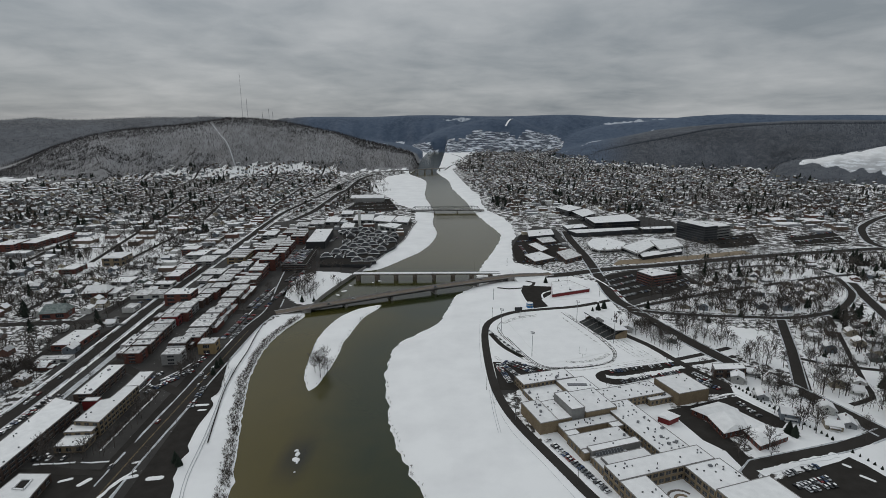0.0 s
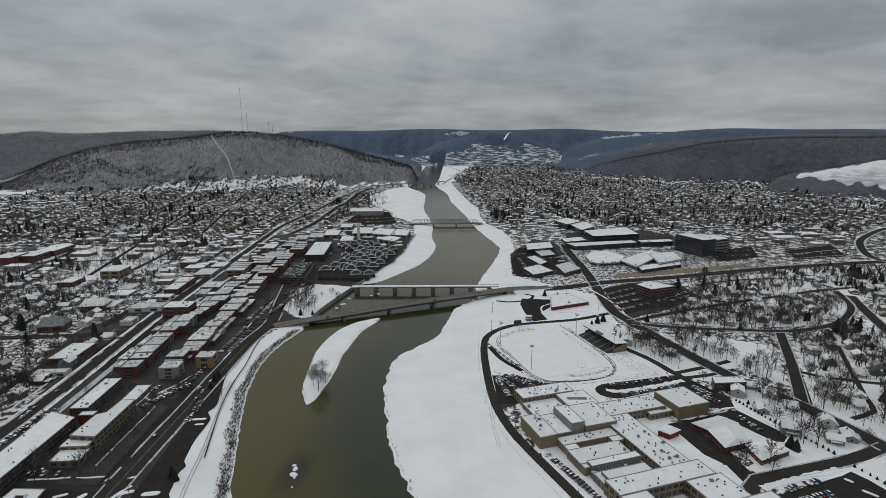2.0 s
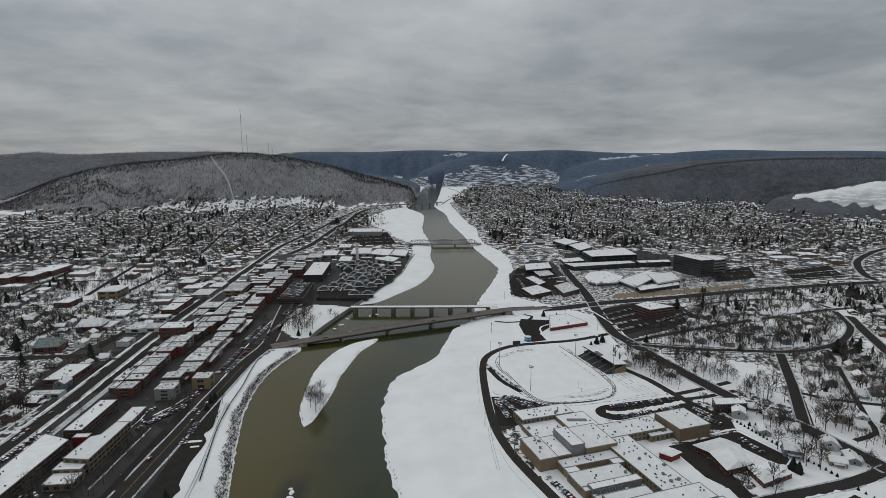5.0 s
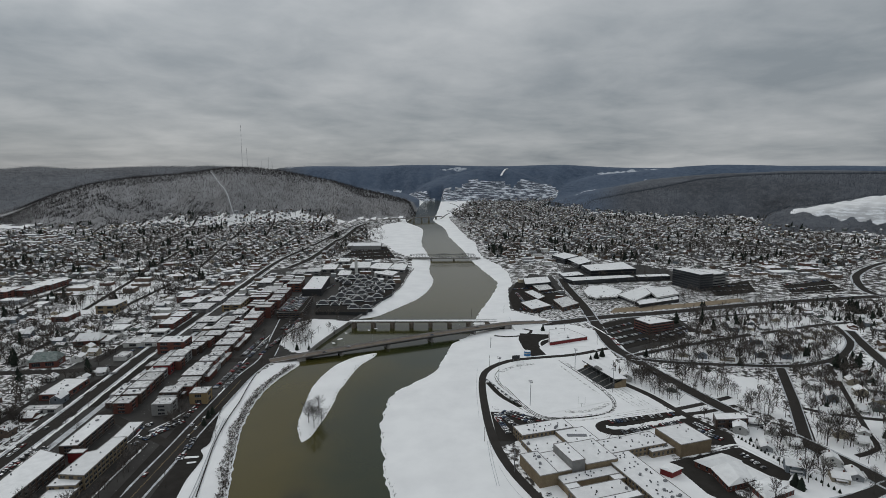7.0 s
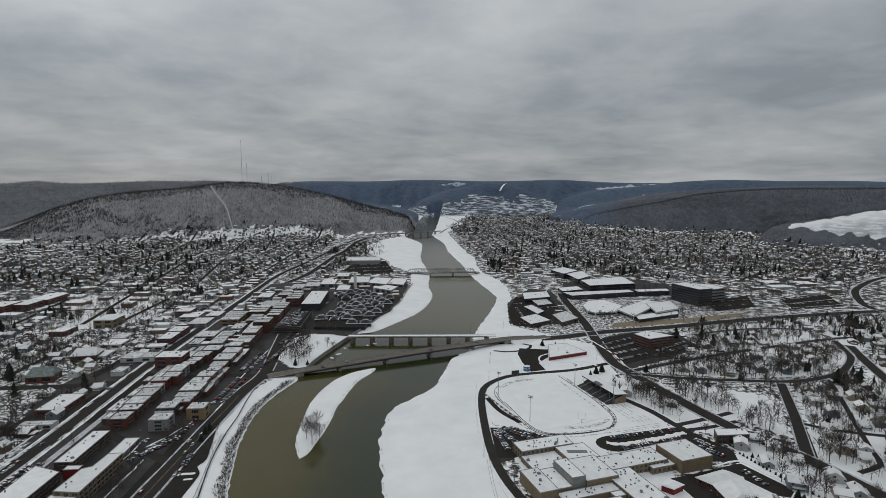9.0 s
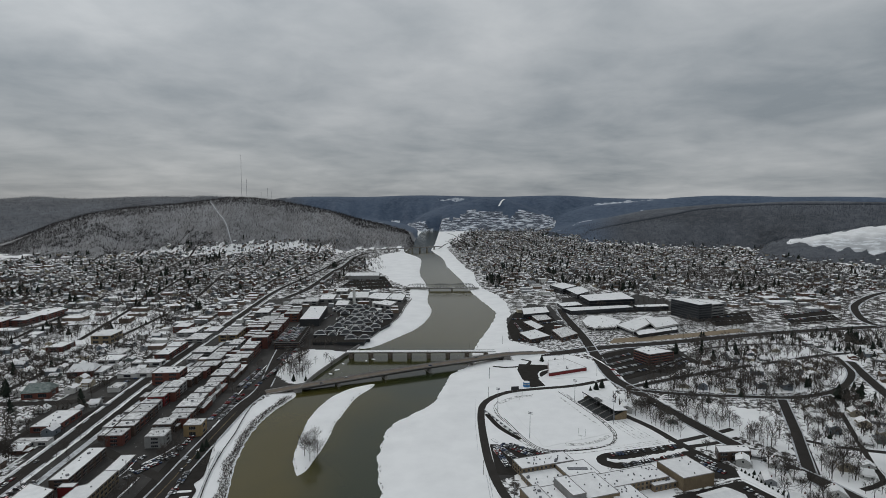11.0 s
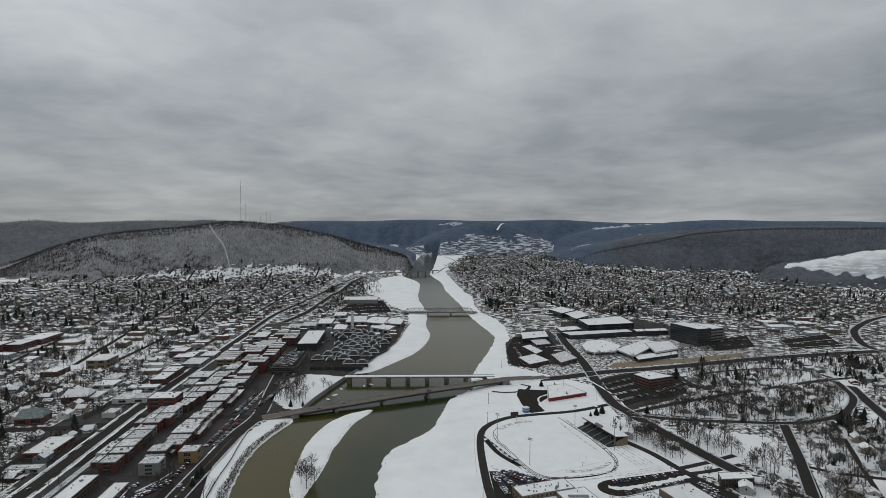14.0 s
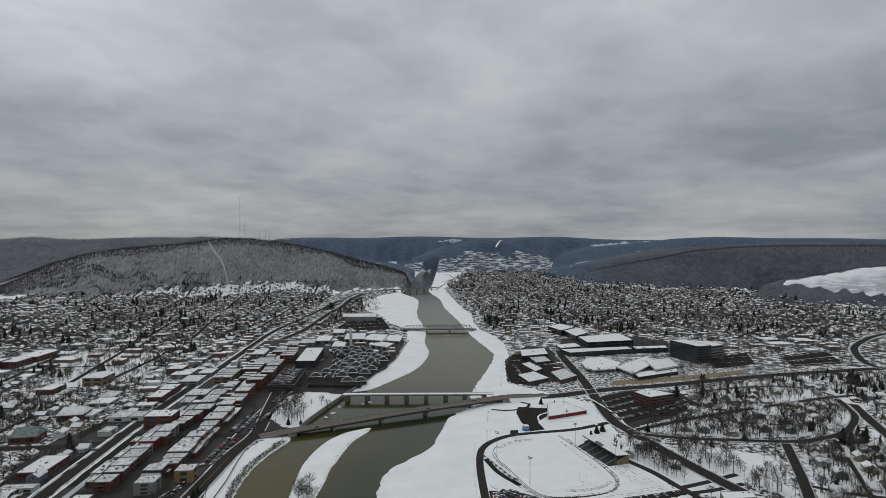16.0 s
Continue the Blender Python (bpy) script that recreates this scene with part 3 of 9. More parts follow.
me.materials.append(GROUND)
tagged(new("ground", me), "snow-covered valley floor rising into wooded hills", "ground", kind="structure")

# water: one sheet under the banks, deeper and greener along the right-hand channel
wx = np.arange(-420, 430, 8.0)
wy = np.concatenate([np.arange(-200, 600, 8.0), np.arange(600, 4120, 20.0)])
WX, WY = np.meshgrid(wx, wy)
fx, fy = WX.ravel(), WY.ravel()
rb = distance(RIGHT_BANK, fx, fy)
# the last term paints shade into the water colour round the bridges
depth = step01(75, 15, rb) * step01(700, 380, fy) * 0.9 + 0.25 * step01(420, 560, fy) + 0.4 * step01(500, 560, fy) * step01(760, 690, fy)
bar = np.exp(-(((fx - (-87.4, 284)[0]) / 7.0) ** 2 + ((fy - (-87.4, 284)[1]) / 20.0) ** 2))
depth = np.clip(depth, 0, 1)
bar = np.clip(bar * 1.1, 0, 0.9)
n1, n2 = len(wx), len(wy)
ij = (np.arange(n2 - 1)[:, None] * n1 + np.arange(n1 - 1)[None, :]).ravel()
me = mesh_from("river", np.stack([fx, fy, np.full_like(fx, WATER_Z)], 1).tolist(), np.stack([ij, ij + 1, ij + n1 + 1, ij + n1], 1).tolist(), WATER)
da = me.color_attributes.new("depth", "FLOAT_COLOR", "POINT")
da.data.foreach_set("color", np.stack([depth, bar, depth, np.ones_like(depth)], 1).ravel())
tagged(new("river", me), "slow olive-brown silty river between snowy banks", "river", kind="structure")


LAND = gz.reshape(ny, nx)


def height(x, y):
    """Height of the ground sheet at a place, between its grid points."""
    i = min(max(int(np.searchsorted(gx, x)) - 1, 0), nx - 2)
    j = min(max(int(np.searchsorted(gy, y)) - 1, 0), ny - 2)
    u, v = (x - gx[i]) / (gx[i + 1] - gx[i]), (y - gy[j]) / (gy[j + 1] - gy[j])
    return float((LAND[j, i] * (1 - u) + LAND[j, i + 1] * u) * (1 - v) + (LAND[j + 1, i] * (1 - u) + LAND[j + 1, i + 1] * u) * v)


def heights(xs, ys):
    """The same for arrays of places."""
    xs, ys = np.asarray(xs, float), np.asarray(ys, float)
    i = np.clip(np.searchsorted(gx, xs) - 1, 0, nx - 2)
    j = np.clip(np.searchsorted(gy, ys) - 1, 0, ny - 2)
    u, v = np.clip((xs - gx[i]) / (gx[i + 1] - gx[i]), 0, 1), np.clip((ys - gy[j]) / (gy[j + 1] - gy[j]), 0, 1)
    return (LAND[j, i] * (1 - u) + LAND[j, i + 1] * u) * (1 - v) + (LAND[j + 1, i] * (1 - u) + LAND[j + 1, i + 1] * u) * v


# ---- roads, walks and lots: thin sheets laid on the ground ----
BUSY = []   # places that no generated house or tree may take


def ribbon(name, pts, width, mat, label, z=0.12, step=10.0, smooth=True, edge=0.0, busy=True, category="road", follow=False):
    line = smooth_line(pts, step) if smooth else np.array(pts, float)
    d = np.gradient(line, axis=0)
    d /= np.hypot(d[:, 0], d[:, 1])[:, None] + 1e-9
    nrm = np.stack([-d[:, 1], d[:, 0]], 1)
    hz = [z] * len(line)
    if follow:
        t, _, _ = terrain(line[:, 0], line[:, 1])
        hz = [z + float(q) for q in t]
    v, f = [], []
    for p, q, h in zip(line, nrm, hz):
        w0 = w1 = width / 2
        if name in ("snow_strip", "snow_verge"):
            # ploughed edges wander
            w0 *= 0.85 + 0.8 * noise.noise(Vector((p[0] * 0.21, p[1] * 0.21, 1)))
            w1 *= 0.85 + 0.8 * noise.noise(Vector((p[0] * 0.21, p[1] * 0.21, 6)))
        a, b = p + q * w0, p - q * w1
        v += [(a[0], a[1], h), (b[0], b[1], h), (a[0], a[1], h - 0.4), (b[0], b[1], h - 0.4)]
    for i in range(len(line) - 1):
        o = 4 * i
        f += [(o, o + 1, o + 5, o + 4), (o + 2, o, o + 4, o + 6), (o + 1, o + 3, o + 7, o + 5)]
    ob = tagged(new(name, mesh_from(name, v, f, mat)), label, category, kind="structure")
    if busy:
        BUSY.append((line, width / 2 + 4.0))
    if edge:
        # heaped snow that the plough left along both sides
        g = Geo()
        for s in (1, -1):
            prev = None
            for i, (p, q, h) in enumerate(zip(line, nrm, hz)):
                k = 0.7 + 0.9 * noise.noise(Vector((p[0] * 0.13, p[1] * 0.13, s)))
                wdt = edge * 0.7 * (0.3 + max(k, 0))
                a, m_, b = p + q * s * (width / 2 - 0.2), p + q * s * (width / 2 + wdt * 0.5), p + q * s * (width / 2 + wdt)
                cur = [(a[0], a[1], h), (m_[0], m_[1], h + 0.30 * k), (b[0], b[1], h - 0.1)]
                if prev and k > 0.42:
                    order = [(0, 1, 4, 3), (1, 2, 5, 4)] if s < 0 else [(3, 4, 1, 0), (4, 5, 2, 1)]
                    g.add(prev + cur, order)
                prev = cur
        tagged(new("snow_bank", g.mesh("snow_bank", SLUSH)), "grey ploughed snow heaped along the roadside", "snow", kind="stuff")
    return line


def sheet(name, pts, mat, label, z=0.08, busy=True, category="paving"):
    g = Geo().prism(pts if _ccw(pts) else pts[::-1], z - 0.4, z)
    tagged(new(name, g.mesh(name, mat)), label, category, kind="structure")
    if busy:
        AREAS.append(np.array(pts))


def _ccw(p):
    return sum(a[0] * b[1] - b[0] * a[1] for a, b in zip(p, p[1:] + p[:1])) > 0


AREAS = []
MAIN_LEFT = [(-300, 150), (-289.6, 315.1), (-316.7, 592.2), (-335.1, 876.2), (-355, 1171.2), (-341.3, 1437), (-329.6, 1851.6), (-300.4, 2134.9), (-226.3, 2296.3), (-122.5, 2386.3)]
ribbon("road", MAIN_LEFT, 11, ROAD, "wet dark two-lane avenue with ploughed snow beside it", edge=3.0)
for off, wd in ((-8.6, 2.6), (8.2, 2.2)):
    ml = smooth_line(MAIN_LEFT[:5], 3.0)
    dl = np.gradient(ml, axis=0)
    dl /= np.hypot(dl[:, 0], dl[:, 1])[:, None]
    ribbon("snow_verge", [(p[0] - q[1] * off, p[1] + q[0] * off) for p, q in zip(ml, dl)], wd, SNOW, "clean band of snow along the avenue", z=0.2, smooth=False, busy=False, category="verge")
ribbon("road", [(-308, 1080), (-293, 1222), (-296.5, 1525), (-289, 1640), (-297, 1934), (-275, 2100), (-215, 2165)], 15, ROAD, "curving highway along the foot of the hill", z=0.1, edge=3.0)
ribbon("road", [(-268, 150), (-269.7, 308.4), (-292.2, 581.7), (-296.5, 806.1)], 5, SLUSH, "snow-covered railway bed beside the avenue", z=0.16)
ribbon("road", [(-176, 150), (-181.6, 253.2), (-183.3, 348.5), (-184.8, 478.3), (-180.3, 528.7), (-184.9, 571.5), (-207.6, 720.4), (-215.2, 889.8)], 13, ROAD, "wide wet riverside street", edge=1.8)
ribbon("road", [(-179.6, 530.5), (-238.7, 530.5), (-259.2, 523.6), (-360.9, 500.8), (-433.1, 493), (-521.5, 471.2)], 11, ROAD, "dark cross street through the old town", z=0.14)
ribbon("road", [(-180.3, 528.7), (-157.9, 537.5), (-149.6, 552.2)], 15, ROAD, "bridge approach from the riverside street", z=0.16)
ribbon("road", [(-232.2, 267.8), (-188, 263.8), (-185.2, 352.6), (-272.5, 409.5)], 8, ROAD, "service road round the long brick blocks", z=0.1, smooth=False, busy=False)
# town side across the river
ribbon("road", [(130, 668), (158.9, 675), (226.3, 702), (311.4, 724), (426.3, 761), (526.8, 789), (701.2, 827), (827, 838)], 17, ROAD, "wet highway leading from the bridge", edge=3.0)
ribbon("road", [(224.1, 964.3), (217.1, 889.8), (209.8, 752.5), (193.7, 592.2), (199.8, 542.9), (216.3, 474), (237.9, 404.2), (262.2, 356.8), (280, 303.2), (293.8, 267.8)], 13, ROAD, "dark avenue lined with yards and bare trees", z=0.14, edge=2.5)
ribbon("road", [(199.8, 542.9), (305, 592.2), (435.2, 642.9), (510.3, 668.7), (612, 685.1)], 7, ROAD, "residential street between snowy yards", z=0.13, edge=2.0)
ribbon("road", [(198, 537.5), (242.9, 523.6), (297.7, 516.9), (353.3, 513.6), (405.4, 530.5), (446.1, 561.7), (479.9, 603), (502.7, 658.1)], 7.5, ROAD, "street that bends round the park in a wide loop", z=0.15, edge=2.0)
ribbon("road", [(338.9, 508.7), (301.8, 432.3), (264.2, 361.1)], 8.5, ROAD, "straight park road between two streets", z=0.16, smooth=False, edge=1.5)
ribbon("road", [(505.8, 637.9), (480.1, 581.7), (452.3, 516.9), (419.4, 432.3)], 11, ROAD, "dark boulevard branching from the loop", z=0.13, edge=2.0)
ribbon("road", [(281, 306), (261, 297), (241.5, 289.6), (224, 284.6), (199, 277.8), (180, 272.3), (171.5, 264), (170, 254), (173, 243), (175, 224)], 8.5, ROAD, "school drive with a curved snowy kerb", z=0.15, edge=1.5)
ribbon("road", [(167.5, 471.2), (183, 442.1), (190.7, 418.4), (196.4, 404.2)], 6.5, ROAD, "side street past the stadium", z=0.13)
ribbon("road", [(193.6, 413.9), (219.6, 424.1), (251.1, 438.4)], 5.0, ROAD, "short link street to the avenue", z=0.17)
ribbon("road", [(194.1, 404.2), (217.4, 409.5), (246.6, 420.7)], 4.5, ROAD, "short link street by the brick flats", z=0.18)
ribbon("road", [(392.9, 516.9), (373.9, 478.3), (349.8, 432.3), (331.5, 396.9), (317.6, 369.9), (307.7, 350.1), (284.6, 339.8)], 4.0, ROAD, "narrow lane between back yards", z=0.13)
ribbon("road", [(295.4, 418.4), (309.2, 407.4), (327, 400), (352.3, 392.8), (379.4, 386.9)], 5.0, ROAD, "narrow residential street", z=0.17)
ribbon("road", [(294.4, 409.5), (281.7, 384), (270, 361.1)], 2.6, ROAD, "narrow drive beside a yard", z=0.19)
ribbon("road", [(315.9, 676.8), (391.6, 708.3), (460.8, 720.4), (499.9, 708.3), (510.3, 668.7)], 5.0, ROAD, "residential street between snowy roofs", z=0.17, edge=1.5)
ribbon("road", [(305, 592.2), (326.7, 571.5), (371.3, 561.7)], 4.0, ROAD, "short residential lane", z=0.17, edge=1.0)
# drive round the stadium and along the school
LOOP = [(190.6, 571.5), (143.8, 548.4), (105.6, 539.3), (71.3, 528.7), (47.3, 503.9), (39.2, 471.2), (37.3, 409.5), (39.2, 361.1), (46, 325.6), (57.7, 294), (75, 252.2), (84.3, 223.8), (92, 150)]
ribbon("road", LOOP, 6.5, ROAD, "dark drive curving round the stadium and the school", z=0.15)
ribbon("road", [(75.2, 645.4), (103.5, 645.4), (112.9, 637.9), (103, 618.8), (78.3, 612), (65.2, 616.5)], 4, ROAD, "narrow ramp looping down to the river", z=0.14, busy=False)
# far right highway
ribbon("road", [(1127.9, 1236.8), (955.6, 1140.8), (826.6, 1033.1), (760.6, 953.7), (706.7, 858.7), (713.6, 806.1)], 12, ROAD, "highway ramp curving below the hill", z=0.14, edge=4)
# clearings cut straight up the wooded slopes
def polar(pairs):
    return [(r * math.sin(radians(a)), r * math.cos(radians(a))) for a, r in pairs]


ribbon("clearing", polar([(-21.0, 2230), (-21.8, 2450), (-22.9, 2680)]), 3, SLUSH, "narrow snowy clearing cut up the wooded hill", z=1.5, follow=True, category="clearing", step=30)
ribbon("clearing", polar([(6.5, 4195), (6.8, 4260), (7.15, 4325)]), 15, SNOW, "snowy ski run cut through far woods", z=3.0, follow=True, category="clearing", step=30)
# sledge and vehicle tracks across the open snow
for pts in ([(36.9, 447.1), (35.1, 399), (35.8, 361.1), (39, 335.2)], [(34.3, 352.6), (43.7, 307.1), (57.6, 274.1), (73.1, 233.6)], [(38.1, 516.9), (33, 457.5), (31, 399)]):
    ribbon("snow_track", pts, 0.22, SLUSH, "faint trodden line in the open snow", z=0.03, busy=False, category="track")
for off in (0.0, 1.6):
    ribbon("snow_track", [((34.2, 361.1)[0] + off, (34.2, 361.1)[1]), ((34.1, 332.9)[0] + off, (34.1, 332.9)[1]), ((35.2, 305.2)[0] + off, (35.2, 305.2)[1])], 0.35, SLUSH, "vehicle track in the open snow", z=0.03, busy=False, category="track")
for off in (-0.25, 0.25):
    ribbon("lane_line", [(-176 + off, 150), ((-181.6, 253.2)[0] + off, (-181.6, 253.2)[1]), ((-183.3, 348.5)[0] + off, (-183.3, 348.5)[1]), ((-184.8, 478.3)[0] + off, (-184.8, 478.3)[1])], 0.16, YELLOW, "faded yellow centre line on the wet street", z=0.135, busy=False, category="road marking")
# riverside walk on the left bank
ribbon("path", [(-182.8, 582.8), (-183.3, 627.1), (-172.6, 659.4), (-168.9, 680.9), (-179.8, 697.9)], 2.0, ASPHALT, "curving cleared walk through the river park", z=0.12, busy=False, category="path")
ribbon("path", [(-177.2, 515.2), (-174.3, 471.2), (-168.7, 430), (-166.6, 401), (-160.8, 361.1), (-151.9, 323.4), (-144.6, 294)], 0.6, ASPHALT, "narrow cleared walk on the snowy bank", z=0.10, busy=False, category="path")

for off in (0.0, 1.7):
    ribbon("snow_track", [(x_ + off, y_) for x_, y_ in [(-169.5, 399), (-162.1, 361.1), (-150.5, 305.2), (-143.3, 262.8), (-137.7, 243.3), (-132, 225.7)]], 0.32, SLUSH, "wheel track along the snowy bank", z=0.04, busy=False, category="track")

# lots
sheet("parking_lot", [tuple(q) for q in smooth_line([(-177.3, 409.5), (-169.7, 381.1), (-164.3, 359.4), (-166.2, 350.1), (-160.9, 341.3), (-159.6, 330.7), (-159, 313.7), (-156.4, 297), (-154.8, 289.8), (-151.7, 285.2), (-152.7, 277.3), (-149.9, 264.8), (-149.1, 259.8), (-145.6, 254.1), (-141.8, 242), (-135.4, 225.7)], 2.5)] + [(-160.6, 225.7), (-166.5, 235.6), (-172.2, 302), (-179.7, 393.8)], ASPHALT, "bare dark car park beside the riverside street")
sheet("parking_lot", [(-200, 399), (-193.7, 267.8), (-232.2, 267.8), (-251.5, 267.8), (-250.1, 244.1), (-223, 212.9), (-175.5, 212.9), (-178.2, 257.9), (-187.2, 377.3)], ASPHALT, "dark yard and car park round the long brick blocks", z=0.05)
sheet("parking_lot", [(56.5, 409.5), (41.1, 409.5), (42.1, 361.1), (54.6, 361.1), (95.1, 384)], ASPHALT, "dark car park between school and stadium", z=0.09)
sheet("parking_lot", [tuple(q) for q in smooth_line([(118.7, 384.9), (125.8, 392.8), (143.6, 397.9), (168.7, 404.2), (189.4, 409.5), (197.3, 404.2), (191.4, 390.8), (159.7, 380.1), (137, 370.8), (128.2, 369.9), (119.9, 375.4)], 4, closed=True)], ASPHALT, "narrow cleared car park behind the school", z=0.09)
sheet("parking_lot", [(198.7, 404.2), (215.5, 369.9), (210.5, 352.6), (188, 356.8), (182.9, 393.8)], ASPHALT, "cleared car park beside the gymnasium", z=0.07)
sheet("parking_lot", [(153.5, 332.9), (175.3, 339.8), (170.8, 323.4), (178.9, 303.2), (178.7, 292.8), (180.1, 272), (170.7, 266.8), (169.2, 285.7), (161, 297)], ASPHALT, "dark yard beside the low church hall", z=0.09)
sheet("parking_lot", [(175.3, 339.8), (205.6, 351), (210.9, 351.8), (226.7, 318.5), (218.7, 310.4), (206.4, 313.7), (198.9, 330.7), (172, 329.2)], ASPHALT, "dark yard round the low church hall", z=0.1)
sheet("parking_lot", [(180.8, 257.5), (194.1, 262.5), (230.4, 275.4), (238.5, 279.5), (242.9, 271.2), (245.7, 261.3), (247, 253.4), (240, 200), (165, 200), (171, 236), (178, 246)], ASPHALT, "dark school car park with a few rows of cars", z=0.11)
sheet("parking_lot", [(97.2, 625.9), (130.7, 621.2), (125, 592.2), (110.2, 571.5), (113.4, 548.4), (97.2, 542.9), (92.4, 571.5), (91.8, 603)], ASPHALT, "dark curved drive beside the store", z=0.1)
sheet("parking_lot", [(200.8, 663.4), (259.8, 696.5), (246.1, 592.2), (196.9, 561.7)], ASPHALT, "office car park full of cars", z=0.1)
sheet("parking_lot", [(240, 590), (270.9, 645.4), (308.7, 668.7), (310.9, 630.6), (262.4, 592.2)], ASPHALT, "second car park beside the brown office", z=0.07)
sheet("parking_lot", [(108.2, 825.6), (137.4, 938.2), (196, 903.8), (193.2, 825.6), (138.4, 720.4), (105.1, 736.1)], ASPHALT, "riverside car park round the low brick blocks", z=0.1)
sheet("parking_lot", [(454.7, 894.5), (560.4, 953.7), (521, 858.7), (439.2, 825.6)], ASPHALT, "half-empty office car park", z=0.06)
sheet("parking_lot", [(603, 923.2), (719.2, 975.2), (671.3, 867.4), (570.5, 841.8)], ASPHALT, "large half-empty car park", z=0.06)
for i in range(3):
    u = i / 2
    p, q = (598.8, 913.4), (575.8, 850.2)
    a, b = (711.6, 964.3), (675.9, 876.2)
    ribbon("snow_strip", [(p[0] + (q[0] - p[0]) * u, p[1] + (q[1] - p[1]) * u), (a[0] + (b[0] - a[0]) * u, a[1] + (b[1] - a[1]) * u)], 0.9, SNOW, "snow-covered strip between parking rows", z=0.3, busy=False, category="verge")
sheet("parking_lot", [(-228.2, 1195), (-216, 1414.2), (-141, 1414.2), (-101.4, 1219.8), (-180, 1171.2)], ASPHALT, "packed car park by the river", z=0.1)
sheet("parking_lot", [(-222.8, 705.3), (-218.3, 825.6), (-196.8, 817.7), (-205.9, 714.3)], ASPHALT, "open parking deck between brick blocks", z=0.1)
sheet("waste_ground", [(237, 723), (252, 750), (360, 776), (464, 812), (470, 793), (380, 762), (300, 737)], TAN_FIELD, "tan strip of gravel and dead weeds", z=0.1)
sheet("parking_lot", [(-320.1, 471.2), (-307.3, 542.9), (-265.9, 525.3), (-266.6, 432.3), (-295.8, 409.5)], ASPHALT, "wet crossing yard and car park in town", z=0.06)

# snow-covered islands and strips in the car parks
strip_plans = [([(-205.2, 285.2), (-206.6, 318.5), (-207.8, 358.5)], 2.2),
    ([(-180.3, 242.4), (-178.4, 255.5), (-173.3, 266.8)], 4.0),
    ([(-235.3, 272), (-221.4, 273), (-212.4, 274.1)], 2.0),
    ([(-209.1, 274.1), (-200.9, 274.1), (-193.4, 275.2)], 2.0),
    ([(-222.9, 348.5), (-222.3, 369.9), (-224.1, 384)], 2.0),
    ([(-226.7, 336.7), (-227.1, 351), (-224.6, 361.1)], 1.6),
    ([(-308.5, 348.5), (-312.6, 393.8), (-317.1, 434.7)], 2.2),
    ([(-266.5, 302), (-266.1, 323.4), (-266.3, 342.9)], 1.6),
    ([(-216.2, 377.3), (-209, 393.8), (-204.8, 409.5)], 1.8)]
strip_plans += [([(126.5, 383), (138.2, 381.1), (162.6, 387.9), (193.6, 400)], 9.0),
    ([(205.5, 399), (213.2, 386.9), (218.8, 368.1)], 2.0),
    ([(190.2, 348.5), (211.8, 355.1), (219.9, 340.6), (231, 320.6)], 3.0),
    ([(177.7, 264), (197.4, 270.8), (217.2, 277.2), (233.5, 281.4)], 7.0),
    ([(-199.7, 520.2), (-202.1, 581.7), (-201.8, 618.8)], 1.8),
    ([(-192, 442.1), (-192.8, 485.5)], 1.8),
    ([(120.9, 571.5), (163.1, 575.5), (172, 561.7)], 5.0),
    ([(135.2, 609.7), (115.2, 592.2), (112.8, 561.7)], 3.5)]
strip_plans += [([(189.8, 676.8), (202.4, 609.7), (203.1, 561.7)], 4.0),
    ([(169.7, 542.9), (184.6, 552.2)], 4.0)]
for pts, w in strip_plans:
    ribbon("snow_strip", pts, w * 0.65, SNOW, "snow-covered planted strip in a car park", z=0.3, step=1.8, busy=False, category="verge")


def traffic_island(a, b, w):
    """A rounded kerbed island with a low mound of snow."""
    a, b = Vector(a), Vector(b)
    d = (b - a).normalized()
    n_ = Vector((-d.y, d.x))
    ring = []
    for k in range(16):
        t = math.pi * (k / 7.0 - 0.5) if k < 8 else math.pi * ((k - 8) / 7.0 + 0.5)
        q = (b if k < 8 else a) + (d * math.cos(t) + n_ * math.sin(t)) * w * (1 + 0.12 * noise.noise(Vector((a.x + k, a.y, 1))))
        ring.append((q.x, q.y))
    c = (a + b) / 2
    e = thing("traffic_island", c.x, c.y, 0, 0, "rounded kerbed island under snow", "traffic island", "kerbed islands")
    R = [(x - c.x, y - c.y) for x, y in ring]
    part("kerb", Geo().prism([(x * 1.0, y * 1.0) for x, y in R], -0.2, 0.24), CONCRETE, e)
    L0 = [(x * 0.93, y * 0.93, 0.244) for x, y in R] + [(x * 0.6, y * 0.6, 0.42) for x, y in R]
    m_ = len(R)
    part("snow_cover", Geo().add(L0, [(i, (i + 1) % m_, m_ + (i + 1) % m_, m_ + i) for i in range(m_)] + [tuple(range(m_, 2 * m_))]), SNOW, e)


for a, b, w in (((-175.6, 259.8), (-170.5, 261.8), 2.2), ((-162.3, 259.4), (-155.9, 260.3), 2.6), ((-171.4, 339), (-164.2, 339.8), 2.0), ((-166.8, 332.2), (-162.8, 332.9), 1.6), ((-209.6, 256.9), (-204.7, 259.4), 1.6), ((-196.9, 254.1), (-194.4, 258.9), 2.2), ((-178.7, 273.6), (-175.7, 274.6), 1.4),
                ((232.4, 261.8), (236.2, 257.4), 1.6), ((174.6, 256.9), (175.5, 253.2), 1.8), ((230.1, 272), (231.8, 269.9), 1.6), ((44.7, 418.4), (47.1, 413.9), 2.0), ((44.2, 399), (45.8, 392.8), 2.0), ((-185.4, 399), (-182.5, 406.3), 1.6)):
    traffic_island(a, b, w * 0.72)

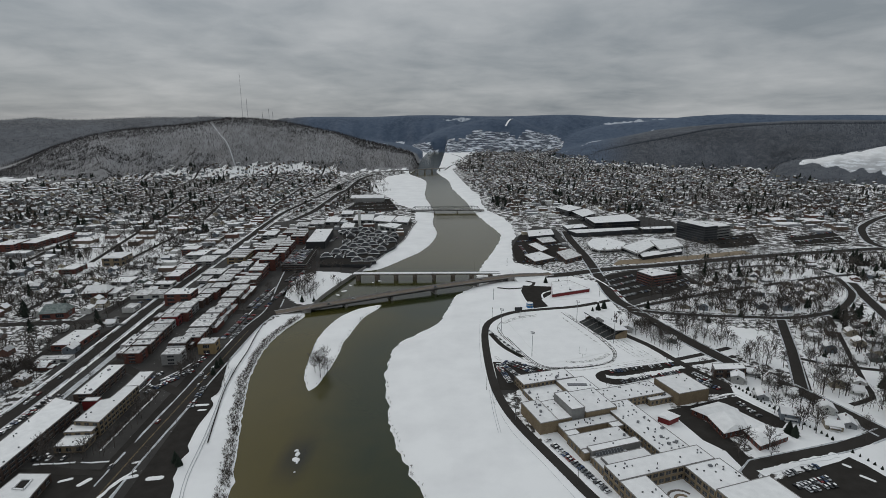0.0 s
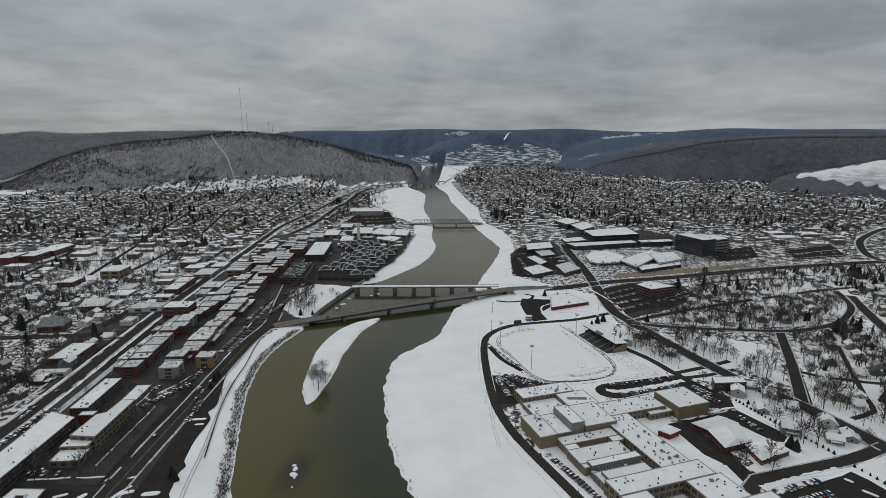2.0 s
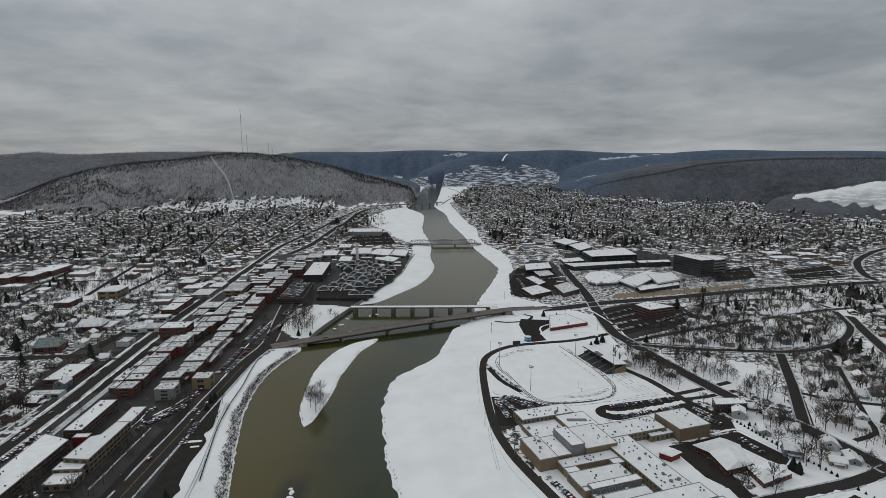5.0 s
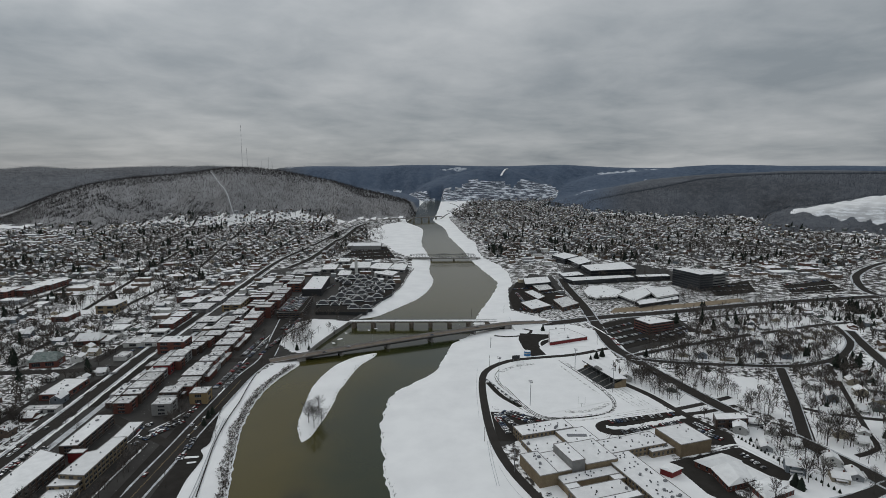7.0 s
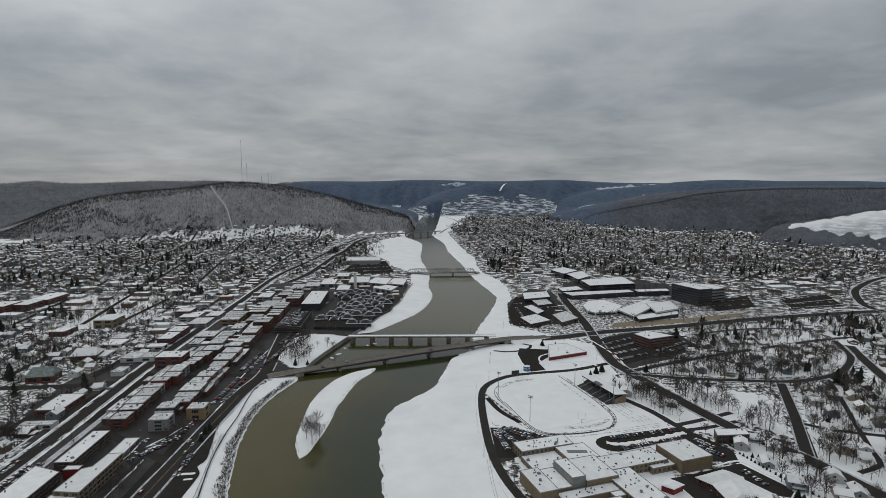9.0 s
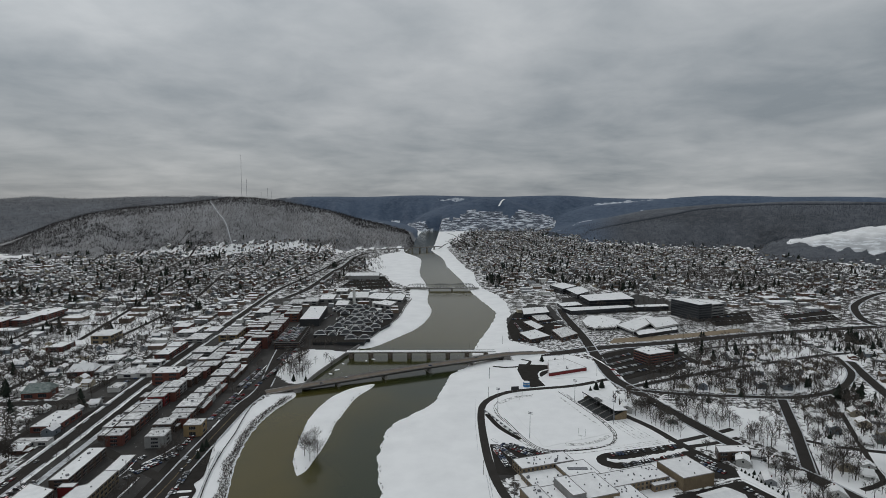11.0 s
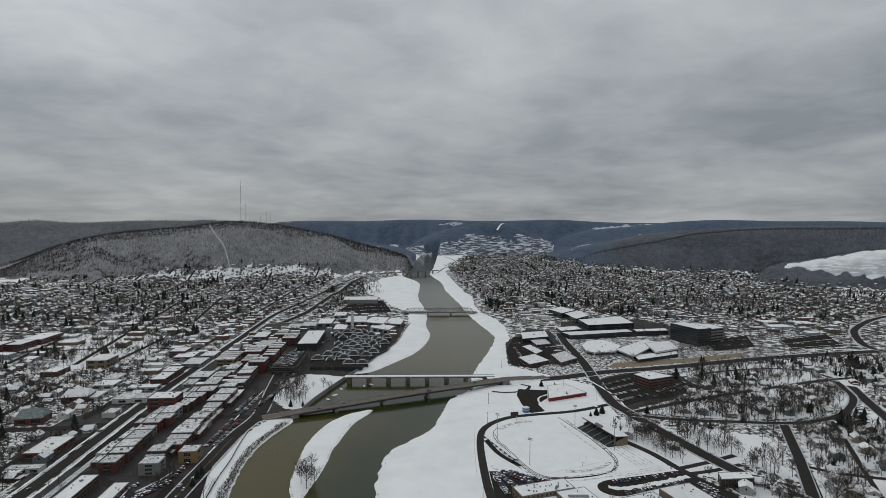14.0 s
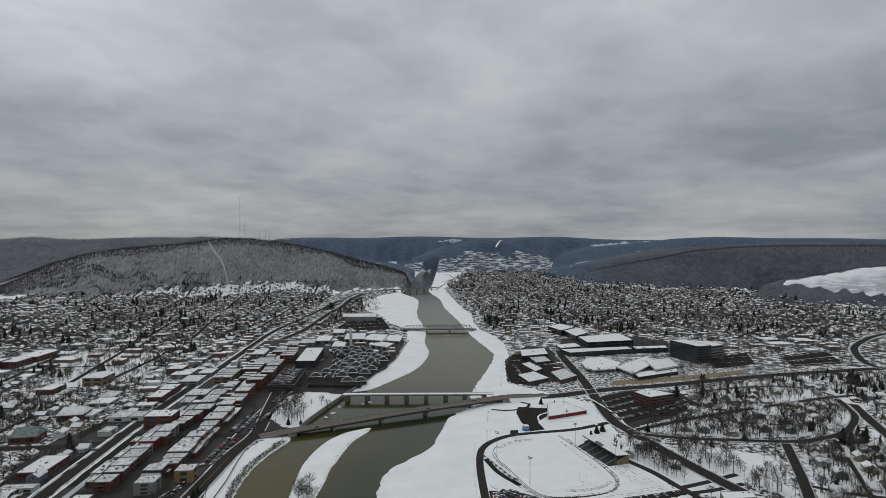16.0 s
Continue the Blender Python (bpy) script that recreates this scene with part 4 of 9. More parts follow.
# ---- bridges ----
def road_bridge():
    """Plate-girder road bridge that climbs gently to the far bank and runs down an embankment."""
    a, b = Vector((*(-174.2, 528.2), 0.2)), Vector((*(141.9, 678.5), 0.3))
    d = (b - a).to_2d()
    L, rot = d.length, math.degrees(math.atan2(d.y, d.x))
    ax = d / L
    e = thing("road_bridge", a.x, a.y, 0, rot, "long brown plate-girder road bridge over the river", "bridge")
    N = 40

    def zat(u):
        return 0.25 + 4.3 * math.sin(min(1, u * 1.45) * math.pi / 2) * float(1 - 0.98 * step01(0.80, 1.0, u))

    zs = [zat(i / N) for i in range(N + 1)]

    def strip(y0, y1, lo, hi, n0=0, n1=N):
        v, f = [], []
        M = n1 - n0
        for i in range(n0, n1 + 1):
            x = L * i / N
            v += [(x, y0, zs[i] + lo), (x, y1, zs[i] + lo), (x, y1, zs[i] + hi), (x, y0, zs[i] + hi)]
        for i in range(M):
            a_, b_ = 4 * i, 4 * i + 4
            f += [(a_ + k, a_ + (k + 1) % 4, b_ + (k + 1) % 4, b_ + k)[::-1] for k in range(4)]
        f += [(0, 1, 2, 3), (4 * M + 3, 4 * M + 2, 4 * M + 1, 4 * M)]
        return Geo().add(v, f)
    part("deck", strip(-6.8, 6.8, -0.5, 0.0), DECK, e, "worn brown carriageway")
    for s in (-1, 1):
        part("pavement", strip(s * 6.0 - 0.8, s * 6.0 + 0.8, 0.0, 0.22), CONCRETE, e)
        part("girder", strip(s * 5.6 - 0.3, s * 5.6 + 0.3, -2.1, -0.5, 3, 33), DARK_STEEL, e, "dark steel girder")
        part("parapet", strip(s * 6.65 - 0.15, s * 6.65 + 0.15, 0.0, 0.95, 2, 38), CONCRETE, e, "pale concrete parapet")
    part("centre_line", strip(-0.15, 0.15, 0.004, 0.012), YELLOW, e)
    for q in ((-105.5, 555.2), (-59.4, 582.6), (-10.7, 605.9), (40.3, 631)):
        x = (Vector(q) - a.to_2d()).dot(ax)
        zt = zat(x / L) - 2.1
        part("pier", Geo().box(x - 1.2, -5.2, WATER_Z - 3, x + 1.2, 5.2, zt).box(x - 1.7, -6.4, WATER_Z - 3, x + 1.7, 6.4, WATER_Z + 0.7), CONCRETE, e, "stained concrete wall pier")
    part("abutment", Geo().box(L * 0.075, -6.4, -5, L * 0.10, 6.4, zat(0.08) - 0.55), CONCRETE, e)
    part("abutment", Geo().box(L * 0.80, -6.6, -4, L * 0.825, 6.6, zat(0.82) - 0.55), CONCRETE, e)
    # snowy embankment under the run down to the road
    v, f = [], []
    for i in range(33, N + 1):
        x, z = L * i / N, zs[i] - 0.12
        w = 6.9 + 2.2 * (z + 0.6)
        v += [(x, -w, -0.8), (x, -6.9, z), (x, 6.9, z), (x, w, -0.8)]
    M = N - 33
    for i in range(M):
        f += [(4 * i + k, 4 * i + 4 + k, 4 * i + 5 + k, 4 * i + 1 + k) for k in range(3)]
    f += [(0, 1, 2, 3), (4 * M + 3, 4 * M + 2, 4 * M + 1, 4 * M)]
    part("embankment", Geo().add(v, f), SNOW, e, "snow-covered embankment")
    lamp = Geo().tube((0, 0, 0), (0, 0, 8.5), 0.12, 0.08).tube((0, 0, 8.5), (0, 1.8, 8.9), 0.07).box(-0.2, 1.5, 8.8, 0.2, 2.3, 9.0)
    me = lamp.mesh("lamp_post", STEEL)
    for i in range(8):
        u = 0.12 + 0.8 * i / 8
        s = -1 if i % 2 else 1
        part_mesh("lamp_post", me, e, m=pose(L * u, s * 6.4, zat(u), 0, 0, 180 if s > 0 else 0))
    return a, b, L, rot, zat


BR1 = road_bridge()


def foot_bridge():
    """Old arched concrete bridge, now a walk, with cutwater piers."""
    a, b = Vector((-108.9, 663.1)), Vector((61.2, 665.8))
    L, rot = (b - a).length, math.degrees(math.atan2((b - a).y, (b - a).x))
    e = thing("foot_bridge", a.x, a.y, 0, rot, "old concrete arch footbridge with snow on its deck", "bridge")
    n, span = 7, L / 7
    ztop = 4.6
    part("deck", Geo().box(-6, -4.4, ztop - 0.1, L + 12, 4.4, ztop + 0.5), SNOW, e, "snow-covered walkway")
    for s in (-1, 1):
        y0, y1 = s * 4.5 - 0.3, s * 4.5 + 0.3
        K = 16
        v, f = [], []
        for j in range(n * K + 1):
            x, u = span * j / K, (j % K) / K
            q = ztop - 0.9 - 2.6 * abs(2 * u - 1) ** 7
            v += [(x, y0, q), (x, y1, q), (x, y1, ztop + 0.1), (x, y0, ztop + 0.1)]
        for j in range(n * K):
            f += [(4 * j + k, 4 * j + (k + 1) % 4, 4 * j + 4 + (k + 1) % 4, 4 * j + 4 + k)[::-1] for k in range(4)]
        f += [(0, 1, 2, 3), (4 * n * K + 3, 4 * n * K + 2, 4 * n * K + 1, 4 * n * K)]
        part("arch_wall", Geo().add(v, f), DECK, e, "dark stained concrete arch face")
        part("railing", Geo().box(-6, s * 4.4 - 0.12, ztop + 0.5, L + 12, s * 4.4 + 0.12, ztop + 0.9), STEEL, e)
    for i in range(n + 1):
        x = span * i
        g = Geo().prism([(x - 2.6, -5), (x, -8), (x + 2.6, -5), (x + 2.6, 5), (x, 8), (x - 2.6, 5)], WATER_Z - 3, ztop - 2.0)
        part("pier", g, DECK, e, "dark cutwater pier")
    me = Geo().tube((0, 0, 0), (0, 0, 4.5), 0.09, 0.07).box(-0.25, -0.25, 4.4, 0.25, 0.25, 5.0).mesh("lamp_post", DARK_STEEL)
    for i in range(8):
        part_mesh("lamp_post", me, e, m=pose(L * (i + 0.5) / 8, 4.2 if i % 2 else -4.2, ztop + 0.5))


foot_bridge()


def truss_bridge():
    a, b = Vector((-71.7, 1200.5)), Vector((85, 1208.9))
    L, rot = (b - a).length, math.degrees(math.atan2((b - a).y, (b - a).x))
    e = thing("truss_bridge", a.x, a.y, 0, rot, "dark steel truss bridge carrying a road", "bridge")
    z = 3.0
    part("deck", Geo().box(-8, -6, z - 2.0, L + 8, 6, z), CONCRETE, e, "pale deck edge")
    part("carriageway_snow", Geo().box(-8, -5.4, z + 0.004, L + 8, -3.8, z + 0.25), SNOW, e)
    n = 3
    span = L / n
    for i in range(n):
        for s in (-1, 1):
            g = Geo()
            K = 8
            def top(u):
                return z + 6.2 + 1.8 * (1 - (2 * u - 1) ** 2)
            y = s * 6
            for j in range(K):
                u0, u1 = j / K, (j + 1) / K
                x0, x1 = span * (i + u0), span * (i + u1)
                g.tube((x0, y, top(u0) if i + j else z), (x1, y, top(u1) if i < n - 1 or j < K - 1 else z), 0.42, n=4)
                if j:
                    g.tube((x0, y, z), (x0, y, top(u0)), 0.28, n=4)
                if 0 < j < K - 1:
                    g.tube((x0, y, z), (x1, y, top(u1)), 0.22, n=4) if j >= K // 2 else g.tube((x0, y, top(u0)), (x1, y, z), 0.22, n=4)
            g.tube((span * i, y, z), (span * (i + 1), y, z), 0.45, n=4)
            part("truss", g, DARK_STEEL, e, "dark riveted steel truss")
    for i in range(n + 1):
        x = span * i
        part("pier", Geo().box(x - 1.5, -7, WATER_Z - 3, x + 1.5, 7, z - 2.0), CONCRETE, e)


truss_bridge()


def far_bridge():
    a, b = Vector((-211.3, 2142.8)), Vector((0, 2310.9))
    L, rot = (b - a).length, math.degrees(math.atan2((b - a).y, (b - a).x))
    e = thing("highway_bridge", a.x, a.y, 0, rot, "long concrete highway bridge on tall piers", "bridge")
    z = 12.0
    part("deck", Geo().box(-80, -5, z - 2.2, L + 12, 5, z), CONCRETE, e)
    for s in (-1, 1):
        part("parapet", Geo().box(-80, s * 5 - 0.3, z, L + 12, s * 5 + 0.3, z + 1.1), CONCRETE, e)
    for i in range(7):
        x = L * (i + 0.5) / 7
        part("pier", Geo().box(x - 1.6, -4, WATER_Z - 3, x + 1.6, 4, z - 2.2), CONCRETE, e)


far_bridge()
ribbon("road", [(6, 2330), (44, 2630), (90, 2790), (115, 3069), (99, 3408), (54, 3679)], 5, ROAD, "road curving along the far shore from the bridge", z=0.5, edge=3.0)

# ---- houses ----
HOUSE_WALLS = [material("house_wall_%s" % n, c, 0.85, dark=tuple(q * 0.75 for q in c), scale=2, amount=0.6, per_thing=0.3, bands=7) for n, c in (
    ("white", (0.52, 0.52, 0.50)), ("grey", (0.26, 0.27, 0.28)), ("cream", (0.42, 0.37, 0.28)), ("brown", (0.15, 0.11, 0.085)),
    ("brick", (0.13, 0.07, 0.055)), ("blue", (0.17, 0.195, 0.22)), ("green", (0.14, 0.165, 0.15)))]
rnd = random.Random(5)
nrng = np.random.default_rng(4)


def house_template(w, d, h, pitch, wall, wing):
    """A frame house: walls with gables, a snow-laden roof with overhang, chimney, porch, door and windows."""
    e = thing("house", 0, 0, 0, 0, "wooden frame house with a snow-covered gable roof", "house")
    ridge = h + d / 2 * pitch
    g = Geo()

    def shell(x0, x1, y0, y1, hh, rg):
        ym = (y0 + y1) / 2
        v = [(x0, y0, 0), (x1, y0, 0), (x1, y1, 0), (x0, y1, 0), (x0, y0, hh), (x1, y0, hh), (x1, y1, hh), (x0, y1, hh), (x0, ym, rg), (x1, ym, rg)]
        g.add(v, [(0, 1, 5, 4), (2, 3, 7, 6), (1, 2, 6, 9, 5), (3, 0, 4, 8, 7)])

    def roof(r, x0, x1, y0, y1, hh, rg, o=0.45):
        ym = (y0 + y1) / 2
        k = (rg - hh) / ((y1 - y0) / 2)
        for s, ya in ((-1, y0 - o), (1, y1 + o)):
            zl = hh - o * k + 0.05
            v = [(x0 - o, ya, zl), (x1 + o, ya, zl), (x1 + o, ym, rg + 0.05), (x0 - o, ym, rg + 0.05)]
            v += [(a, b, c + 0.28) for a, b, c in v]
            fs = [(3, 2, 1, 0), (4, 5, 6, 7), (0, 1, 5, 4), (1, 2, 6, 5), (2, 3, 7, 6), (3, 0, 4, 7)]
            r.add(v, fs if s < 0 else [q[::-1] for q in fs])
    shell(-w / 2, w / 2, -d / 2, d / 2, h, ridge)
    r = Geo()
    roof(r, -w / 2, w / 2, -d / 2, d / 2, h, ridge)
    if wing:
        g.box(-w / 2 - wing, -d / 2 + 1, 0, -w / 2 + 0.1, d / 2 - 1.5, h * 0.5)
        r.box(-w / 2 - wing - 0.3, -d / 2 + 0.7, h * 0.5, -w / 2 - 0.01, d / 2 - 1.2, h * 0.5 + 0.3)
    part("wall", g, wall, e)
    roof_ob = part("roof", r, ROOF_SNOW, e, "gable roof under uneven snow")
    part("porch", Geo().box(-w * 0.3, -d / 2 - 2.0, 0, w * 0.3, -d / 2 - 0.02, 0.4).box(-w * 0.32, -d / 2 - 2.2, 2.5, w * 0.32, -d / 2 - 0.01, 2.75)
         .box(-w * 0.3, -d / 2 - 2.0, 0.4, -w * 0.3 + 0.2, -d / 2 - 1.8, 2.5).box(w * 0.3 - 0.2, -d / 2 - 2.0, 0.4, w * 0.3, -d / 2 - 1.8, 2.5), SHED_SNOW, e)
    part("chimney", Geo().box(w * 0.2, 0.3, h, w * 0.2 + 0.7, 1.0, ridge + 1.0), BRICK_RED, roof_ob, "brick chimney")
    win = Geo().box(-0.55, -0.04, -0.75, 0.55, 0.06, 0.75).mesh("window", GLASS)
    for s, rz in ((-1, 0), (1, 180)):
        for k in range(2 if h > 4 else 1):
            for x in ((-w * 0.28, w * 0.28) if s < 0 else (0.0,)):
                part_mesh("window", win, e, m=pose(x, s * (d / 2 + 0.03), 1.6 + 2.7 * k, 0, 0, rz))
    for s, rz in ((-1, -90), (1, 90)):
        if not (wing and s < 0):
            part_mesh("window", win, e, m=pose(s * (w / 2 + 0.03), 0, 1.7 if h < 4 else 4.3, 0, 0, rz))
    return e


HOUSES = []
for i in range(14):
    w, d = rnd.uniform(8, 12), rnd.uniform(7, 9.5)
    h = rnd.choice([2.8, 3.0, 3.2, 4.8, 5.2])
    t = house_template(w, d, h, rnd.uniform(0.42, 0.7), HOUSE_WALLS[(0, 1, 2, 3, 0, 0, 1, 4, 0, 2, 5, 0, 6, 1)[i]], rnd.choice([0, 0, 3.5]))
    HOUSES.append(t)


def far_house_geo(V, Fc, I, x, y, z, rot, w, d, h, pitch, wi):
    """The same house, small, for the joined far districts: walls, gables and two roof slopes with eaves."""
    c, s = math.cos(rot), math.sin(rot)
    rg = h + d / 2 * pitch
    o = 0.4
    loc = [(-w / 2, -d / 2, -1), (w / 2, -d / 2, -1), (w / 2, d / 2, -1), (-w / 2, d / 2, -1), (-w / 2, -d / 2, h), (w / 2, -d / 2, h), (w / 2, d / 2, h), (-w / 2, d / 2, h), (-w / 2, 0, rg), (w / 2, 0, rg),
           (-w / 2 - o, -d / 2 - o, h - 0.1), (w / 2 + o, -d / 2 - o, h - 0.1), (w / 2 + o, 0, rg + 0.25), (-w / 2 - o, 0, rg + 0.25), (w / 2 + o, d / 2 + o, h - 0.1), (-w / 2 - o, d / 2 + o, h - 0.1)]
    b = len(V)
    V += [(x + c * p - s * q, y + s * p + c * q, z + r) for p, q, r in loc]
    fs = [(0, 1, 5, 4), (2, 3, 7, 6), (1, 2, 6, 9, 5), (3, 0, 4, 8, 7), (10, 11, 12, 13), (13, 12, 14, 15)]
    Fc += [tuple(b + k for k in q) for q in fs]
    I += [wi] * 4 + [7 + (1 if (wi + b) % 3 == 0 else 0)] * 2


# ---- trees ----
def twig(g, p, q, rad):
    """A thin three-sided spike."""
    d = (q - p).normalized()
    u = d.orthogonal().normalized() * rad
    w = d.cross(u)
    g.add([p + u, p - u * 0.5 + w * 0.87, p - u * 0.5 - w * 0.87, q], [(0, 1, 3), (1, 2, 3), (2, 0, 3)])


def bough(trunk, crown, r, tall, limbs, subs, twigs, tip):
    """Trunk, limbs, boughs and twigs that fill a rounded crown."""
    mid, rx, rz = Vector((0, 0, tall * 0.60)), tall * r.uniform(0.30, 0.38), tall * 0.38
    top = Vector((r.uniform(-.03, .03) * tall, r.uniform(-.03, .03) * tall, tall * 0.72))
    trunk.tube((0, 0, -0.3), top * 0.45, tall * 0.018, tall * 0.012, n=5 if limbs > 6 else 3, cap=False)
    trunk.tube(top * 0.45, top, tall * 0.012, tall * 0.004, n=4 if limbs > 6 else 3, cap=False)
    for i in range(limbs):
        t, el = i * 2.4 + r.uniform(-.4, .4), -0.1 + 1.35 * ((i + r.random()) / limbs)
        way = Vector((math.cos(t) * math.cos(el), math.sin(t) * math.cos(el), math.sin(el)))
        end = mid + Vector((way.x * rx, way.y * rx, way.z * rz)) * r.uniform(0.55, 0.75)
        p = top * (0.33 + 0.45 * (i + r.random()) / limbs)
        trunk.tube(p, end, tall * 0.008, tall * 0.004, n=3, cap=False)
        for j in range(subs):
            a = p.lerp(end, 0.4 + 0.6 * (j + r.random()) / subs)
            out = (a - mid * 0.85).normalized()
            d = (out * 0.7 + Vector((r.uniform(-1, 1), r.uniform(-1, 1), r.uniform(-.3, .9))) * 0.75).normalized()
            b = a + d * tall * r.uniform(0.13, 0.24)
            crown.tube(a, b, tall * 0.0038, tip * 0.8, n=3, cap=False)
            for k in range(twigs):
                c = a.lerp(b, 0.15 + 0.85 * (k + r.random()) / twigs)
                d2 = (d * 0.6 + Vector((r.uniform(-1, 1), r.uniform(-1, 1), r.uniform(-.2, 1.0))) * 0.8).normalized()
                twig(crown, c, c + d2 * tall * r.uniform(0.06, 0.12), tip)


def bare_tree(seed, tall):
    trunk, crown = Geo(), Geo()
    bough(trunk, crown, random.Random(seed), tall, 10, 5, 8, 0.056)
    e = thing("tree", 0, 0, 0, 0, "leafless broad-crowned street tree in winter", "tree")
    part("trunk", trunk, BARK, e)
    part("crown", crown, TWIG, e, "grey-brown bare branches")
    return e


def small_tree(seed, tall, limbs=6, subs=4, twigs=6, tip=0.052):
    """Points and faces of a lighter bare tree, for groups that are joined."""
    g = Geo()
    bough(g, g, random.Random(seed), tall, limbs, subs, twigs, tip)
    tri = []
    for f in g.f:
        tri += [f] if len(f) == 3 else [(f[0], f[1], f[2]), (f[0], f[2], f[3])]
    return np.array([tuple(q) for q in g.v]), np.array(tri)


SMALL = [small_tree(60 + i, 10.0) for i in range(5)]
SLIGHT = [small_tree(70 + i, 10.0, 5, 3, 3, 0.13) for i in range(5)]


def grove(name, xs, ys, zs, label, lo=0.75, hi=1.5):
    vs, fs, o = [], [], 0
    for k, (x, y, z) in enumerate(zip(xs, ys, zs)):
        v, f = (SMALL if math.hypot(x, y) < 560 else SLIGHT)[k % 5]
        a, s = nrng.uniform(0, 6.28), nrng.uniform(lo, hi)
        c, q = math.cos(a) * s, math.sin(a) * s
        vs.append(np.stack([x + v[:, 0] * c - v[:, 1] * q, y + v[:, 0] * q + v[:, 1] * c, z + v[:, 2] * s], 1))
        fs.append(f + o)
        o += len(v)
    v, f = np.concatenate(vs), np.concatenate(fs).astype(np.int32)
    m = bpy.data.meshes.new(name)
    m.vertices.add(len(v))
    m.vertices.foreach_set("co", v.ravel())
    m.loops.add(f.size)
    m.loops.foreach_set("vertex_index", f.ravel())
    m.polygons.add(len(f))
    m.polygons.foreach_set("loop_start", np.arange(len(f), dtype=np.int32) * 3)
    m.update(calc_edges=True)
    m.materials.append(TWIG)
    return tagged(new(name, m), label, "trees", kind="stuff")


def conifer(seed, tall, wide):
    r = random.Random(seed)
    e = thing("evergreen_tree", 0, 0, 0, 0, "dark green conical spruce with drooping branches", "tree")
    part("trunk", Geo().tube((0, 0, -0.3), (0, 0, tall * 0.95), tall * 0.018, 0.03), BARK, e)
    g = Geo()
    n = 120
    for i in range(n):
        u = i / n
        z = tall * (0.08 + 0.9 * u)
        L = wide * (1 - u) ** 0.85 * r.uniform(0.75, 1.1) + 0.25
        a = i * 2.399 + r.uniform(-.3, .3)
        c, s = math.cos(a), math.sin(a)
        wd = L * 0.34 + 0.15
        tip = (c * L, s * L, z - L * 0.32)
        g.add([(0, 0, z + 0.25), (c * L * 0.6 - s * wd, s * L * 0.6 + c * wd, z - L * 0.18), tip, (c * L * 0.6 + s * wd, s * L * 0.6 - c * wd, z - L * 0.18), (c * L * 0.5, s * L * 0.5, z + 0.1)],
              [(0, 1, 4), (1, 2, 4), (2, 3, 4), (3, 0, 4)])
    part("crown", g, NEEDLE, e)
    return e


TREES = [bare_tree(20 + i, rnd.uniform(12, 17)) for i in range(6)]
FIRS = [conifer(40 + i, rnd.uniform(7, 10), rnd.uniform(2.9, 4.0)) for i in range(4)]



def tree_soup(name, xs, ys, zs, tall, spikes, mat, label, width=0.2, lean=0.28, trunk=1.6):
    """Many bare trees far off, each a trunk and rising limbs as thin three-sided spikes, joined."""
    V, N = [], len(xs)
    total_v, total_f = [], []
    base = 0
    for k in range(spikes):
        t = tall * (1.0 if k == 0 else 1) * nrng.uniform(0.75, 1.1, N)
        a = nrng.uniform(0, 2 * np.pi, N)
        ln = (0.02 if k == 0 else 1.0) * lean * nrng.uniform(0.5, 1.2, N)
        z0 = 0.0 * t if k == 0 else t * nrng.uniform(0.2, 0.5, N)
        top = np.stack([xs + np.cos(a) * ln * t, ys + np.sin(a) * ln * t, zs + t * (1.0 if k == 0 else nrng.uniform(0.75, 1.0, N))], 1)
        w = width * (trunk if k == 0 else 1.0) * nrng.uniform(0.7, 1.3, N)
        ring = []
        for j in range(3):
            b = a + j * 2.094
            ring.append(np.stack([xs + np.cos(b) * w, ys + np.sin(b) * w, zs + z0 - (0.5 if k == 0 else 0)], 1))
        total_v += ring + [top]
        o = base
        i = np.arange(N)
        for p, q in ((0, 1), (1, 2), (2, 0)):
            total_f.append(np.stack([o + p * N + i, o + q * N + i, o + 3 * N + i], 1))
        base += 4 * N
    v, f = np.concatenate(total_v), np.concatenate(total_f).astype(np.int32)
    m = bpy.data.meshes.new(name)
    m.vertices.add(len(v))
    m.vertices.foreach_set("co", v.ravel())
    m.loops.add(f.size)
    m.loops.foreach_set("vertex_index", f.ravel())
    m.polygons.add(len(f))
    m.polygons.foreach_set("loop_start", np.arange(len(f), dtype=np.int32) * 3)
    m.update(calc_edges=True)
    m.materials.append(mat)
    return tagged(new(name, m), label, "trees", kind="stuff")


def fir_soup(name, xs, ys, zs, tall):
    V, Fc = [], []
    for x, y, z, t in zip(xs, ys, zs, tall):
        slim = nrng.uniform(0.24, 0.38)
        for k in range(5):
            r0, za, zb = t * slim * (1 - 0.17 * k) * (0.75 if k == 0 else 1), z + t * (0.06 + 0.17 * k), z + t * (0.44 + 0.145 * k)
            o = len(V)
            tw = nrng.uniform(0, 6.28)
            ox, oy = nrng.uniform(-.05, .05, 2) * t
            for j in range(7):
                a = tw + j * 0.8976
                q = r0 * nrng.uniform(0.55, 1.2)
                V.append((x + ox + q * math.cos(a), y + oy + q * math.sin(a), za + nrng.uniform(-.07, .07) * t))
            V.append((x + ox * 0.6, y + oy * 0.6, zb))
            Fc += [(o + j, o + (j + 1) % 7, o + 7) for j in range(7)]
    return tagged(new(name, mesh_from(name, V, Fc, NEEDLE)), "far dark evergreens scattered through the town", "trees", kind="stuff")


USED = set()


def put(src, m):
    """Sets the model itself at its first place, and copies of it at the others."""
    if src.name not in USED:
        USED.add(src.name)
        src.matrix_basis = Matrix.LocRotScale(m.translation, m.to_quaternion(), None)
        return src
    return copy_thing(src, m)


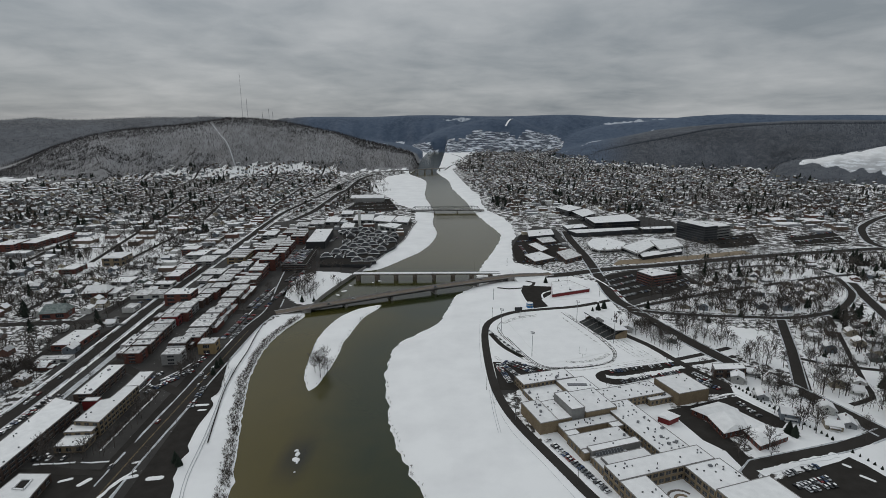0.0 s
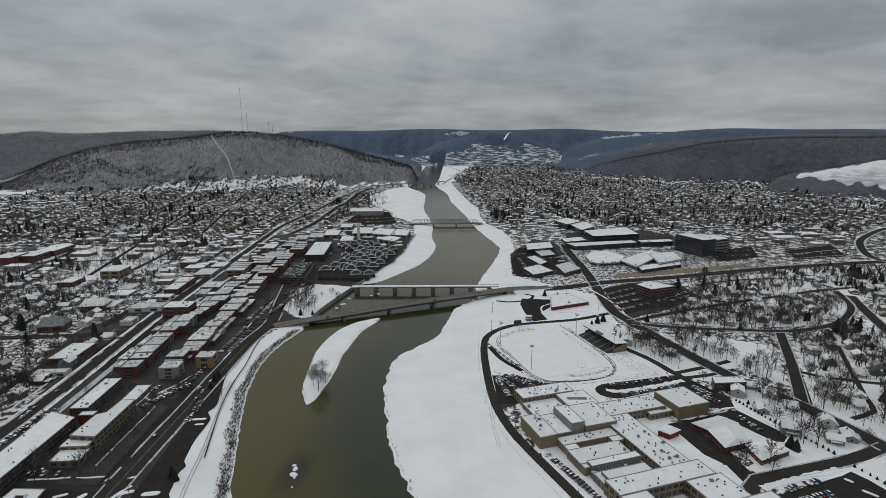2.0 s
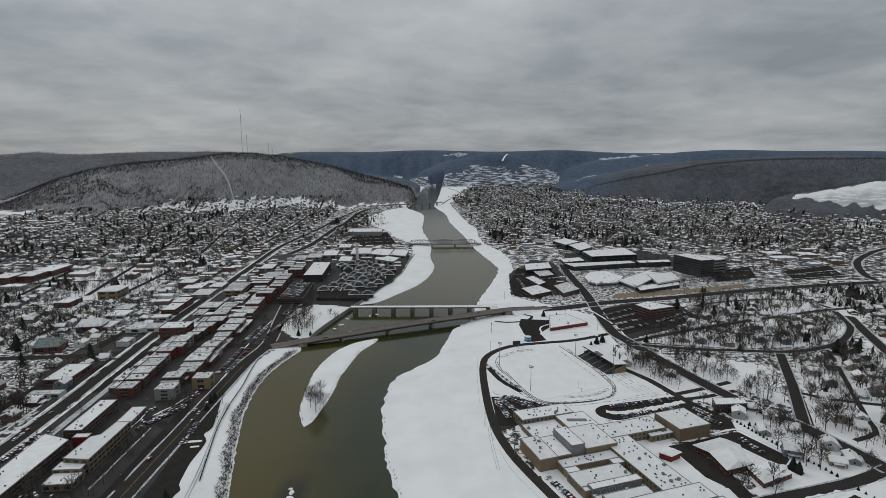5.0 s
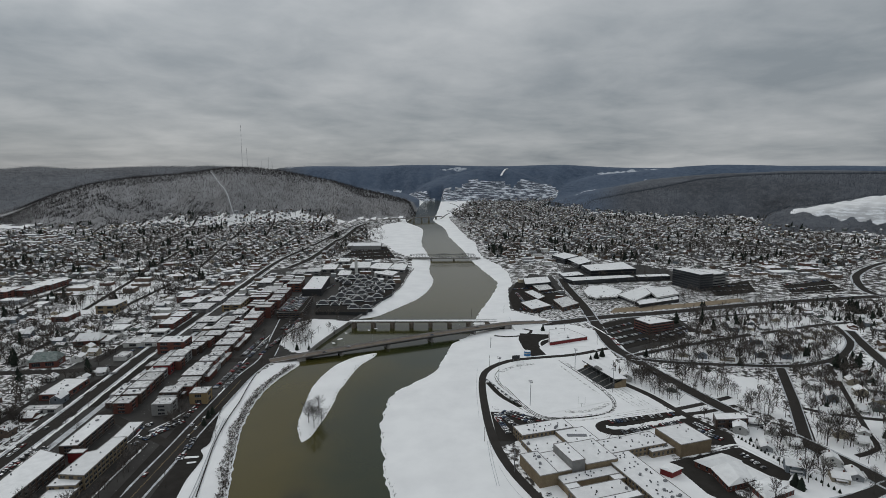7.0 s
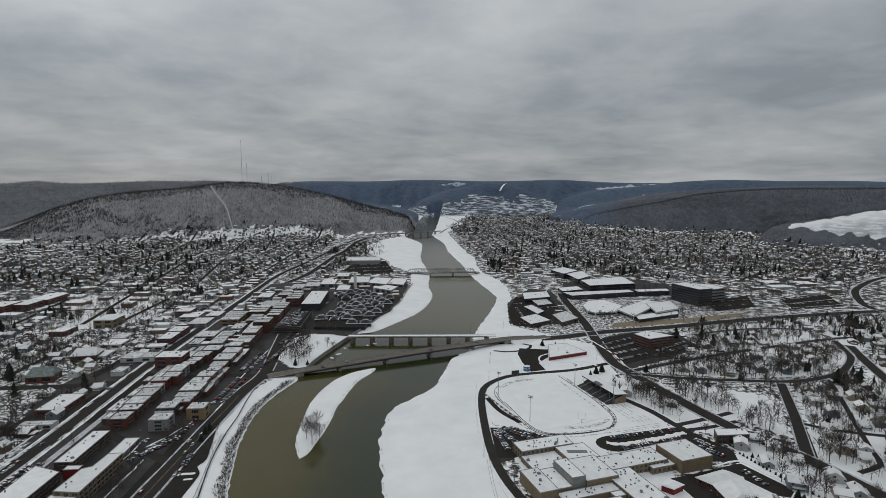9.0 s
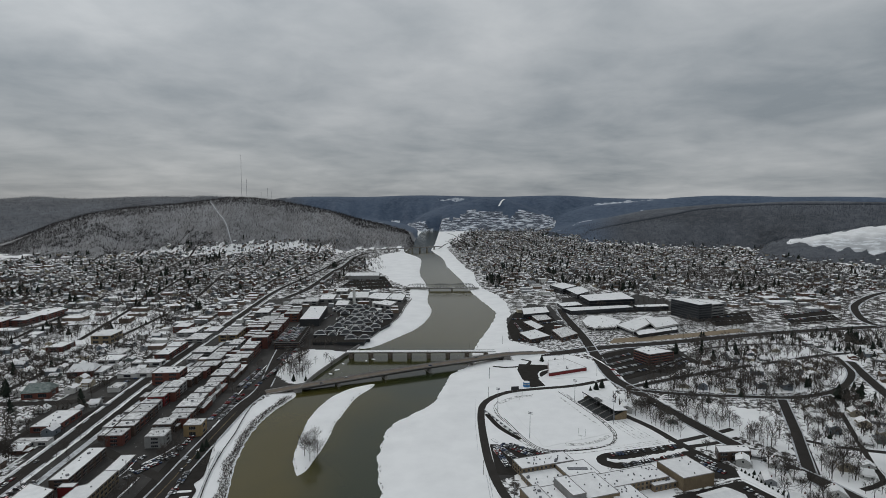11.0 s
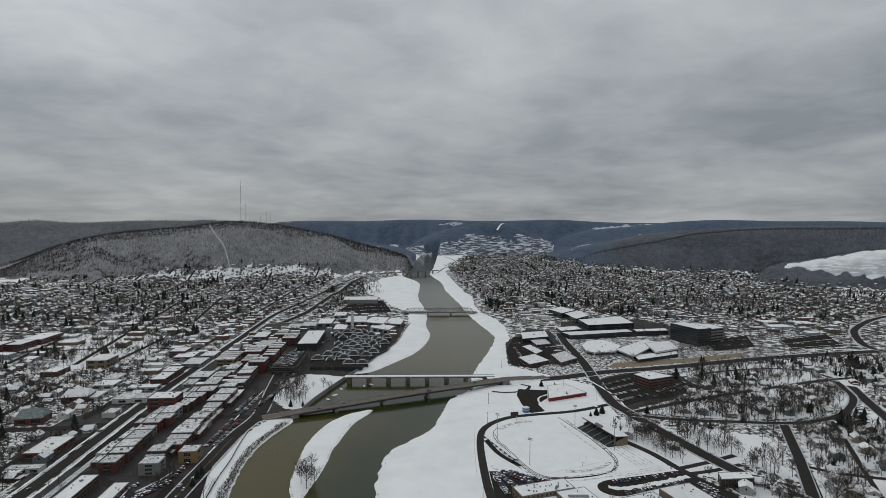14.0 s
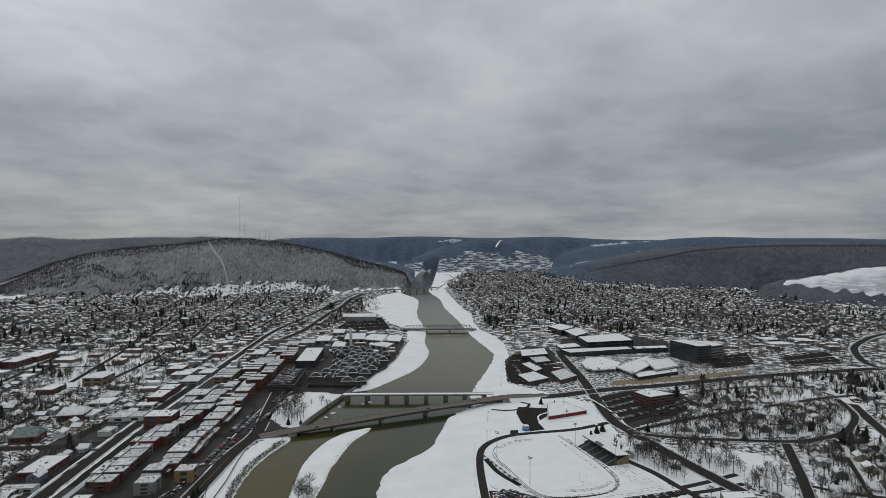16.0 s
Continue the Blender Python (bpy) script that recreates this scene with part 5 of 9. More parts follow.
def clear_of(x, y, pad=0.0):
    ok = np.ones(len(x), bool)
    for line, r in BUSY:
        ok &= distance(line, x, y) > r + pad
    for a in AREAS:
        ok &= ~inside(a, x, y)
    return ok & ~inside(RIVER, x, y)


def clear_spot(x, y):
    return bool(clear_of(np.array([x]), np.array([y]), -2)[0])

# ---- buildings with flat roofs ----
VENT = [Geo().box(-a, -b, 0, a, b, c).box(-a * .7, -b * .7, c, a * .7, b * .7, c + 0.15).mesh("roof_vent", m) for a, b, c, m in ((0.35, 0.35, 0.5, DARK_STEEL), (0.45, 0.4, 0.6, STEEL), (1.0, 0.8, 1.0, STEEL), (0.25, 0.25, 1.1, DARK_STEEL))]
WINDOWS = {}
brnd = random.Random(17)


def window_mesh(w, h, sill=None):
    sill = sill or CONCRETE
    key = (round(w, 1), round(h, 1), sill.name)
    if key not in WINDOWS:
        g = Geo().box(-w / 2, -0.05, -h / 2, w / 2, 0.05, h / 2)
        n = len(g.f)
        g.box(-w / 2 - 0.12, -0.12, -h / 2 - 0.18, w / 2 + 0.12, 0.05, -h / 2)
        for x in ([0.0] if w < 3 else [w * (k / 4 - 0.5) for k in (1, 2, 3)]):
            g.box(x - 0.05, -0.09, -h / 2, x + 0.05, -0.04, h / 2)
        m = g.mesh("window", [GLASS, sill])
        for i, p in enumerate(m.polygons):
            p.material_index = 0 if i < n else 1
        WINDOWS[key] = m
    return WINDOWS[key]


def offset(ring, d):
    """The ring moved inwards by d (ring runs counter-clockwise)."""
    n = len(ring)
    out = []
    for i in range(n):
        a, b, c = Vector(ring[i - 1]), Vector(ring[i]), Vector(ring[(i + 1) % n])
        u, v = (b - a).normalized(), (c - b).normalized()
        n1, n2 = Vector((-u.y, u.x)), Vector((-v.y, v.x))
        m = n1 + n2
        k = max(0.35, 1 + n1.dot(n2))
        out.append(tuple(b + m * (d / k)))
    return out


def squared(ring, turn):
    """The rectangle on the street grid that suits a rough four-sided plan."""
    c, q = math.cos(radians(turn)), math.sin(radians(turn))
    u, v = sorted(x * c + y * q for x, y in ring), sorted(-x * q + y * c for x, y in ring)
    u0, u1, v0, v1 = (u[0] + u[1]) / 2, (u[2] + u[3]) / 2, (v[0] + v[1]) / 2, (v[2] + v[3]) / 2
    return [(a * c - b * q, a * q + b * c) for a, b in ((u0, v0), (u1, v0), (u1, v1), (u0, v1))]


def block(name, label, category, ring, h, wall, storeys, units, group="", bay=3.2, ribbon=0, peak=0.0, roof=None, court=None, skylight=0):
    """A building on a many-sided plan: walls with a parapet and coping, a snow-laden roof, windows storey by storey, vents."""
    if len(ring) == 4 and ring[0][0] < -150:
        ring = squared(ring, 4.5 if category != "church" else 12.0)
        if name == "shop_block":
            ring = offset(ring, 0.8)
            roof = SHED_SNOW
    if not _ccw(ring):
        ring = ring[::-1]
    AREAS.append(np.array(offset(ring, -3.0)))
    cx = sum(p[0] for p in ring) / len(ring)
    cy = sum(p[1] for p in ring) / len(ring)
    e = thing(name, cx, cy, 0, 0, label, category, group)
    R = [(p[0] - cx, p[1] - cy) for p in ring]
    n = len(R)
    g = Geo()
    v = [(x, y, -0.5) for x, y in R] + [(x, y, h) for x, y in R]
    g.add(v, [(i, (i + 1) % n, n + (i + 1) % n, n + i) for i in range(n)])
    part("wall", g, wall, e)
    top = roof or ROOF_SNOW
    if peak:
        o = offset(R, -0.6)
        g = Geo()
        if n == 4:
            e1 = (Vector(o[1]) - Vector(o[0])).length
            e2 = (Vector(o[2]) - Vector(o[1])).length
            if e2 > e1:
                o = o[1:] + o[:1]
            m1, m2 = (Vector(o[3]) + Vector(o[0])) / 2, (Vector(o[1]) + Vector(o[2])) / 2
            r1, r2 = m1.lerp(m2, 0.12), m1.lerp(m2, 0.88)
            v = [(*q, h) for q in o] + [(*r1, h + peak), (*r2, h + peak)] + [(*q, h - 0.3) for q in o]
            g.add(v, [(0, 1, 5, 4), (1, 2, 5), (2, 3, 4, 5), (3, 0, 4), (6, 7, 1, 0), (7, 8, 2, 1), (8, 9, 3, 2), (9, 6, 0, 3), (9, 8, 7, 6)])
        part("roof", g, top, e, "snow-laden hipped roof")
    else:
        inn = offset(R, 0.22)
        out = offset(R, -0.12)
        v = [(*q, h - 0.15) for q in out] + [(*q, h + 0.35) for q in out] + [(*q, h + 0.35) for q in inn] + [(*q, h - 0.1) for q in inn]
        fs = []
        for i in range(n):
            j = (i + 1) % n
            fs += [(i, j, n + j, n + i), (n + i, n + j, 2 * n + j, 2 * n + i), (2 * n + i, 2 * n + j, 3 * n + j, 3 * n + i), (j, i, 3 * n + i, 3 * n + j)]
        part("parapet", Geo().add(v, fs), CONCRETE if wall is not DARK_WALL else DARK_STEEL, e, "pale coping round the roof")
        roof_geo = Geo().prism(offset(R, 0.2), h - 0.25, h + 0.12)
        if name == "shop_block":
            # each shop of the row has its own roof level behind a raised party wall
            o = offset(R, 0.25)
            if (Vector(o[1]) - Vector(o[0])).length > (Vector(o[2]) - Vector(o[1])).length:
                o = o[1:] + o[:1]
            p0, p1, p2, p3 = [Vector(q) for q in o]
            units_n = max(1, int((p2 - p1).length / 11.0))
            for k in range(units_n):
                a0, a1 = k / units_n, (k + 1) / units_n
                part("upper_roof", Geo().prism([tuple(p0.lerp(p3, a0)), tuple(p1.lerp(p2, a0)), tuple(p1.lerp(p2, a1)), tuple(p0.lerp(p3, a1))], h, h + brnd.uniform(0.2, 0.9)), top, e)
                if k:
                    d_ = 0.2 / (p2 - p1).length
                    part("party_wall", Geo().prism([tuple(p0.lerp(p3, a0 - d_)), tuple(p1.lerp(p2, a0 - d_)), tuple(p1.lerp(p2, a0 + d_)), tuple(p0.lerp(p3, a0 + d_))], h, h + 1.2), BRICK_BROWN, e)
        roof_ob = part("roof", roof_geo, top, e, "flat roof under trodden snow" if top is ROOF_SNOW else "dark roof deck")
    if court:
        c = [(p[0] - cx, p[1] - cy) for p in (court if _ccw(court) else court[::-1])]
        part("roof_light", Geo().prism(c, h + 0.13, h + 0.3), ASPHALT, e, "dark sunken roof well")
        for i in range(len(c)):
            a, b_ = Vector(c[i]), Vector(c[(i + 1) % len(c)])
            u = (b_ - a).normalized() * 0.2
            w_ = Vector((u.y, -u.x))
            part("kerb", Geo().prism([tuple(a - u), tuple(b_ + u), tuple(b_ + u - w_ * 3), tuple(a - u - w_ * 3)][::-1], h + 0.2, h + 0.9), ROOF_SNOW, e)
    if skylight:
        part("skylight", Geo().box(-7, -1.6, h + 0.12, 7, 1.6, h + 0.6), STEEL, e, "long grey skylight")
    # windows
    fh = h / storeys
    if bay and not ribbon and math.hypot(cx, cy) > 430:
        bay = max(bay, 7.0 if math.hypot(cx, cy) < 620 else 10.0)
    if bay:
        for i in range(n):
            a, b_ = Vector(R[i]), Vector(R[(i + 1) % n])
            L = (b_ - a).length
            u = (b_ - a) / max(L, 1e-6)
            ang = math.degrees(math.atan2(u.y, u.x))
            if u.x < -0.4 and not ribbon:
                continue
            if ribbon:
                if L < 6:
                    continue
                me_ = window_mesh(L - 2.0, fh * (0.62 if wall is DARK_WALL else 0.45), DARK_STEEL if wall is DARK_WALL else None)
                for s in range(storeys):
                    c = (a + b_) / 2
                    part_mesh("window", me_, e, m=pose(c.x + u.y * 0.03, c.y - u.x * 0.03, fh * (s + 0.55), 0, 0, ang))
                continue
            k = int((L - 1.5) / bay)
            if k < 1 or L < 4:
                continue
            wide = min(1.5, bay * 0.5) if bay < 3.9 else bay * 0.72
            me_ = window_mesh(wide, fh * 0.52)
            for s in range(storeys):
                for j in range(k):
                    q = a + u * (L * (j + 0.5) / k)
                    part_mesh("window", me_, e, m=pose(q.x + u.y * 0.03, q.y - u.x * 0.03, fh * (s + 0.52), 0, 0, ang))
    # vents and boxes on the roof
    xs, ys = [p[0] for p in R], [p[1] for p in R]
    inner = offset(R, 2.0)
    got = 0
    for _ in range(units * 6):
        if got >= units or peak:
            break
        x, y = brnd.uniform(min(xs), max(xs)), brnd.uniform(min(ys), max(ys))
        if inside(inner, [x], [y])[0] and not (court and inside([(p[0] - cx, p[1] - cy) for p in court], [x], [y])[0]):
            part_mesh("roof_vent", VENT[brnd.choice((0, 0, 0, 0, 1, 1, 3, 0, 1, 2))], roof_ob, m=pose(x, y, h + (0.1 if name != "shop_block" else 0.6), 0, 0, brnd.uniform(0, 90)))
            got += 1
    return e


def school_plan(u0, u1, v0, v1):
    """A rectangle on the school's own grid, its long axis turned 72 degrees clockwise from east."""
    c, q = math.cos(radians(-72)), math.sin(radians(-72))
    return [(125.1 + u * c - v * q, 336.1 + u * q + v * c) for u, v in ((u0, v0), (u1, v0), (u1, v1), (u0, v1))]


LOW_WING = "low tan-brick school wing under a flat snowy roof"
for u0, u1, v0, v1, h, wall, storeys, units, bay, light, lab in (
        (-55, -40, -57, -15.5, 6.5, BRICK_TAN, 2, 20, 3.2, 0, LOW_WING),
        (-39.7, -18.4, -31, -8, 6.0, BRICK_TAN, 1, 4, 0, 1, LOW_WING),
        (-39.7, -18.4, -58, -31.3, 3.4, BRICK_TAN, 1, 12, 3.2, 0, LOW_WING),
        (-18.1, -15.4, -60, -38, 3.9, CONCRETE, 1, 0, 0, 0, "low covered link between two school wings"),
        (-18.1, 9.6, -36.8, -13.3, 8.0, BRICK_TAN, 1, 7, 0, 0, "windowless tan-brick school auditorium under snow"),
        (-15.1, 8.2, -46.6, -37, 11.0, GREY_WALL, 1, 3, 0, 0, "tall grey stage tower of the school with a snowy roof"),
        (-15.1, 9.3, -58.2, -46.9, 6.2, BRICK_TAN, 1, 4, 0, 0, LOW_WING),
        (-15.1, 12.2, -71.2, -58.5, 8.0, BRICK_TAN, 1, 7, 0, 0, "windowless tan-brick school hall under snow"),
        (-18.1, -0.2, -13, 34, 6.0, BRICK_TAN, 2, 24, 3.2, 0, LOW_WING),
        (-16, 9.6, 37, 63, 9.0, BRICK_TAN, 1, 5, 0, 0, "tall tan-brick gymnasium with a wide snowy roof"),
        (-2.6, 4.2, 18, 36.7, 4.2, BRICK_TAN, 1, 2, 3.2, 0, LOW_WING),
        (0.1, 60.9, -18.8, 1.8, 6.0, BRICK_TAN, 2, 46, 3.2, 0, "long two-storey school wing with many roof vents"),
        (10.4, 19.3, -59, -19.1, 4.5, BRICK_TAN, 1, 10, 0, 0, LOW_WING),
        (19.6, 25.2, -59, -50.5, 4.5, BRICK_TAN, 1, 2, 0, 0, LOW_WING),
        (19.6, 25.2, -27, -19.1, 4.5, BRICK_TAN, 1, 2, 0, 0, LOW_WING),
        (25.5, 40.2, -60, -24, 5.0, BRICK_TAN, 1, 7, 3.2, 0, LOW_WING),
        (40.5, 46, -56, -22.6, 6.4, GREY_WALL, 1, 2, 0, 0, "raised grey-panelled roof storey of the school"),
        (40.5, 44.5, -60, -56.3, 5.0, BRICK_TAN, 1, 0, 3.2, 0, LOW_WING),
        (46.3, 49, -57, -33, 3.6, BRICK_TAN, 1, 0, 0, 0, LOW_WING),
        (49.3, 61, -57.5, -33, 4.6, BRICK_TAN, 1, 3, 3.2, 0, LOW_WING),
        (51.5, 61, -54, -25, 6.2, GREY_WALL, 1, 0, 0, 0, "raised grey-panelled roof storey of the school"),
        (61.3, 75, -58.5, 4, 8.2, BRICK_TAN, 2, 14, 4, 0, "two-storey tan-brick school wing round a courtyard"),
        (75.3, 112, -58.5, -42.3, 8.0, BRICK_TAN, 2, 8, 4, 0, "two-storey tan-brick school wing round a courtyard"),
        (75.3, 97, -16.8, 7, 8.0, BRICK_TAN, 2, 12, 4, 0, "two-storey tan-brick school wing round a courtyard"),
        (97.3, 124, -16.8, 18, 9.4, BRICK_TAN, 2, 3, 4, 0, "two-storey tan-brick school wing round a courtyard")):
    block("school_wing", lab, "building", school_plan(u0, u1, v0, v1), h, wall, storeys, units, group="school wings", bay=bay, skylight=light)
# walk and planting bed in the school courtyard, and the sloping glass strip over the canteen
c_, q_ = math.cos(radians(-72)), math.sin(radians(-72))
arc = [(math.cos(a), math.sin(a)) for a in np.linspace(-1.9, 1.5, 12)]
ribbon("courtyard_path", [(125.1 + u * c_ - v * q_, 336.1 + u * q_ + v * c_) for u, v in [(87 - 5.5 * a, -29 + 6.5 * b) for a, b in arc]], 1.3, DECK, "curved tan path in the school courtyard", z=0.2, category="path")
ribbon("planting_bed", [(125.1 + u * c_ - v * q_, 336.1 + u * q_ + v * c_) for u, v in [(88 - 2.8 * a, -29 + 3.4 * b) for a, b in arc]], 1.6, TAN_FIELD, "bare brown planting bed in the school courtyard", z=0.24, category="planting bed")
e = thing("glass_canopy", 125.1 + 46.3 * c_ + 54 * q_, 336.1 + 46.3 * q_ - 54 * c_, 3.8, -72, "sloping dark glass canopy along a school roof", "canopy")
part("frame", Geo().add([(0, 0, 2.2), (2.6, 0, 0), (2.6, 18, 0), (0, 18, 2.2), (0, 0, 0), (0, 18, 0)], [(0, 1, 2, 3), (0, 4, 1), (3, 2, 5), (0, 3, 5, 4), (4, 5, 2, 1)]), STEEL, e)
for k in range(9):
    y0 = 0.15 + 2 * k
    part("pane", Geo().add([(0.2, y0, 2.1), (2.45, y0, 0.2), (2.45, y0 + 1.7, 0.2), (0.2, y0 + 1.7, 2.1), (0.15, y0, 2.05), (2.4, y0, 0.15), (2.4, y0 + 1.7, 0.15), (0.15, y0 + 1.7, 2.05)], [(0, 1, 2, 3), (7, 6, 5, 4), (0, 4, 5, 1), (1, 5, 6, 2), (2, 6, 7, 3), (3, 7, 4, 0)]), GLASS, e)
block("shed", "small red metal shed with a snowy roof", "shed", [(141.2, 318.3), (149.5, 324), (155, 318.3), (146.7, 313.4)], 4.25, RED_PAINT, 1, 0, bay=0, peak=1.0)
block("church_hall", "low brick church hall with broad snowy roof slopes", "building", [(167.3, 326.7), (189.4, 335.8), (197.4, 326.7), (173.8, 318.1)], 4.36, BRICK_RED, 1, 3, group="church hall wings", peak=2.0)
block("church_hall", "low brick church hall with broad snowy roof slopes", "building", [(173.7, 317.9), (197.2, 326.5), (192.2, 304.3), (174.3, 297.9)], 4.5, BRICK_RED, 1, 3, group="church hall wings", peak=2.5)
block("church_hall", "low brick church hall with broad snowy roof slopes", "building", [(197.2, 324.8), (206.6, 307.4), (198.2, 303.5), (192.5, 307.4)], 3.81, BRICK_RED, 1, 2, group="church hall wings", peak=0.6)
block("church_hall", "low brick church hall with broad snowy roof slopes", "building", [(188.9, 301.4), (206.9, 307.9), (212.6, 295.7), (189.6, 285.5)], 3.92, BRICK_RED, 1, 3, group="church hall wings", peak=2.0)
block("apartment_block", "two-storey brick apartment block with a snowy flat roof", "building", [(211.9, 391.3), (236.5, 392.3), (234.1, 382.2), (208.7, 380.2)], 7.03, BRICK_BROWN, 2, 3, bay=3)
block("office_building", "four-storey brown office building with ribbon windows", "building", [(241.3, 643), (262.9, 659.3), (287.2, 635.1), (251.6, 620)], 13.14, BRICK_RED, 4, 6, ribbon=1)
block("office_tower", "dark glass headquarters tower with a snowy roof edge", "building", [(406.7, 917.5), (427, 859.1), (453.3, 869.2), (435.4, 928.9)], 28.25, DARK_WALL, 7, 3, ribbon=1)
block("parking_garage", "open concrete parking garage with snowy top deck", "building", [(444.9, 890.7), (499.7, 916.9), (494.9, 950.5), (457.1, 968.2)], 20.36, GREY_WALL, 4, 0, ribbon=1)
block("office_block", "dark low-rise office block with snow on its flat roof", "building", [(283.4, 1056), (382.1, 1097.9), (380, 1017), (285.1, 992.5)], 10.7, DARK_WALL, 2, 4, group="dark office blocks", ribbon=1)
block("office_block", "dark low-rise office block with snow on its flat roof", "building", [(251, 1184.8), (288.7, 1228.6), (309.4, 1176.4), (267.1, 1128.4)], 11.81, DARK_WALL, 3, 4, group="dark office blocks", ribbon=1)
block("office_block", "dark low-rise office block with snow on its flat roof", "building", [(274.2, 1148.2), (321.9, 1180.5), (318.7, 1110), (281.8, 1067.4)], 9.92, DARK_WALL, 2, 4, group="dark office blocks", ribbon=1)
block("office_block", "dark low-rise office block with snow on its flat roof", "building", [(226.3, 999.8), (268.4, 1017.8), (270, 982.4), (227.2, 965.6)], 5.03, DARK_WALL, 1, 4, group="dark office blocks", ribbon=1)
block("office_block", "dark low-rise office block with snow on its flat roof", "building", [(222.2, 943.8), (350.3, 971.2), (352.9, 949.2), (231.9, 912.9)], 7.14, DARK_WALL, 1, 4, group="dark office blocks", ribbon=1)
block("office_block", "dark low-rise office block with snow on its flat roof", "building", [(149.3, 938), (195.8, 954), (191.5, 902.4), (143.8, 883.2)], 7.25, DARK_WALL, 1, 4, group="dark office blocks", ribbon=1)
block("office_block", "dark low-rise office block with snow on its flat roof", "building", [(360.3, 970.1), (425.5, 981.4), (421.3, 958.9), (359.6, 948.1)], 7.36, DARK_WALL, 1, 4, group="dark office blocks", ribbon=1)
block("museum_hall", "white museum hall with rounded wings under snow", "building", [(231, 841.4), (249.7, 876.7), (278, 886), (294.7, 841.4), (271.2, 797), (236.2, 789.4), (227.3, 800.8)], 5.7, WHITE_WALL, 1, 4, group="museum halls", ribbon=1)
block("museum_hall", "white museum hall with rounded wings under snow", "building", [(274.6, 807.7), (347.6, 880.7), (364.9, 857.9), (284.9, 762.8)], 6.81, WHITE_WALL, 1, 4, group="museum halls", ribbon=1)
block("museum_hall", "white museum hall with rounded wings under snow", "building", [(335.3, 848.4), (382.2, 866.2), (372.9, 810.7), (326.2, 783.6)], 7.92, WHITE_WALL, 1, 4, group="museum halls", ribbon=1)
block("museum_hall", "white museum hall with rounded wings under snow", "building", [(291, 779.5), (369.3, 809.8), (361.1, 786.9), (288.4, 751.3)], 4.53, DARK_WALL, 1, 4, group="museum halls", ribbon=1)
block("commercial_block", "low brick commercial block with a snowy flat roof", "building", [(118.4, 762.2), (145.4, 783.9), (159.7, 745), (127.5, 722.1)], 5.24, BRICK_BROWN, 1, 5, group="riverside commercial blocks")
block("commercial_block", "low brick commercial block with a snowy flat roof", "building", [(168.4, 776.1), (193.8, 798.6), (201.8, 754.8), (172, 728)], 6.2, BRICK_BROWN, 1, 5, group="riverside commercial blocks", roof=SHED_SNOW)
block("commercial_block", "low brick commercial block with a snowy flat roof", "building", [(135.9, 837.9), (150.8, 850.6), (162.4, 805.6), (148.5, 786.5)], 4.61, BRICK_BROWN, 1, 5, group="riverside commercial blocks")
block("commercial_block", "low brick commercial block with a snowy flat roof", "building", [(157.4, 889.7), (185.1, 899.2), (187.2, 862.4), (161.6, 849.4)], 3.95, BRICK_BROWN, 1, 5, group="riverside commercial blocks", roof=SHED_SNOW)
block("store", "long low store with a red fascia and snowy roof", "store", [(132.6, 628.4), (155.1, 635.8), (171.5, 600.5), (123.5, 579)], 3.55, RED_PAINT, 1, 4, bay=0)
block("shop_block", "narrow brick shop block with a snowy flat roof", "building", [(-263.1, 408.3), (-260.7, 422.1), (-247.2, 420.9), (-247.5, 402.7)], 8.59, BRICK_RED, 3, 4, group="brick shop blocks")
block("shop_block", "narrow brick shop block with a snowy flat roof", "building", [(-264.3, 424.3), (-264.6, 435.3), (-249.6, 436.6), (-246.8, 423.1)], 8.7, BRICK_BROWN, 3, 4, group="brick shop blocks", roof=SHED_SNOW)
block("shop_block", "narrow brick shop block with a snowy flat roof", "building", [(-269.5, 456.1), (-268.1, 473.1), (-254, 474.6), (-251, 452)], 8.81, BRICK_BROWN, 3, 4, group="brick shop blocks")
block("shop_block", "narrow brick shop block with a snowy flat roof", "building", [(-270.1, 503.9), (-268.1, 517.4), (-250.5, 514), (-254.9, 499)], 8.92, BRICK_RED, 3, 4, group="brick shop blocks", roof=SHED_SNOW)
block("shop_block", "narrow brick shop block with a snowy flat roof", "building", [(-271.4, 517.1), (-271.2, 538.7), (-257.4, 538.7), (-255.1, 515.4)], 9.03, GREY_WALL, 3, 4, group="brick shop blocks", roof=SHED_SNOW)
block("shop_block", "narrow brick shop block with a snowy flat roof", "building", [(-267.4, 554.1), (-270.3, 580.7), (-257.9, 578.6), (-251, 550.2)], 8.37, BRICK_BROWN, 3, 4, group="brick shop blocks")
block("shop_block", "narrow brick shop block with a snowy flat roof", "building", [(-270.9, 571.9), (-268.8, 589), (-252.1, 584.7), (-252.8, 567.8)], 8.48, BRICK_RED, 3, 4, group="brick shop blocks", roof=SHED_SNOW)
block("shop_block", "narrow brick shop block with a snowy flat roof", "building", [(-268.2, 590.9), (-268.6, 609.1), (-249.2, 609.1), (-248.3, 586.5)], 8.59, BRICK_BROWN, 3, 4, group="brick shop blocks")
block("shop_block", "narrow brick shop block with a snowy flat roof", "building", [(-271.3, 615.8), (-275.6, 638.1), (-256.2, 633), (-253.5, 613.4)], 8.7, BRICK_BROWN, 3, 4, group="brick shop blocks", roof=SHED_SNOW)
block("shop_block", "narrow brick shop block with a snowy flat roof", "building", [(-273.7, 645.4), (-274.9, 672.6), (-255.1, 672.6), (-258.4, 648)], 8.81, BRICK_RED, 3, 4, group="brick shop blocks", roof=SHED_SNOW)
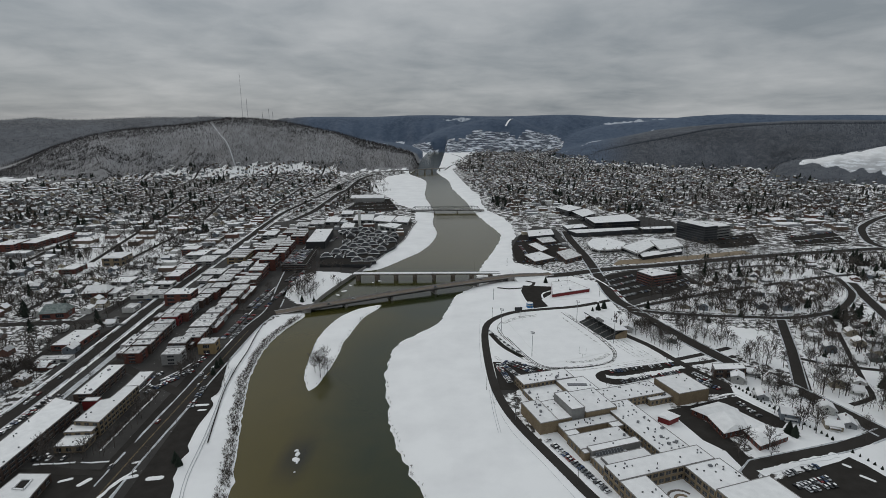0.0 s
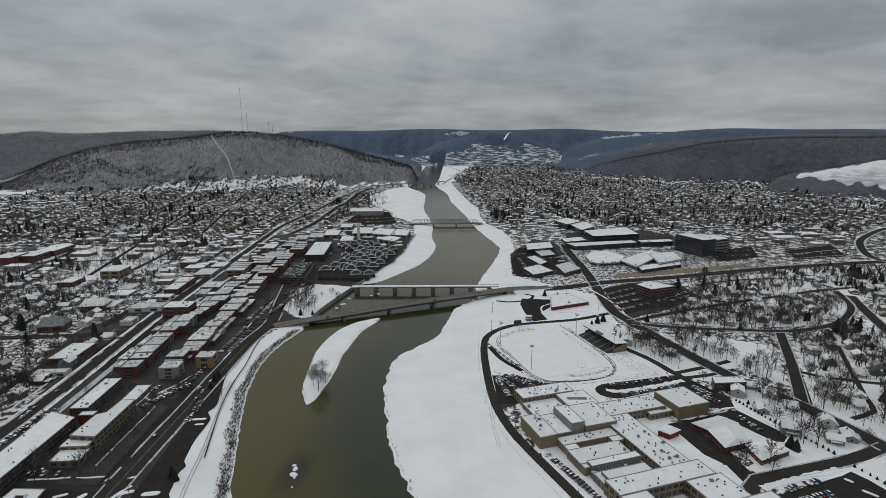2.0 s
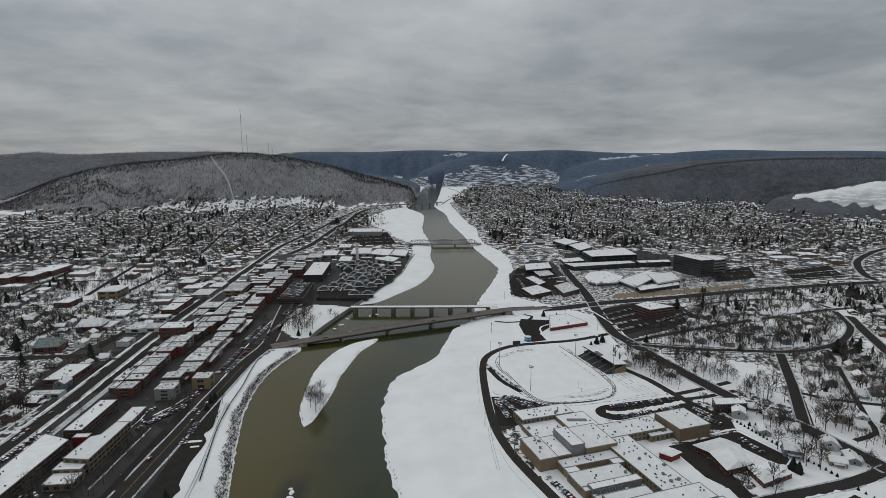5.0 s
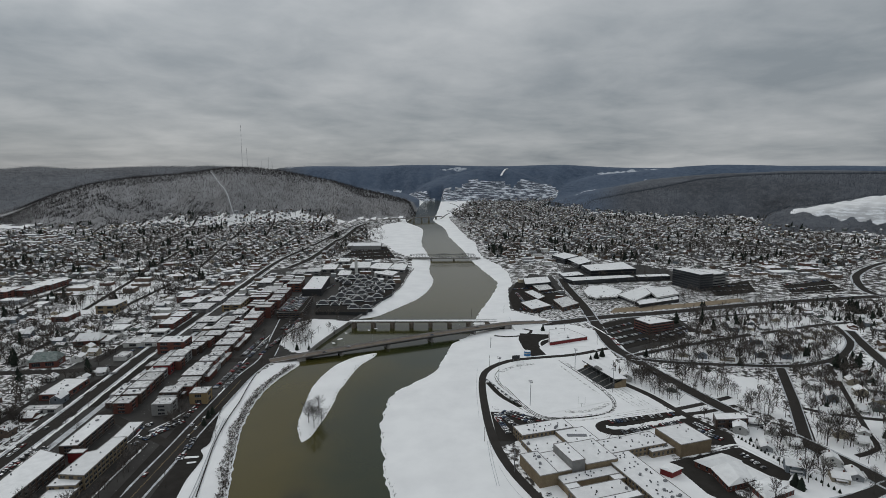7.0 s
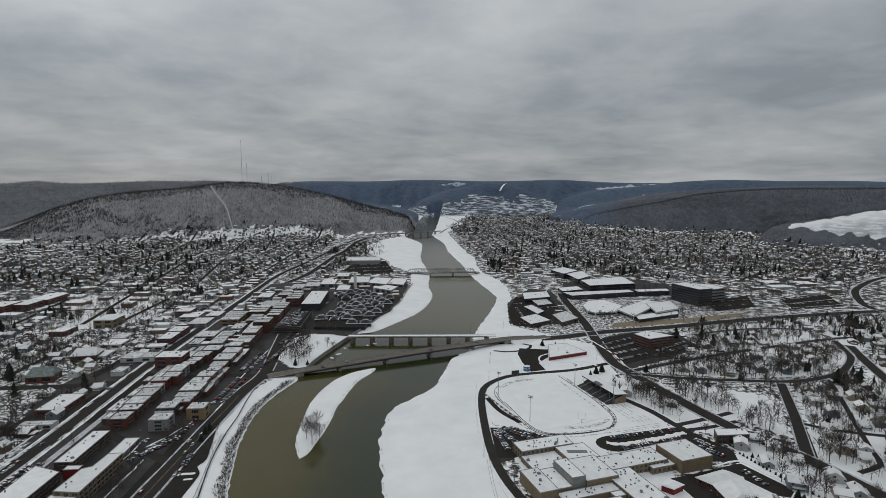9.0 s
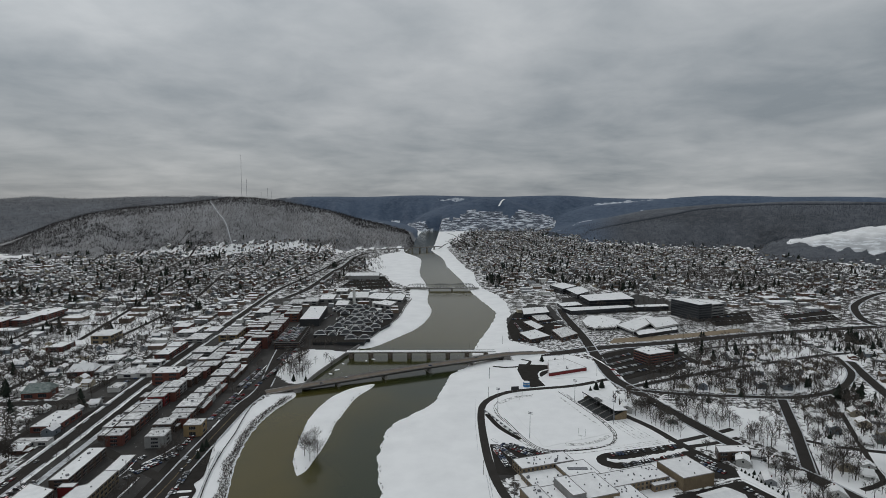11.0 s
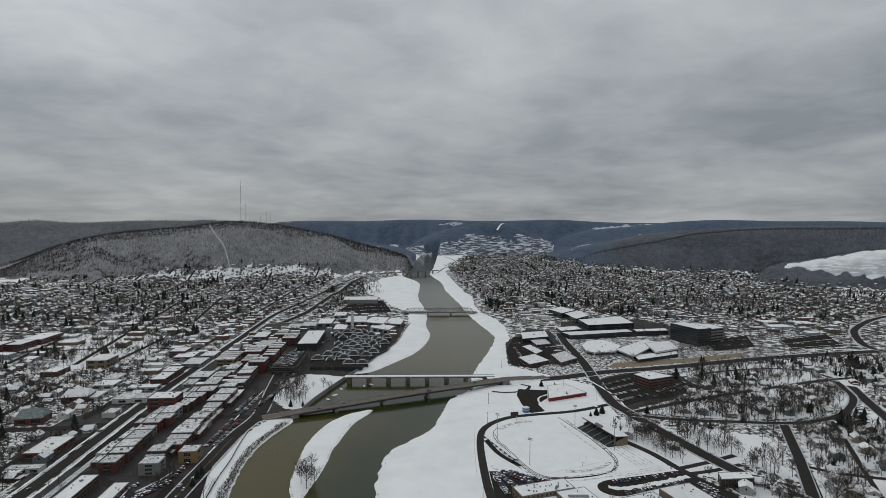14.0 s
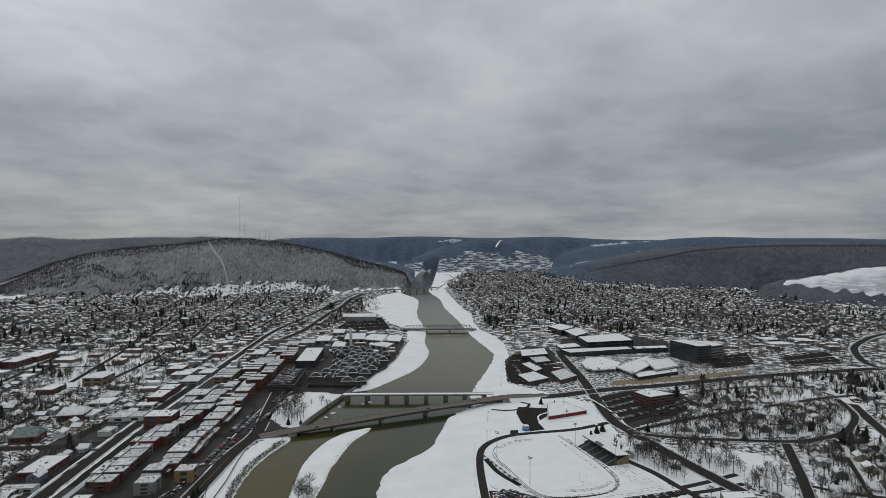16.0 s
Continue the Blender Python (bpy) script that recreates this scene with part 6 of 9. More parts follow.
block("shop_block", "narrow brick shop block with a snowy flat roof", "building", [(-229.8, 403.1), (-229.5, 419), (-213.6, 415.5), (-211.9, 402)], 8.92, GREY_WALL, 3, 4, group="brick shop blocks")
block("shop_block", "narrow brick shop block with a snowy flat roof", "building", [(-235, 427.1), (-236, 442.2), (-219.8, 438.3), (-217.9, 424.7)], 9.03, BRICK_BROWN, 3, 4, group="brick shop blocks", roof=SHED_SNOW)
block("shop_block", "narrow brick shop block with a snowy flat roof", "building", [(-230.7, 441.2), (-230, 455.8), (-211.8, 450.4), (-214.1, 438.6)], 8.37, BRICK_RED, 3, 4, group="brick shop blocks")
block("shop_block", "narrow brick shop block with a snowy flat roof", "building", [(-236.7, 468.2), (-236.7, 490.7), (-216.8, 487.5), (-215.5, 465.3)], 8.48, BRICK_BROWN, 3, 4, group="brick shop blocks", roof=SHED_SNOW)
block("shop_block", "narrow brick shop block with a snowy flat roof", "building", [(-238.6, 488.8), (-235, 503.2), (-219.2, 501.6), (-218.7, 484.2)], 8.59, BRICK_BROWN, 3, 4, group="brick shop blocks", roof=SHED_SNOW)
block("shop_block", "narrow brick shop block with a snowy flat roof", "building", [(-237.2, 504.5), (-236.4, 519.8), (-219.4, 516.3), (-219.6, 501.2)], 8.7, BRICK_RED, 3, 4, group="brick shop blocks")
block("shop_block", "narrow brick shop block with a snowy flat roof", "building", [(-236.7, 524.8), (-232.9, 535.6), (-220.2, 532), (-219.8, 516)], 8.81, GREY_WALL, 3, 4, group="brick shop blocks", roof=SHED_SNOW)
block("shop_block", "narrow brick shop block with a snowy flat roof", "building", [(-242.9, 560.3), (-242.9, 581.1), (-222.5, 572.6), (-220.5, 548.5)], 8.92, BRICK_BROWN, 3, 4, group="brick shop blocks")
block("shop_block", "narrow brick shop block with a snowy flat roof", "building", [(-243.6, 582.9), (-241.9, 600.7), (-223.2, 596.1), (-221.8, 572.3)], 9.03, BRICK_RED, 3, 4, group="brick shop blocks", roof=SHED_SNOW)
block("shop_block", "narrow brick shop block with a snowy flat roof", "building", [(-245.7, 605.2), (-249.7, 634.1), (-233.6, 641.8), (-229.2, 607.5)], 8.37, BRICK_BROWN, 3, 4, group="brick shop blocks", roof=SHED_SNOW)
block("shop_block", "narrow brick shop block with a snowy flat roof", "building", [(-245.2, 623.8), (-247.5, 657.2), (-227, 651.9), (-224.2, 616.6)], 8.48, BRICK_BROWN, 3, 4, group="brick shop blocks")
block("shop_block", "narrow brick shop block with a snowy flat roof", "building", [(-266.1, 437.8), (-271.2, 458.9), (-252.6, 454.8), (-251, 439.1)], 7.67, BRICK_RED, 2, 2, group="brick shop blocks", roof=SHED_SNOW)
block("shop_block", "narrow brick shop block with a snowy flat roof", "building", [(-271.1, 478.5), (-279.3, 498.5), (-258.1, 493.7), (-256.9, 479.9)], 6.76, GREY_WALL, 2, 2, group="brick shop blocks")
block("shop_block", "narrow brick shop block with a snowy flat roof", "building", [(-272.9, 542.1), (-268.1, 555.5), (-251.7, 551.6), (-259, 542.1)], 7.89, BRICK_BROWN, 2, 2, group="brick shop blocks", roof=SHED_SNOW)
block("shop_block", "narrow brick shop block with a snowy flat roof", "building", [(-271, 614.5), (-273.9, 621.6), (-255.9, 619.2), (-251.4, 614.5)], 6.98, BRICK_RED, 2, 2, group="brick shop blocks", roof=SHED_SNOW)
block("shop_block", "narrow brick shop block with a snowy flat roof", "building", [(-276.5, 640.1), (-274.7, 647.9), (-259.4, 650.6), (-257, 635)], 8.11, BRICK_BROWN, 2, 2, group="brick shop blocks")
block("rear_wing", "low brick rear wing behind a shop block", "building", [(-274.7, 415), (-272.6, 430.1), (-267.6, 432.6), (-270.1, 418.4)], 4.1, BRICK_BROWN, 1, 2, group="rear wings", bay=0, roof=SHED_SNOW)
block("rear_wing", "low brick rear wing behind a shop block", "building", [(-276, 431.1), (-276.8, 443.5), (-271.7, 446.1), (-271.3, 434.8)], 4.21, BRICK_RED, 1, 2, group="rear wings", bay=0)
block("rear_wing", "low brick rear wing behind a shop block", "building", [(-281.7, 463.2), (-280.7, 481.8), (-275.3, 484.8), (-276.7, 467.4)], 4.32, GREY_WALL, 1, 2, group="rear wings", bay=0, roof=SHED_SNOW)
block("rear_wing", "low brick rear wing behind a shop block", "building", [(-288.8, 500), (-285.7, 514.7), (-279.9, 518.1), (-283.4, 504.8)], 4.43, BRICK_BROWN, 1, 2, group="rear wings", bay=0, roof=SHED_SNOW)
block("rear_wing", "low brick rear wing behind a shop block", "building", [(-282.7, 511.1), (-281.1, 526.4), (-275.2, 530), (-277.2, 516.1)], 4.54, BRICK_RED, 1, 2, group="rear wings", bay=0)
block("rear_wing", "low brick rear wing behind a shop block", "building", [(-284.2, 524.4), (-284.5, 547.9), (-278.3, 551.7), (-278.6, 529.6)], 4.65, BRICK_BROWN, 1, 2, group="rear wings", bay=0, roof=SHED_SNOW)
block("rear_wing", "low brick rear wing behind a shop block", "building", [(-279.3, 559.1), (-282.9, 587.9), (-276.4, 592.2), (-273.3, 565.1)], 4.76, BRICK_BROWN, 1, 2, group="rear wings", bay=0)
block("rear_wing", "low brick rear wing behind a shop block", "building", [(-284.3, 579.4), (-282.6, 598.8), (-275.9, 603.2), (-278.1, 585.7)], 4.1, BRICK_RED, 1, 2, group="rear wings", bay=0, roof=SHED_SNOW)
block("rear_wing", "low brick rear wing behind a shop block", "building", [(-281.8, 598.4), (-282.6, 619), (-275.8, 623.8), (-275.4, 605.1)], 4.21, GREY_WALL, 1, 2, group="rear wings", bay=0, roof=SHED_SNOW)
block("shop_block", "narrow brick shop block with a snowy flat roof", "building", [(-232.4, 424.2), (-238, 432.7), (-220.8, 430.3), (-216.3, 420.7)], 6.65, BRICK_BROWN, 2, 2, group="brick shop blocks")
block("shop_block", "narrow brick shop block with a snowy flat roof", "building", [(-237.7, 445.2), (-231.4, 442.6), (-214.8, 440.1), (-221.4, 441.4)], 7.78, BRICK_RED, 2, 2, group="brick shop blocks", roof=SHED_SNOW)
block("shop_block", "narrow brick shop block with a snowy flat roof", "building", [(-231.9, 459.6), (-238.8, 472.3), (-217.4, 469.4), (-213.5, 454.1)], 6.87, BRICK_BROWN, 2, 2, group="brick shop blocks")
block("shop_block", "narrow brick shop block with a snowy flat roof", "building", [(-237.3, 521.8), (-237.7, 527.1), (-220.8, 518.3), (-220.2, 518.3)], 8.0, BRICK_BROWN, 2, 2, group="brick shop blocks", roof=SHED_SNOW)
block("shop_block", "narrow brick shop block with a snowy flat roof", "building", [(-235.1, 540.7), (-245.3, 566), (-222.7, 554.1), (-222.3, 537)], 7.09, BRICK_RED, 2, 2, group="brick shop blocks", roof=SHED_SNOW)
block("shop_block", "narrow brick shop block with a snowy flat roof", "building", [(-250.2, 664.7), (-252.7, 675.7), (-231.3, 664.7), (-229.6, 659.2)], 6.43, GREY_WALL, 2, 2, group="brick shop blocks")
block("shop_block", "narrow brick shop block with a snowy flat roof", "building", [(-254.8, 703.8), (-258.7, 729.1), (-232.5, 716.2), (-236, 697.7)], 7.56, BRICK_BROWN, 2, 2, group="brick shop blocks", roof=SHED_SNOW)
block("shop_block", "narrow brick shop block with a snowy flat roof", "building", [(-259.2, 759.9), (-253.7, 774.2), (-234.6, 763.4), (-237.3, 752.9)], 6.65, BRICK_RED, 2, 2, group="brick shop blocks")
block("shop_block", "narrow brick shop block with a snowy flat roof", "building", [(-261.6, 862.6), (-260.8, 900), (-234.4, 876.3), (-239.5, 849.4)], 6.76, BRICK_BROWN, 2, 2, group="brick shop blocks", roof=SHED_SNOW)
block("rear_wing", "low brick rear wing behind a shop block", "building", [(-222.8, 435.2), (-224.8, 449.2), (-218.6, 446.6), (-216.8, 432.8)], 4.54, BRICK_BROWN, 1, 2, group="rear wings", bay=0, roof=SHED_SNOW)
block("rear_wing", "low brick rear wing behind a shop block", "building", [(-219.6, 475.1), (-220.8, 497.8), (-214, 494.7), (-213, 472.2)], 4.65, BRICK_RED, 1, 2, group="rear wings", bay=0)
block("rear_wing", "low brick rear wing behind a shop block", "building", [(-222.7, 494.4), (-223.2, 512.1), (-216.2, 508.8), (-216, 491.3)], 4.76, GREY_WALL, 1, 2, group="rear wings", bay=0, roof=SHED_SNOW)
block("rear_wing", "low brick rear wing behind a shop block", "building", [(-224.6, 514), (-224.4, 529.4), (-217.1, 525.9), (-217.6, 510.6)], 4.1, BRICK_BROWN, 1, 2, group="rear wings", bay=0)
block("rear_wing", "low brick rear wing behind a shop block", "building", [(-224.8, 529.1), (-225.2, 545.5), (-217.8, 541.8), (-217.6, 525.6)], 4.21, BRICK_RED, 1, 2, group="rear wings", bay=0, roof=SHED_SNOW)
block("rear_wing", "low brick rear wing behind a shop block", "building", [(-225.5, 562.4), (-227.5, 587.2), (-219.6, 582.9), (-217.8, 558.5)], 4.32, BRICK_BROWN, 1, 2, group="rear wings", bay=0, roof=SHED_SNOW)
block("rear_wing", "low brick rear wing behind a shop block", "building", [(-226.7, 586.8), (-228.2, 611.3), (-219.9, 606.7), (-218.8, 582.5)], 4.43, BRICK_BROWN, 1, 2, group="rear wings", bay=0)
block("rear_wing", "low brick rear wing behind a shop block", "building", [(-233.3, 620.3), (-237.8, 655.3), (-228.9, 650.1), (-224.9, 615.6)], 4.54, BRICK_RED, 1, 2, group="rear wings", bay=0, roof=SHED_SNOW)
block("shop_block", "bright red painted shop block", "building", [(-275.3, 491.2), (-271.8, 504.1), (-258.6, 497.6), (-254.4, 486.5)], 9.43, RED_PAINT, 2, 2, group="brick shop blocks")
block("shop_block", "tan brick shop block with a snowy roof", "building", [(-209.7, 424.7), (-209, 439.7), (-193.6, 437.1), (-193.3, 422.3)], 9.54, YELLOW, 2, 3, group="brick shop blocks", roof=SHED_SNOW)
block("shop_block", "tall red-brick downtown block with a snowy roof", "building", [(-245.1, 655.5), (-248.7, 686.9), (-230.3, 681), (-224.4, 644.7)], 11.94, BRICK_RED, 3, 4, group="brick shop blocks", roof=SHED_SNOW)
block("shop_block", "tall red-brick downtown block with a snowy roof", "building", [(-248, 698.9), (-247.2, 724.8), (-226.3, 718.2), (-222.9, 686.6)], 15.11, BRICK_RED, 3, 4, group="brick shop blocks")
block("shop_block", "tall red-brick downtown block with a snowy roof", "building", [(-246.1, 750.9), (-247.7, 791.9), (-226.9, 772.7), (-227.6, 740.5)], 12.16, BRICK_RED, 3, 4, group="brick shop blocks", roof=SHED_SNOW)
block("shop_block", "tall red-brick downtown block with a snowy roof", "building", [(-251.3, 795.3), (-253.8, 836.7), (-232.3, 823.9), (-229.9, 783.6)], 12.27, BRICK_RED, 3, 4, group="brick shop blocks")
block("shop_block", "tall red-brick downtown block with a snowy roof", "building", [(-251.3, 867.3), (-252.4, 906.4), (-227.3, 891.4), (-225.9, 844.5)], 13.4, BRICK_RED, 3, 4, group="brick shop blocks", roof=SHED_SNOW)
block("shop_block", "tall red-brick downtown block with a snowy roof", "building", [(-275.5, 901.3), (-279, 948.2), (-255.8, 937.3), (-254.7, 896.3)], 10.45, BRICK_RED, 3, 4, group="brick shop blocks", roof=SHED_SNOW)
block("shop_block", "tall red-brick downtown block with a snowy roof", "building", [(-282.6, 776), (-282.5, 819.2), (-257.8, 811), (-253.3, 768.6)], 10.56, BRICK_RED, 3, 4, group="brick shop blocks")
block("shop_block", "tall red-brick downtown block with a snowy roof", "building", [(-266.7, 722.9), (-269, 760.5), (-251.4, 756.9), (-247.5, 719.7)], 9.9, BRICK_RED, 3, 4, group="brick shop blocks", roof=SHED_SNOW)
block("shop_block", "tall red-brick downtown block with a snowy roof", "building", [(-217.1, 701.3), (-216.9, 733.2), (-208.7, 726.6), (-206.9, 692.2)], 8.99, BRICK_RED, 3, 4, group="brick shop blocks")
block("shop_block", "pale stone downtown block with tall windows", "building", [(-300.4, 732.7), (-311.4, 778.5), (-287.9, 786), (-271, 726.2)], 9.1, YELLOW, 2, 4, group="pale downtown blocks", roof=SHED_SNOW)
block("commercial_block", "pale low commercial block under snow", "building", [(-278.5, 820.4), (-281.8, 859.2), (-256.8, 859.2), (-251.8, 808.2)], 9.38, GREY_WALL, 2, 4, group="pale downtown blocks", roof=SHED_SNOW)
block("commercial_block", "pale low commercial block under snow", "building", [(-309.1, 899.8), (-310.7, 935.2), (-289.6, 935.2), (-284.3, 885.3)], 7.79, GREY_WALL, 2, 4, group="pale downtown blocks")
block("commercial_block", "pale low commercial block under snow", "building", [(-306.7, 660.4), (-310.1, 685.4), (-287.7, 685.4), (-279.3, 655.1)], 5.35, GREY_WALL, 2, 4, group="pale downtown blocks", roof=SHED_SNOW)
block("commercial_block", "pale low commercial block under snow", "building", [(-280.5, 660), (-281.5, 685), (-262.2, 679.3), (-260.4, 654.7)], 5.46, GREY_WALL, 2, 4, group="pale downtown blocks")
block("commercial_block", "pale low commercial block under snow", "building", [(-301.4, 631.9), (-304.4, 654.8), (-294.3, 654.8), (-285.7, 629.5)], 3.95, GREY_WALL, 2, 4, group="pale downtown blocks", roof=SHED_SNOW)
block("commercial_block", "pale low commercial block under snow", "building", [(-345.9, 723.3), (-347, 756.6), (-322.3, 756.6), (-318.8, 716.9)], 5.76, GREY_WALL, 2, 4, group="pale downtown blocks", roof=SHED_SNOW)
block("commercial_block", "pale low commercial block under snow", "building", [(-342, 770.3), (-341.6, 800.1), (-322.7, 796.2), (-320, 763.1)], 5.87, GREY_WALL, 2, 4, group="pale downtown blocks")
block("commercial_block", "pale low commercial block under snow", "building", [(-275.9, 694.5), (-276.9, 722.3), (-262.1, 715.9), (-258.7, 688.6)], 6.83, GREY_WALL, 2, 4, group="pale downtown blocks", roof=SHED_SNOW)
block("commercial_block", "pale low commercial block under snow", "building", [(-373.4, 762.2), (-378.4, 795.3), (-351.9, 787.7), (-344.8, 751.8)], 6.09, GREY_WALL, 2, 4, group="pale downtown blocks")
block("commercial_block", "pale low commercial block under snow", "building", [(-278.5, 983.1), (-278.4, 1031.4), (-253.3, 1018.9), (-253.5, 971.7)], 7.05, GREY_WALL, 2, 4, group="pale downtown blocks", roof=SHED_SNOW)
block("commercial_block", "pale low commercial block under snow", "building", [(-257.8, 1006.1), (-256.2, 1050), (-227.9, 1043.5), (-228.2, 994.2)], 7.16, GREY_WALL, 2, 4, group="pale downtown blocks", roof=SHED_SNOW)
block("supermarket", "low red-brick store with a broad snowy roof", "store", [(-339.2, 432.4), (-339.3, 469.3), (-320.1, 466.5), (-315.9, 431.2)], 5.22, BRICK_RED, 1, 8)
block("brick_block", "dark red-brick block with a snowy flat roof", "building", [(-342.3, 642.4), (-349.5, 677.6), (-332.1, 672), (-325.1, 637.3)], 7.46, BRICK_RED, 3, 3, group="brick blocks west of the avenue")
block("brick_block", "dark red-brick block with a snowy flat roof", "building", [(-346.9, 676.9), (-350.6, 700.5), (-331.8, 694.4), (-327.4, 668.4)], 8.42, BRICK_RED, 3, 3, group="brick blocks west of the avenue")
block("brick_block", "dark red-brick block with a snowy flat roof", "building", [(-390.3, 784.8), (-392.6, 808.2), (-372.5, 804.2), (-364.9, 773.6)], 9.38, BRICK_RED, 3, 3, group="brick blocks west of the avenue")
block("brick_block", "dark red-brick block with a snowy flat roof", "building", [(-681.9, 804.1), (-701.4, 841.8), (-676, 841.8), (-647.5, 800.1)], 11.19, BRICK_RED, 3, 3, group="brick blocks west of the avenue")
block("brick_block", "dark red-brick block with a snowy flat roof", "building", [(-667.3, 827.7), (-677.1, 867.3), (-646.7, 853.7), (-633.1, 815.3)], 9.6, BRICK_RED, 3, 3, group="brick blocks west of the avenue")
block("brick_block", "dark red-brick block with a snowy flat roof", "building", [(-662.9, 870.8), (-683.7, 929.7), (-651.2, 914.3), (-629, 857.2)], 8.86, BRICK_RED, 3, 3, group="brick blocks west of the avenue")
block("brick_block", "dark red-brick block with a snowy flat roof", "building", [(-497.6, 678.3), (-507.1, 707.9), (-488.5, 701.8), (-476.7, 672.7)], 6.5, BRICK_RED, 3, 3, group="brick blocks west of the avenue")
block("city_hall", "ornate red-brick city hall with dormers", "building", [(-298.8, 554.2), (-303.1, 572.8), (-279.7, 572.8), (-266.1, 548.3)], 12.81, BRICK_RED, 3, 5, bay=4)
block("courthouse", "tan stone courthouse with a columned front", "building", [(-464, 718.1), (-477.7, 748.4), (-458.2, 748.4), (-432.4, 714.8)], 11.92, BRICK_TAN, 2, 0, peak=2)
block("commercial_block", "pale low commercial block under snow", "building", [(-401.3, 628.4), (-411.2, 651), (-386.2, 648.4), (-376.5, 621.2)], 4.28, WHITE_WALL, 1, 3, group="low blocks west of the avenue")
block("commercial_block", "pale low commercial block under snow", "building", [(-408.9, 653.2), (-413.9, 683.3), (-393.6, 674.8), (-391, 650.6)], 4.39, WHITE_WALL, 1, 3, group="low blocks west of the avenue", roof=SHED_SNOW)
block("commercial_block", "pale low commercial block under snow", "building", [(-358.4, 615.7), (-360.7, 630.1), (-327.5, 630.1), (-323.9, 615.7)], 4.5, WHITE_WALL, 1, 3, group="low blocks west of the avenue")
block("commercial_block", "pale low commercial block under snow", "building", [(-349.5, 573.7), (-351.6, 597.1), (-330.2, 592.7), (-328.7, 571.6)], 4.61, WHITE_WALL, 1, 3, group="low blocks west of the avenue", roof=SHED_SNOW)
block("commercial_block", "pale low commercial block under snow", "building", [(-331.9, 575.1), (-331.5, 596.5), (-318.6, 594.3), (-312.8, 575.1)], 4.8, WHITE_WALL, 1, 3, group="low blocks west of the avenue", roof=SHED_SNOW)
block("commercial_block", "pale low commercial block under snow", "building", [(-399.1, 583.7), (-399.2, 610.2), (-372.4, 601.1), (-371.5, 575.4)], 4.06, WHITE_WALL, 1, 3, group="low blocks west of the avenue")
block("commercial_block", "pale low commercial block under snow", "building", [(-357.7, 400.6), (-357.4, 407), (-346.3, 407), (-341.7, 396.4)], 4.17, WHITE_WALL, 1, 3, group="low blocks west of the avenue", roof=SHED_SNOW)
block("commercial_block", "pale low commercial block under snow", "building", [(-331.7, 402.2), (-330.3, 409.7), (-317.9, 408.6), (-316.6, 399)], 3.43, WHITE_WALL, 1, 3, group="low blocks west of the avenue")
block("commercial_block", "pale low commercial block under snow", "building", [(-338.9, 410.6), (-326.2, 415.1), (-308.3, 415.1), (-304.9, 401.9)], 3.54, WHITE_WALL, 1, 3, group="low blocks west of the avenue", roof=SHED_SNOW)
block("commercial_block", "pale low commercial block under snow", "building", [(-332.5, 530.1), (-335.8, 548.4), (-324.2, 542.8), (-321, 526.5)], 4.5, WHITE_WALL, 1, 3, group="low blocks west of the avenue", roof=SHED_SNOW)
block("commercial_block", "pale low commercial block under snow", "building", [(-280.3, 435.8), (-282.6, 461.8), (-275.9, 459.1), (-272.5, 433.4)], 3.76, WHITE_WALL, 1, 3, group="low blocks west of the avenue")
block("church", "red-brick church with steep snowy roofs", "church", [(-403.6, 511.8), (-408.1, 530.9), (-382.1, 523.8), (-378, 505.1)], 6.7, BRICK_RED, 1, 0, peak=7, bay=6, roof=GREEN_ROOF)
block("church", "long red-brick church hall with a tall gable", "church", [(-406.7, 579.3), (-408.4, 598.9), (-385.2, 594.4), (-374.8, 570.9)], 6.81, BRICK_RED, 1, 0, peak=6, bay=6)
block("long_block", "long brick office block with a snowy flat roof", "building", [(-258.8, 339.5), (-259.5, 388.2), (-247.5, 388.2), (-246.6, 341.9)], 7.52, BRICK_BROWN, 3, 8, group="long office blocks", bay=5)
block("long_block", "long brick office block with a snowy flat roof", "building", [(-258.4, 252.1), (-265.1, 334.7), (-244.1, 327), (-241.5, 278.7), (-240, 241.1)], 8.39, BRICK_BROWN, 3, 9, group="long office blocks", bay=5)
block("long_block", "long tan office block with deep window bays", "building", [(-231.3, 303), (-231.3, 329.2), (-226.3, 332.3), (-226.2, 349.3), (-217, 350.2), (-214.8, 301.7)], 9.26, BRICK_TAN, 3, 4, group="long office blocks", bay=4)
block("long_block", "long brick office block with a snowy flat roof", "building", [(-232.8, 296.2), (-233.5, 304.6), (-217.4, 304.6), (-215.6, 295)], 6.33, BRICK_TAN, 2, 2, group="long office blocks", bay=4)
block("long_block", "long brick office block with a snowy flat roof", "building", [(-230.5, 284.6), (-232.7, 296.6), (-215.9, 296.6), (-212.9, 282.9)], 4.16, BRICK_TAN, 1, 1, group="long office blocks", bay=4)
block("long_block", "low white-roofed shed beside the office blocks", "building", [(-234.6, 361.1), (-235.9, 386.2), (-225.8, 386.2), (-223.4, 361.1)], 2.74, GREY_WALL, 1, 1, group="long office blocks", bay=5)
block("link_building", "small red glazed link between two long blocks", "building", [(-247.1, 335.2), (-245.2, 338.4), (-236.9, 337.6), (-235.1, 329.9)], 6.81, RED_PAINT, 2, 0, bay=0)
block("bank_building", "low brick block with a sunken dark roof light", "building", [(-231.7, 237.2), (-231.3, 257.7), (-213.9, 257.2), (-211.6, 242), (-207.8, 225), (-227.1, 225)], 4.72, BRICK_BROWN, 1, 0, court=[(-225, 244.2), (-225.7, 252), (-219.6, 252), (-218.2, 243.7)], bay=5)
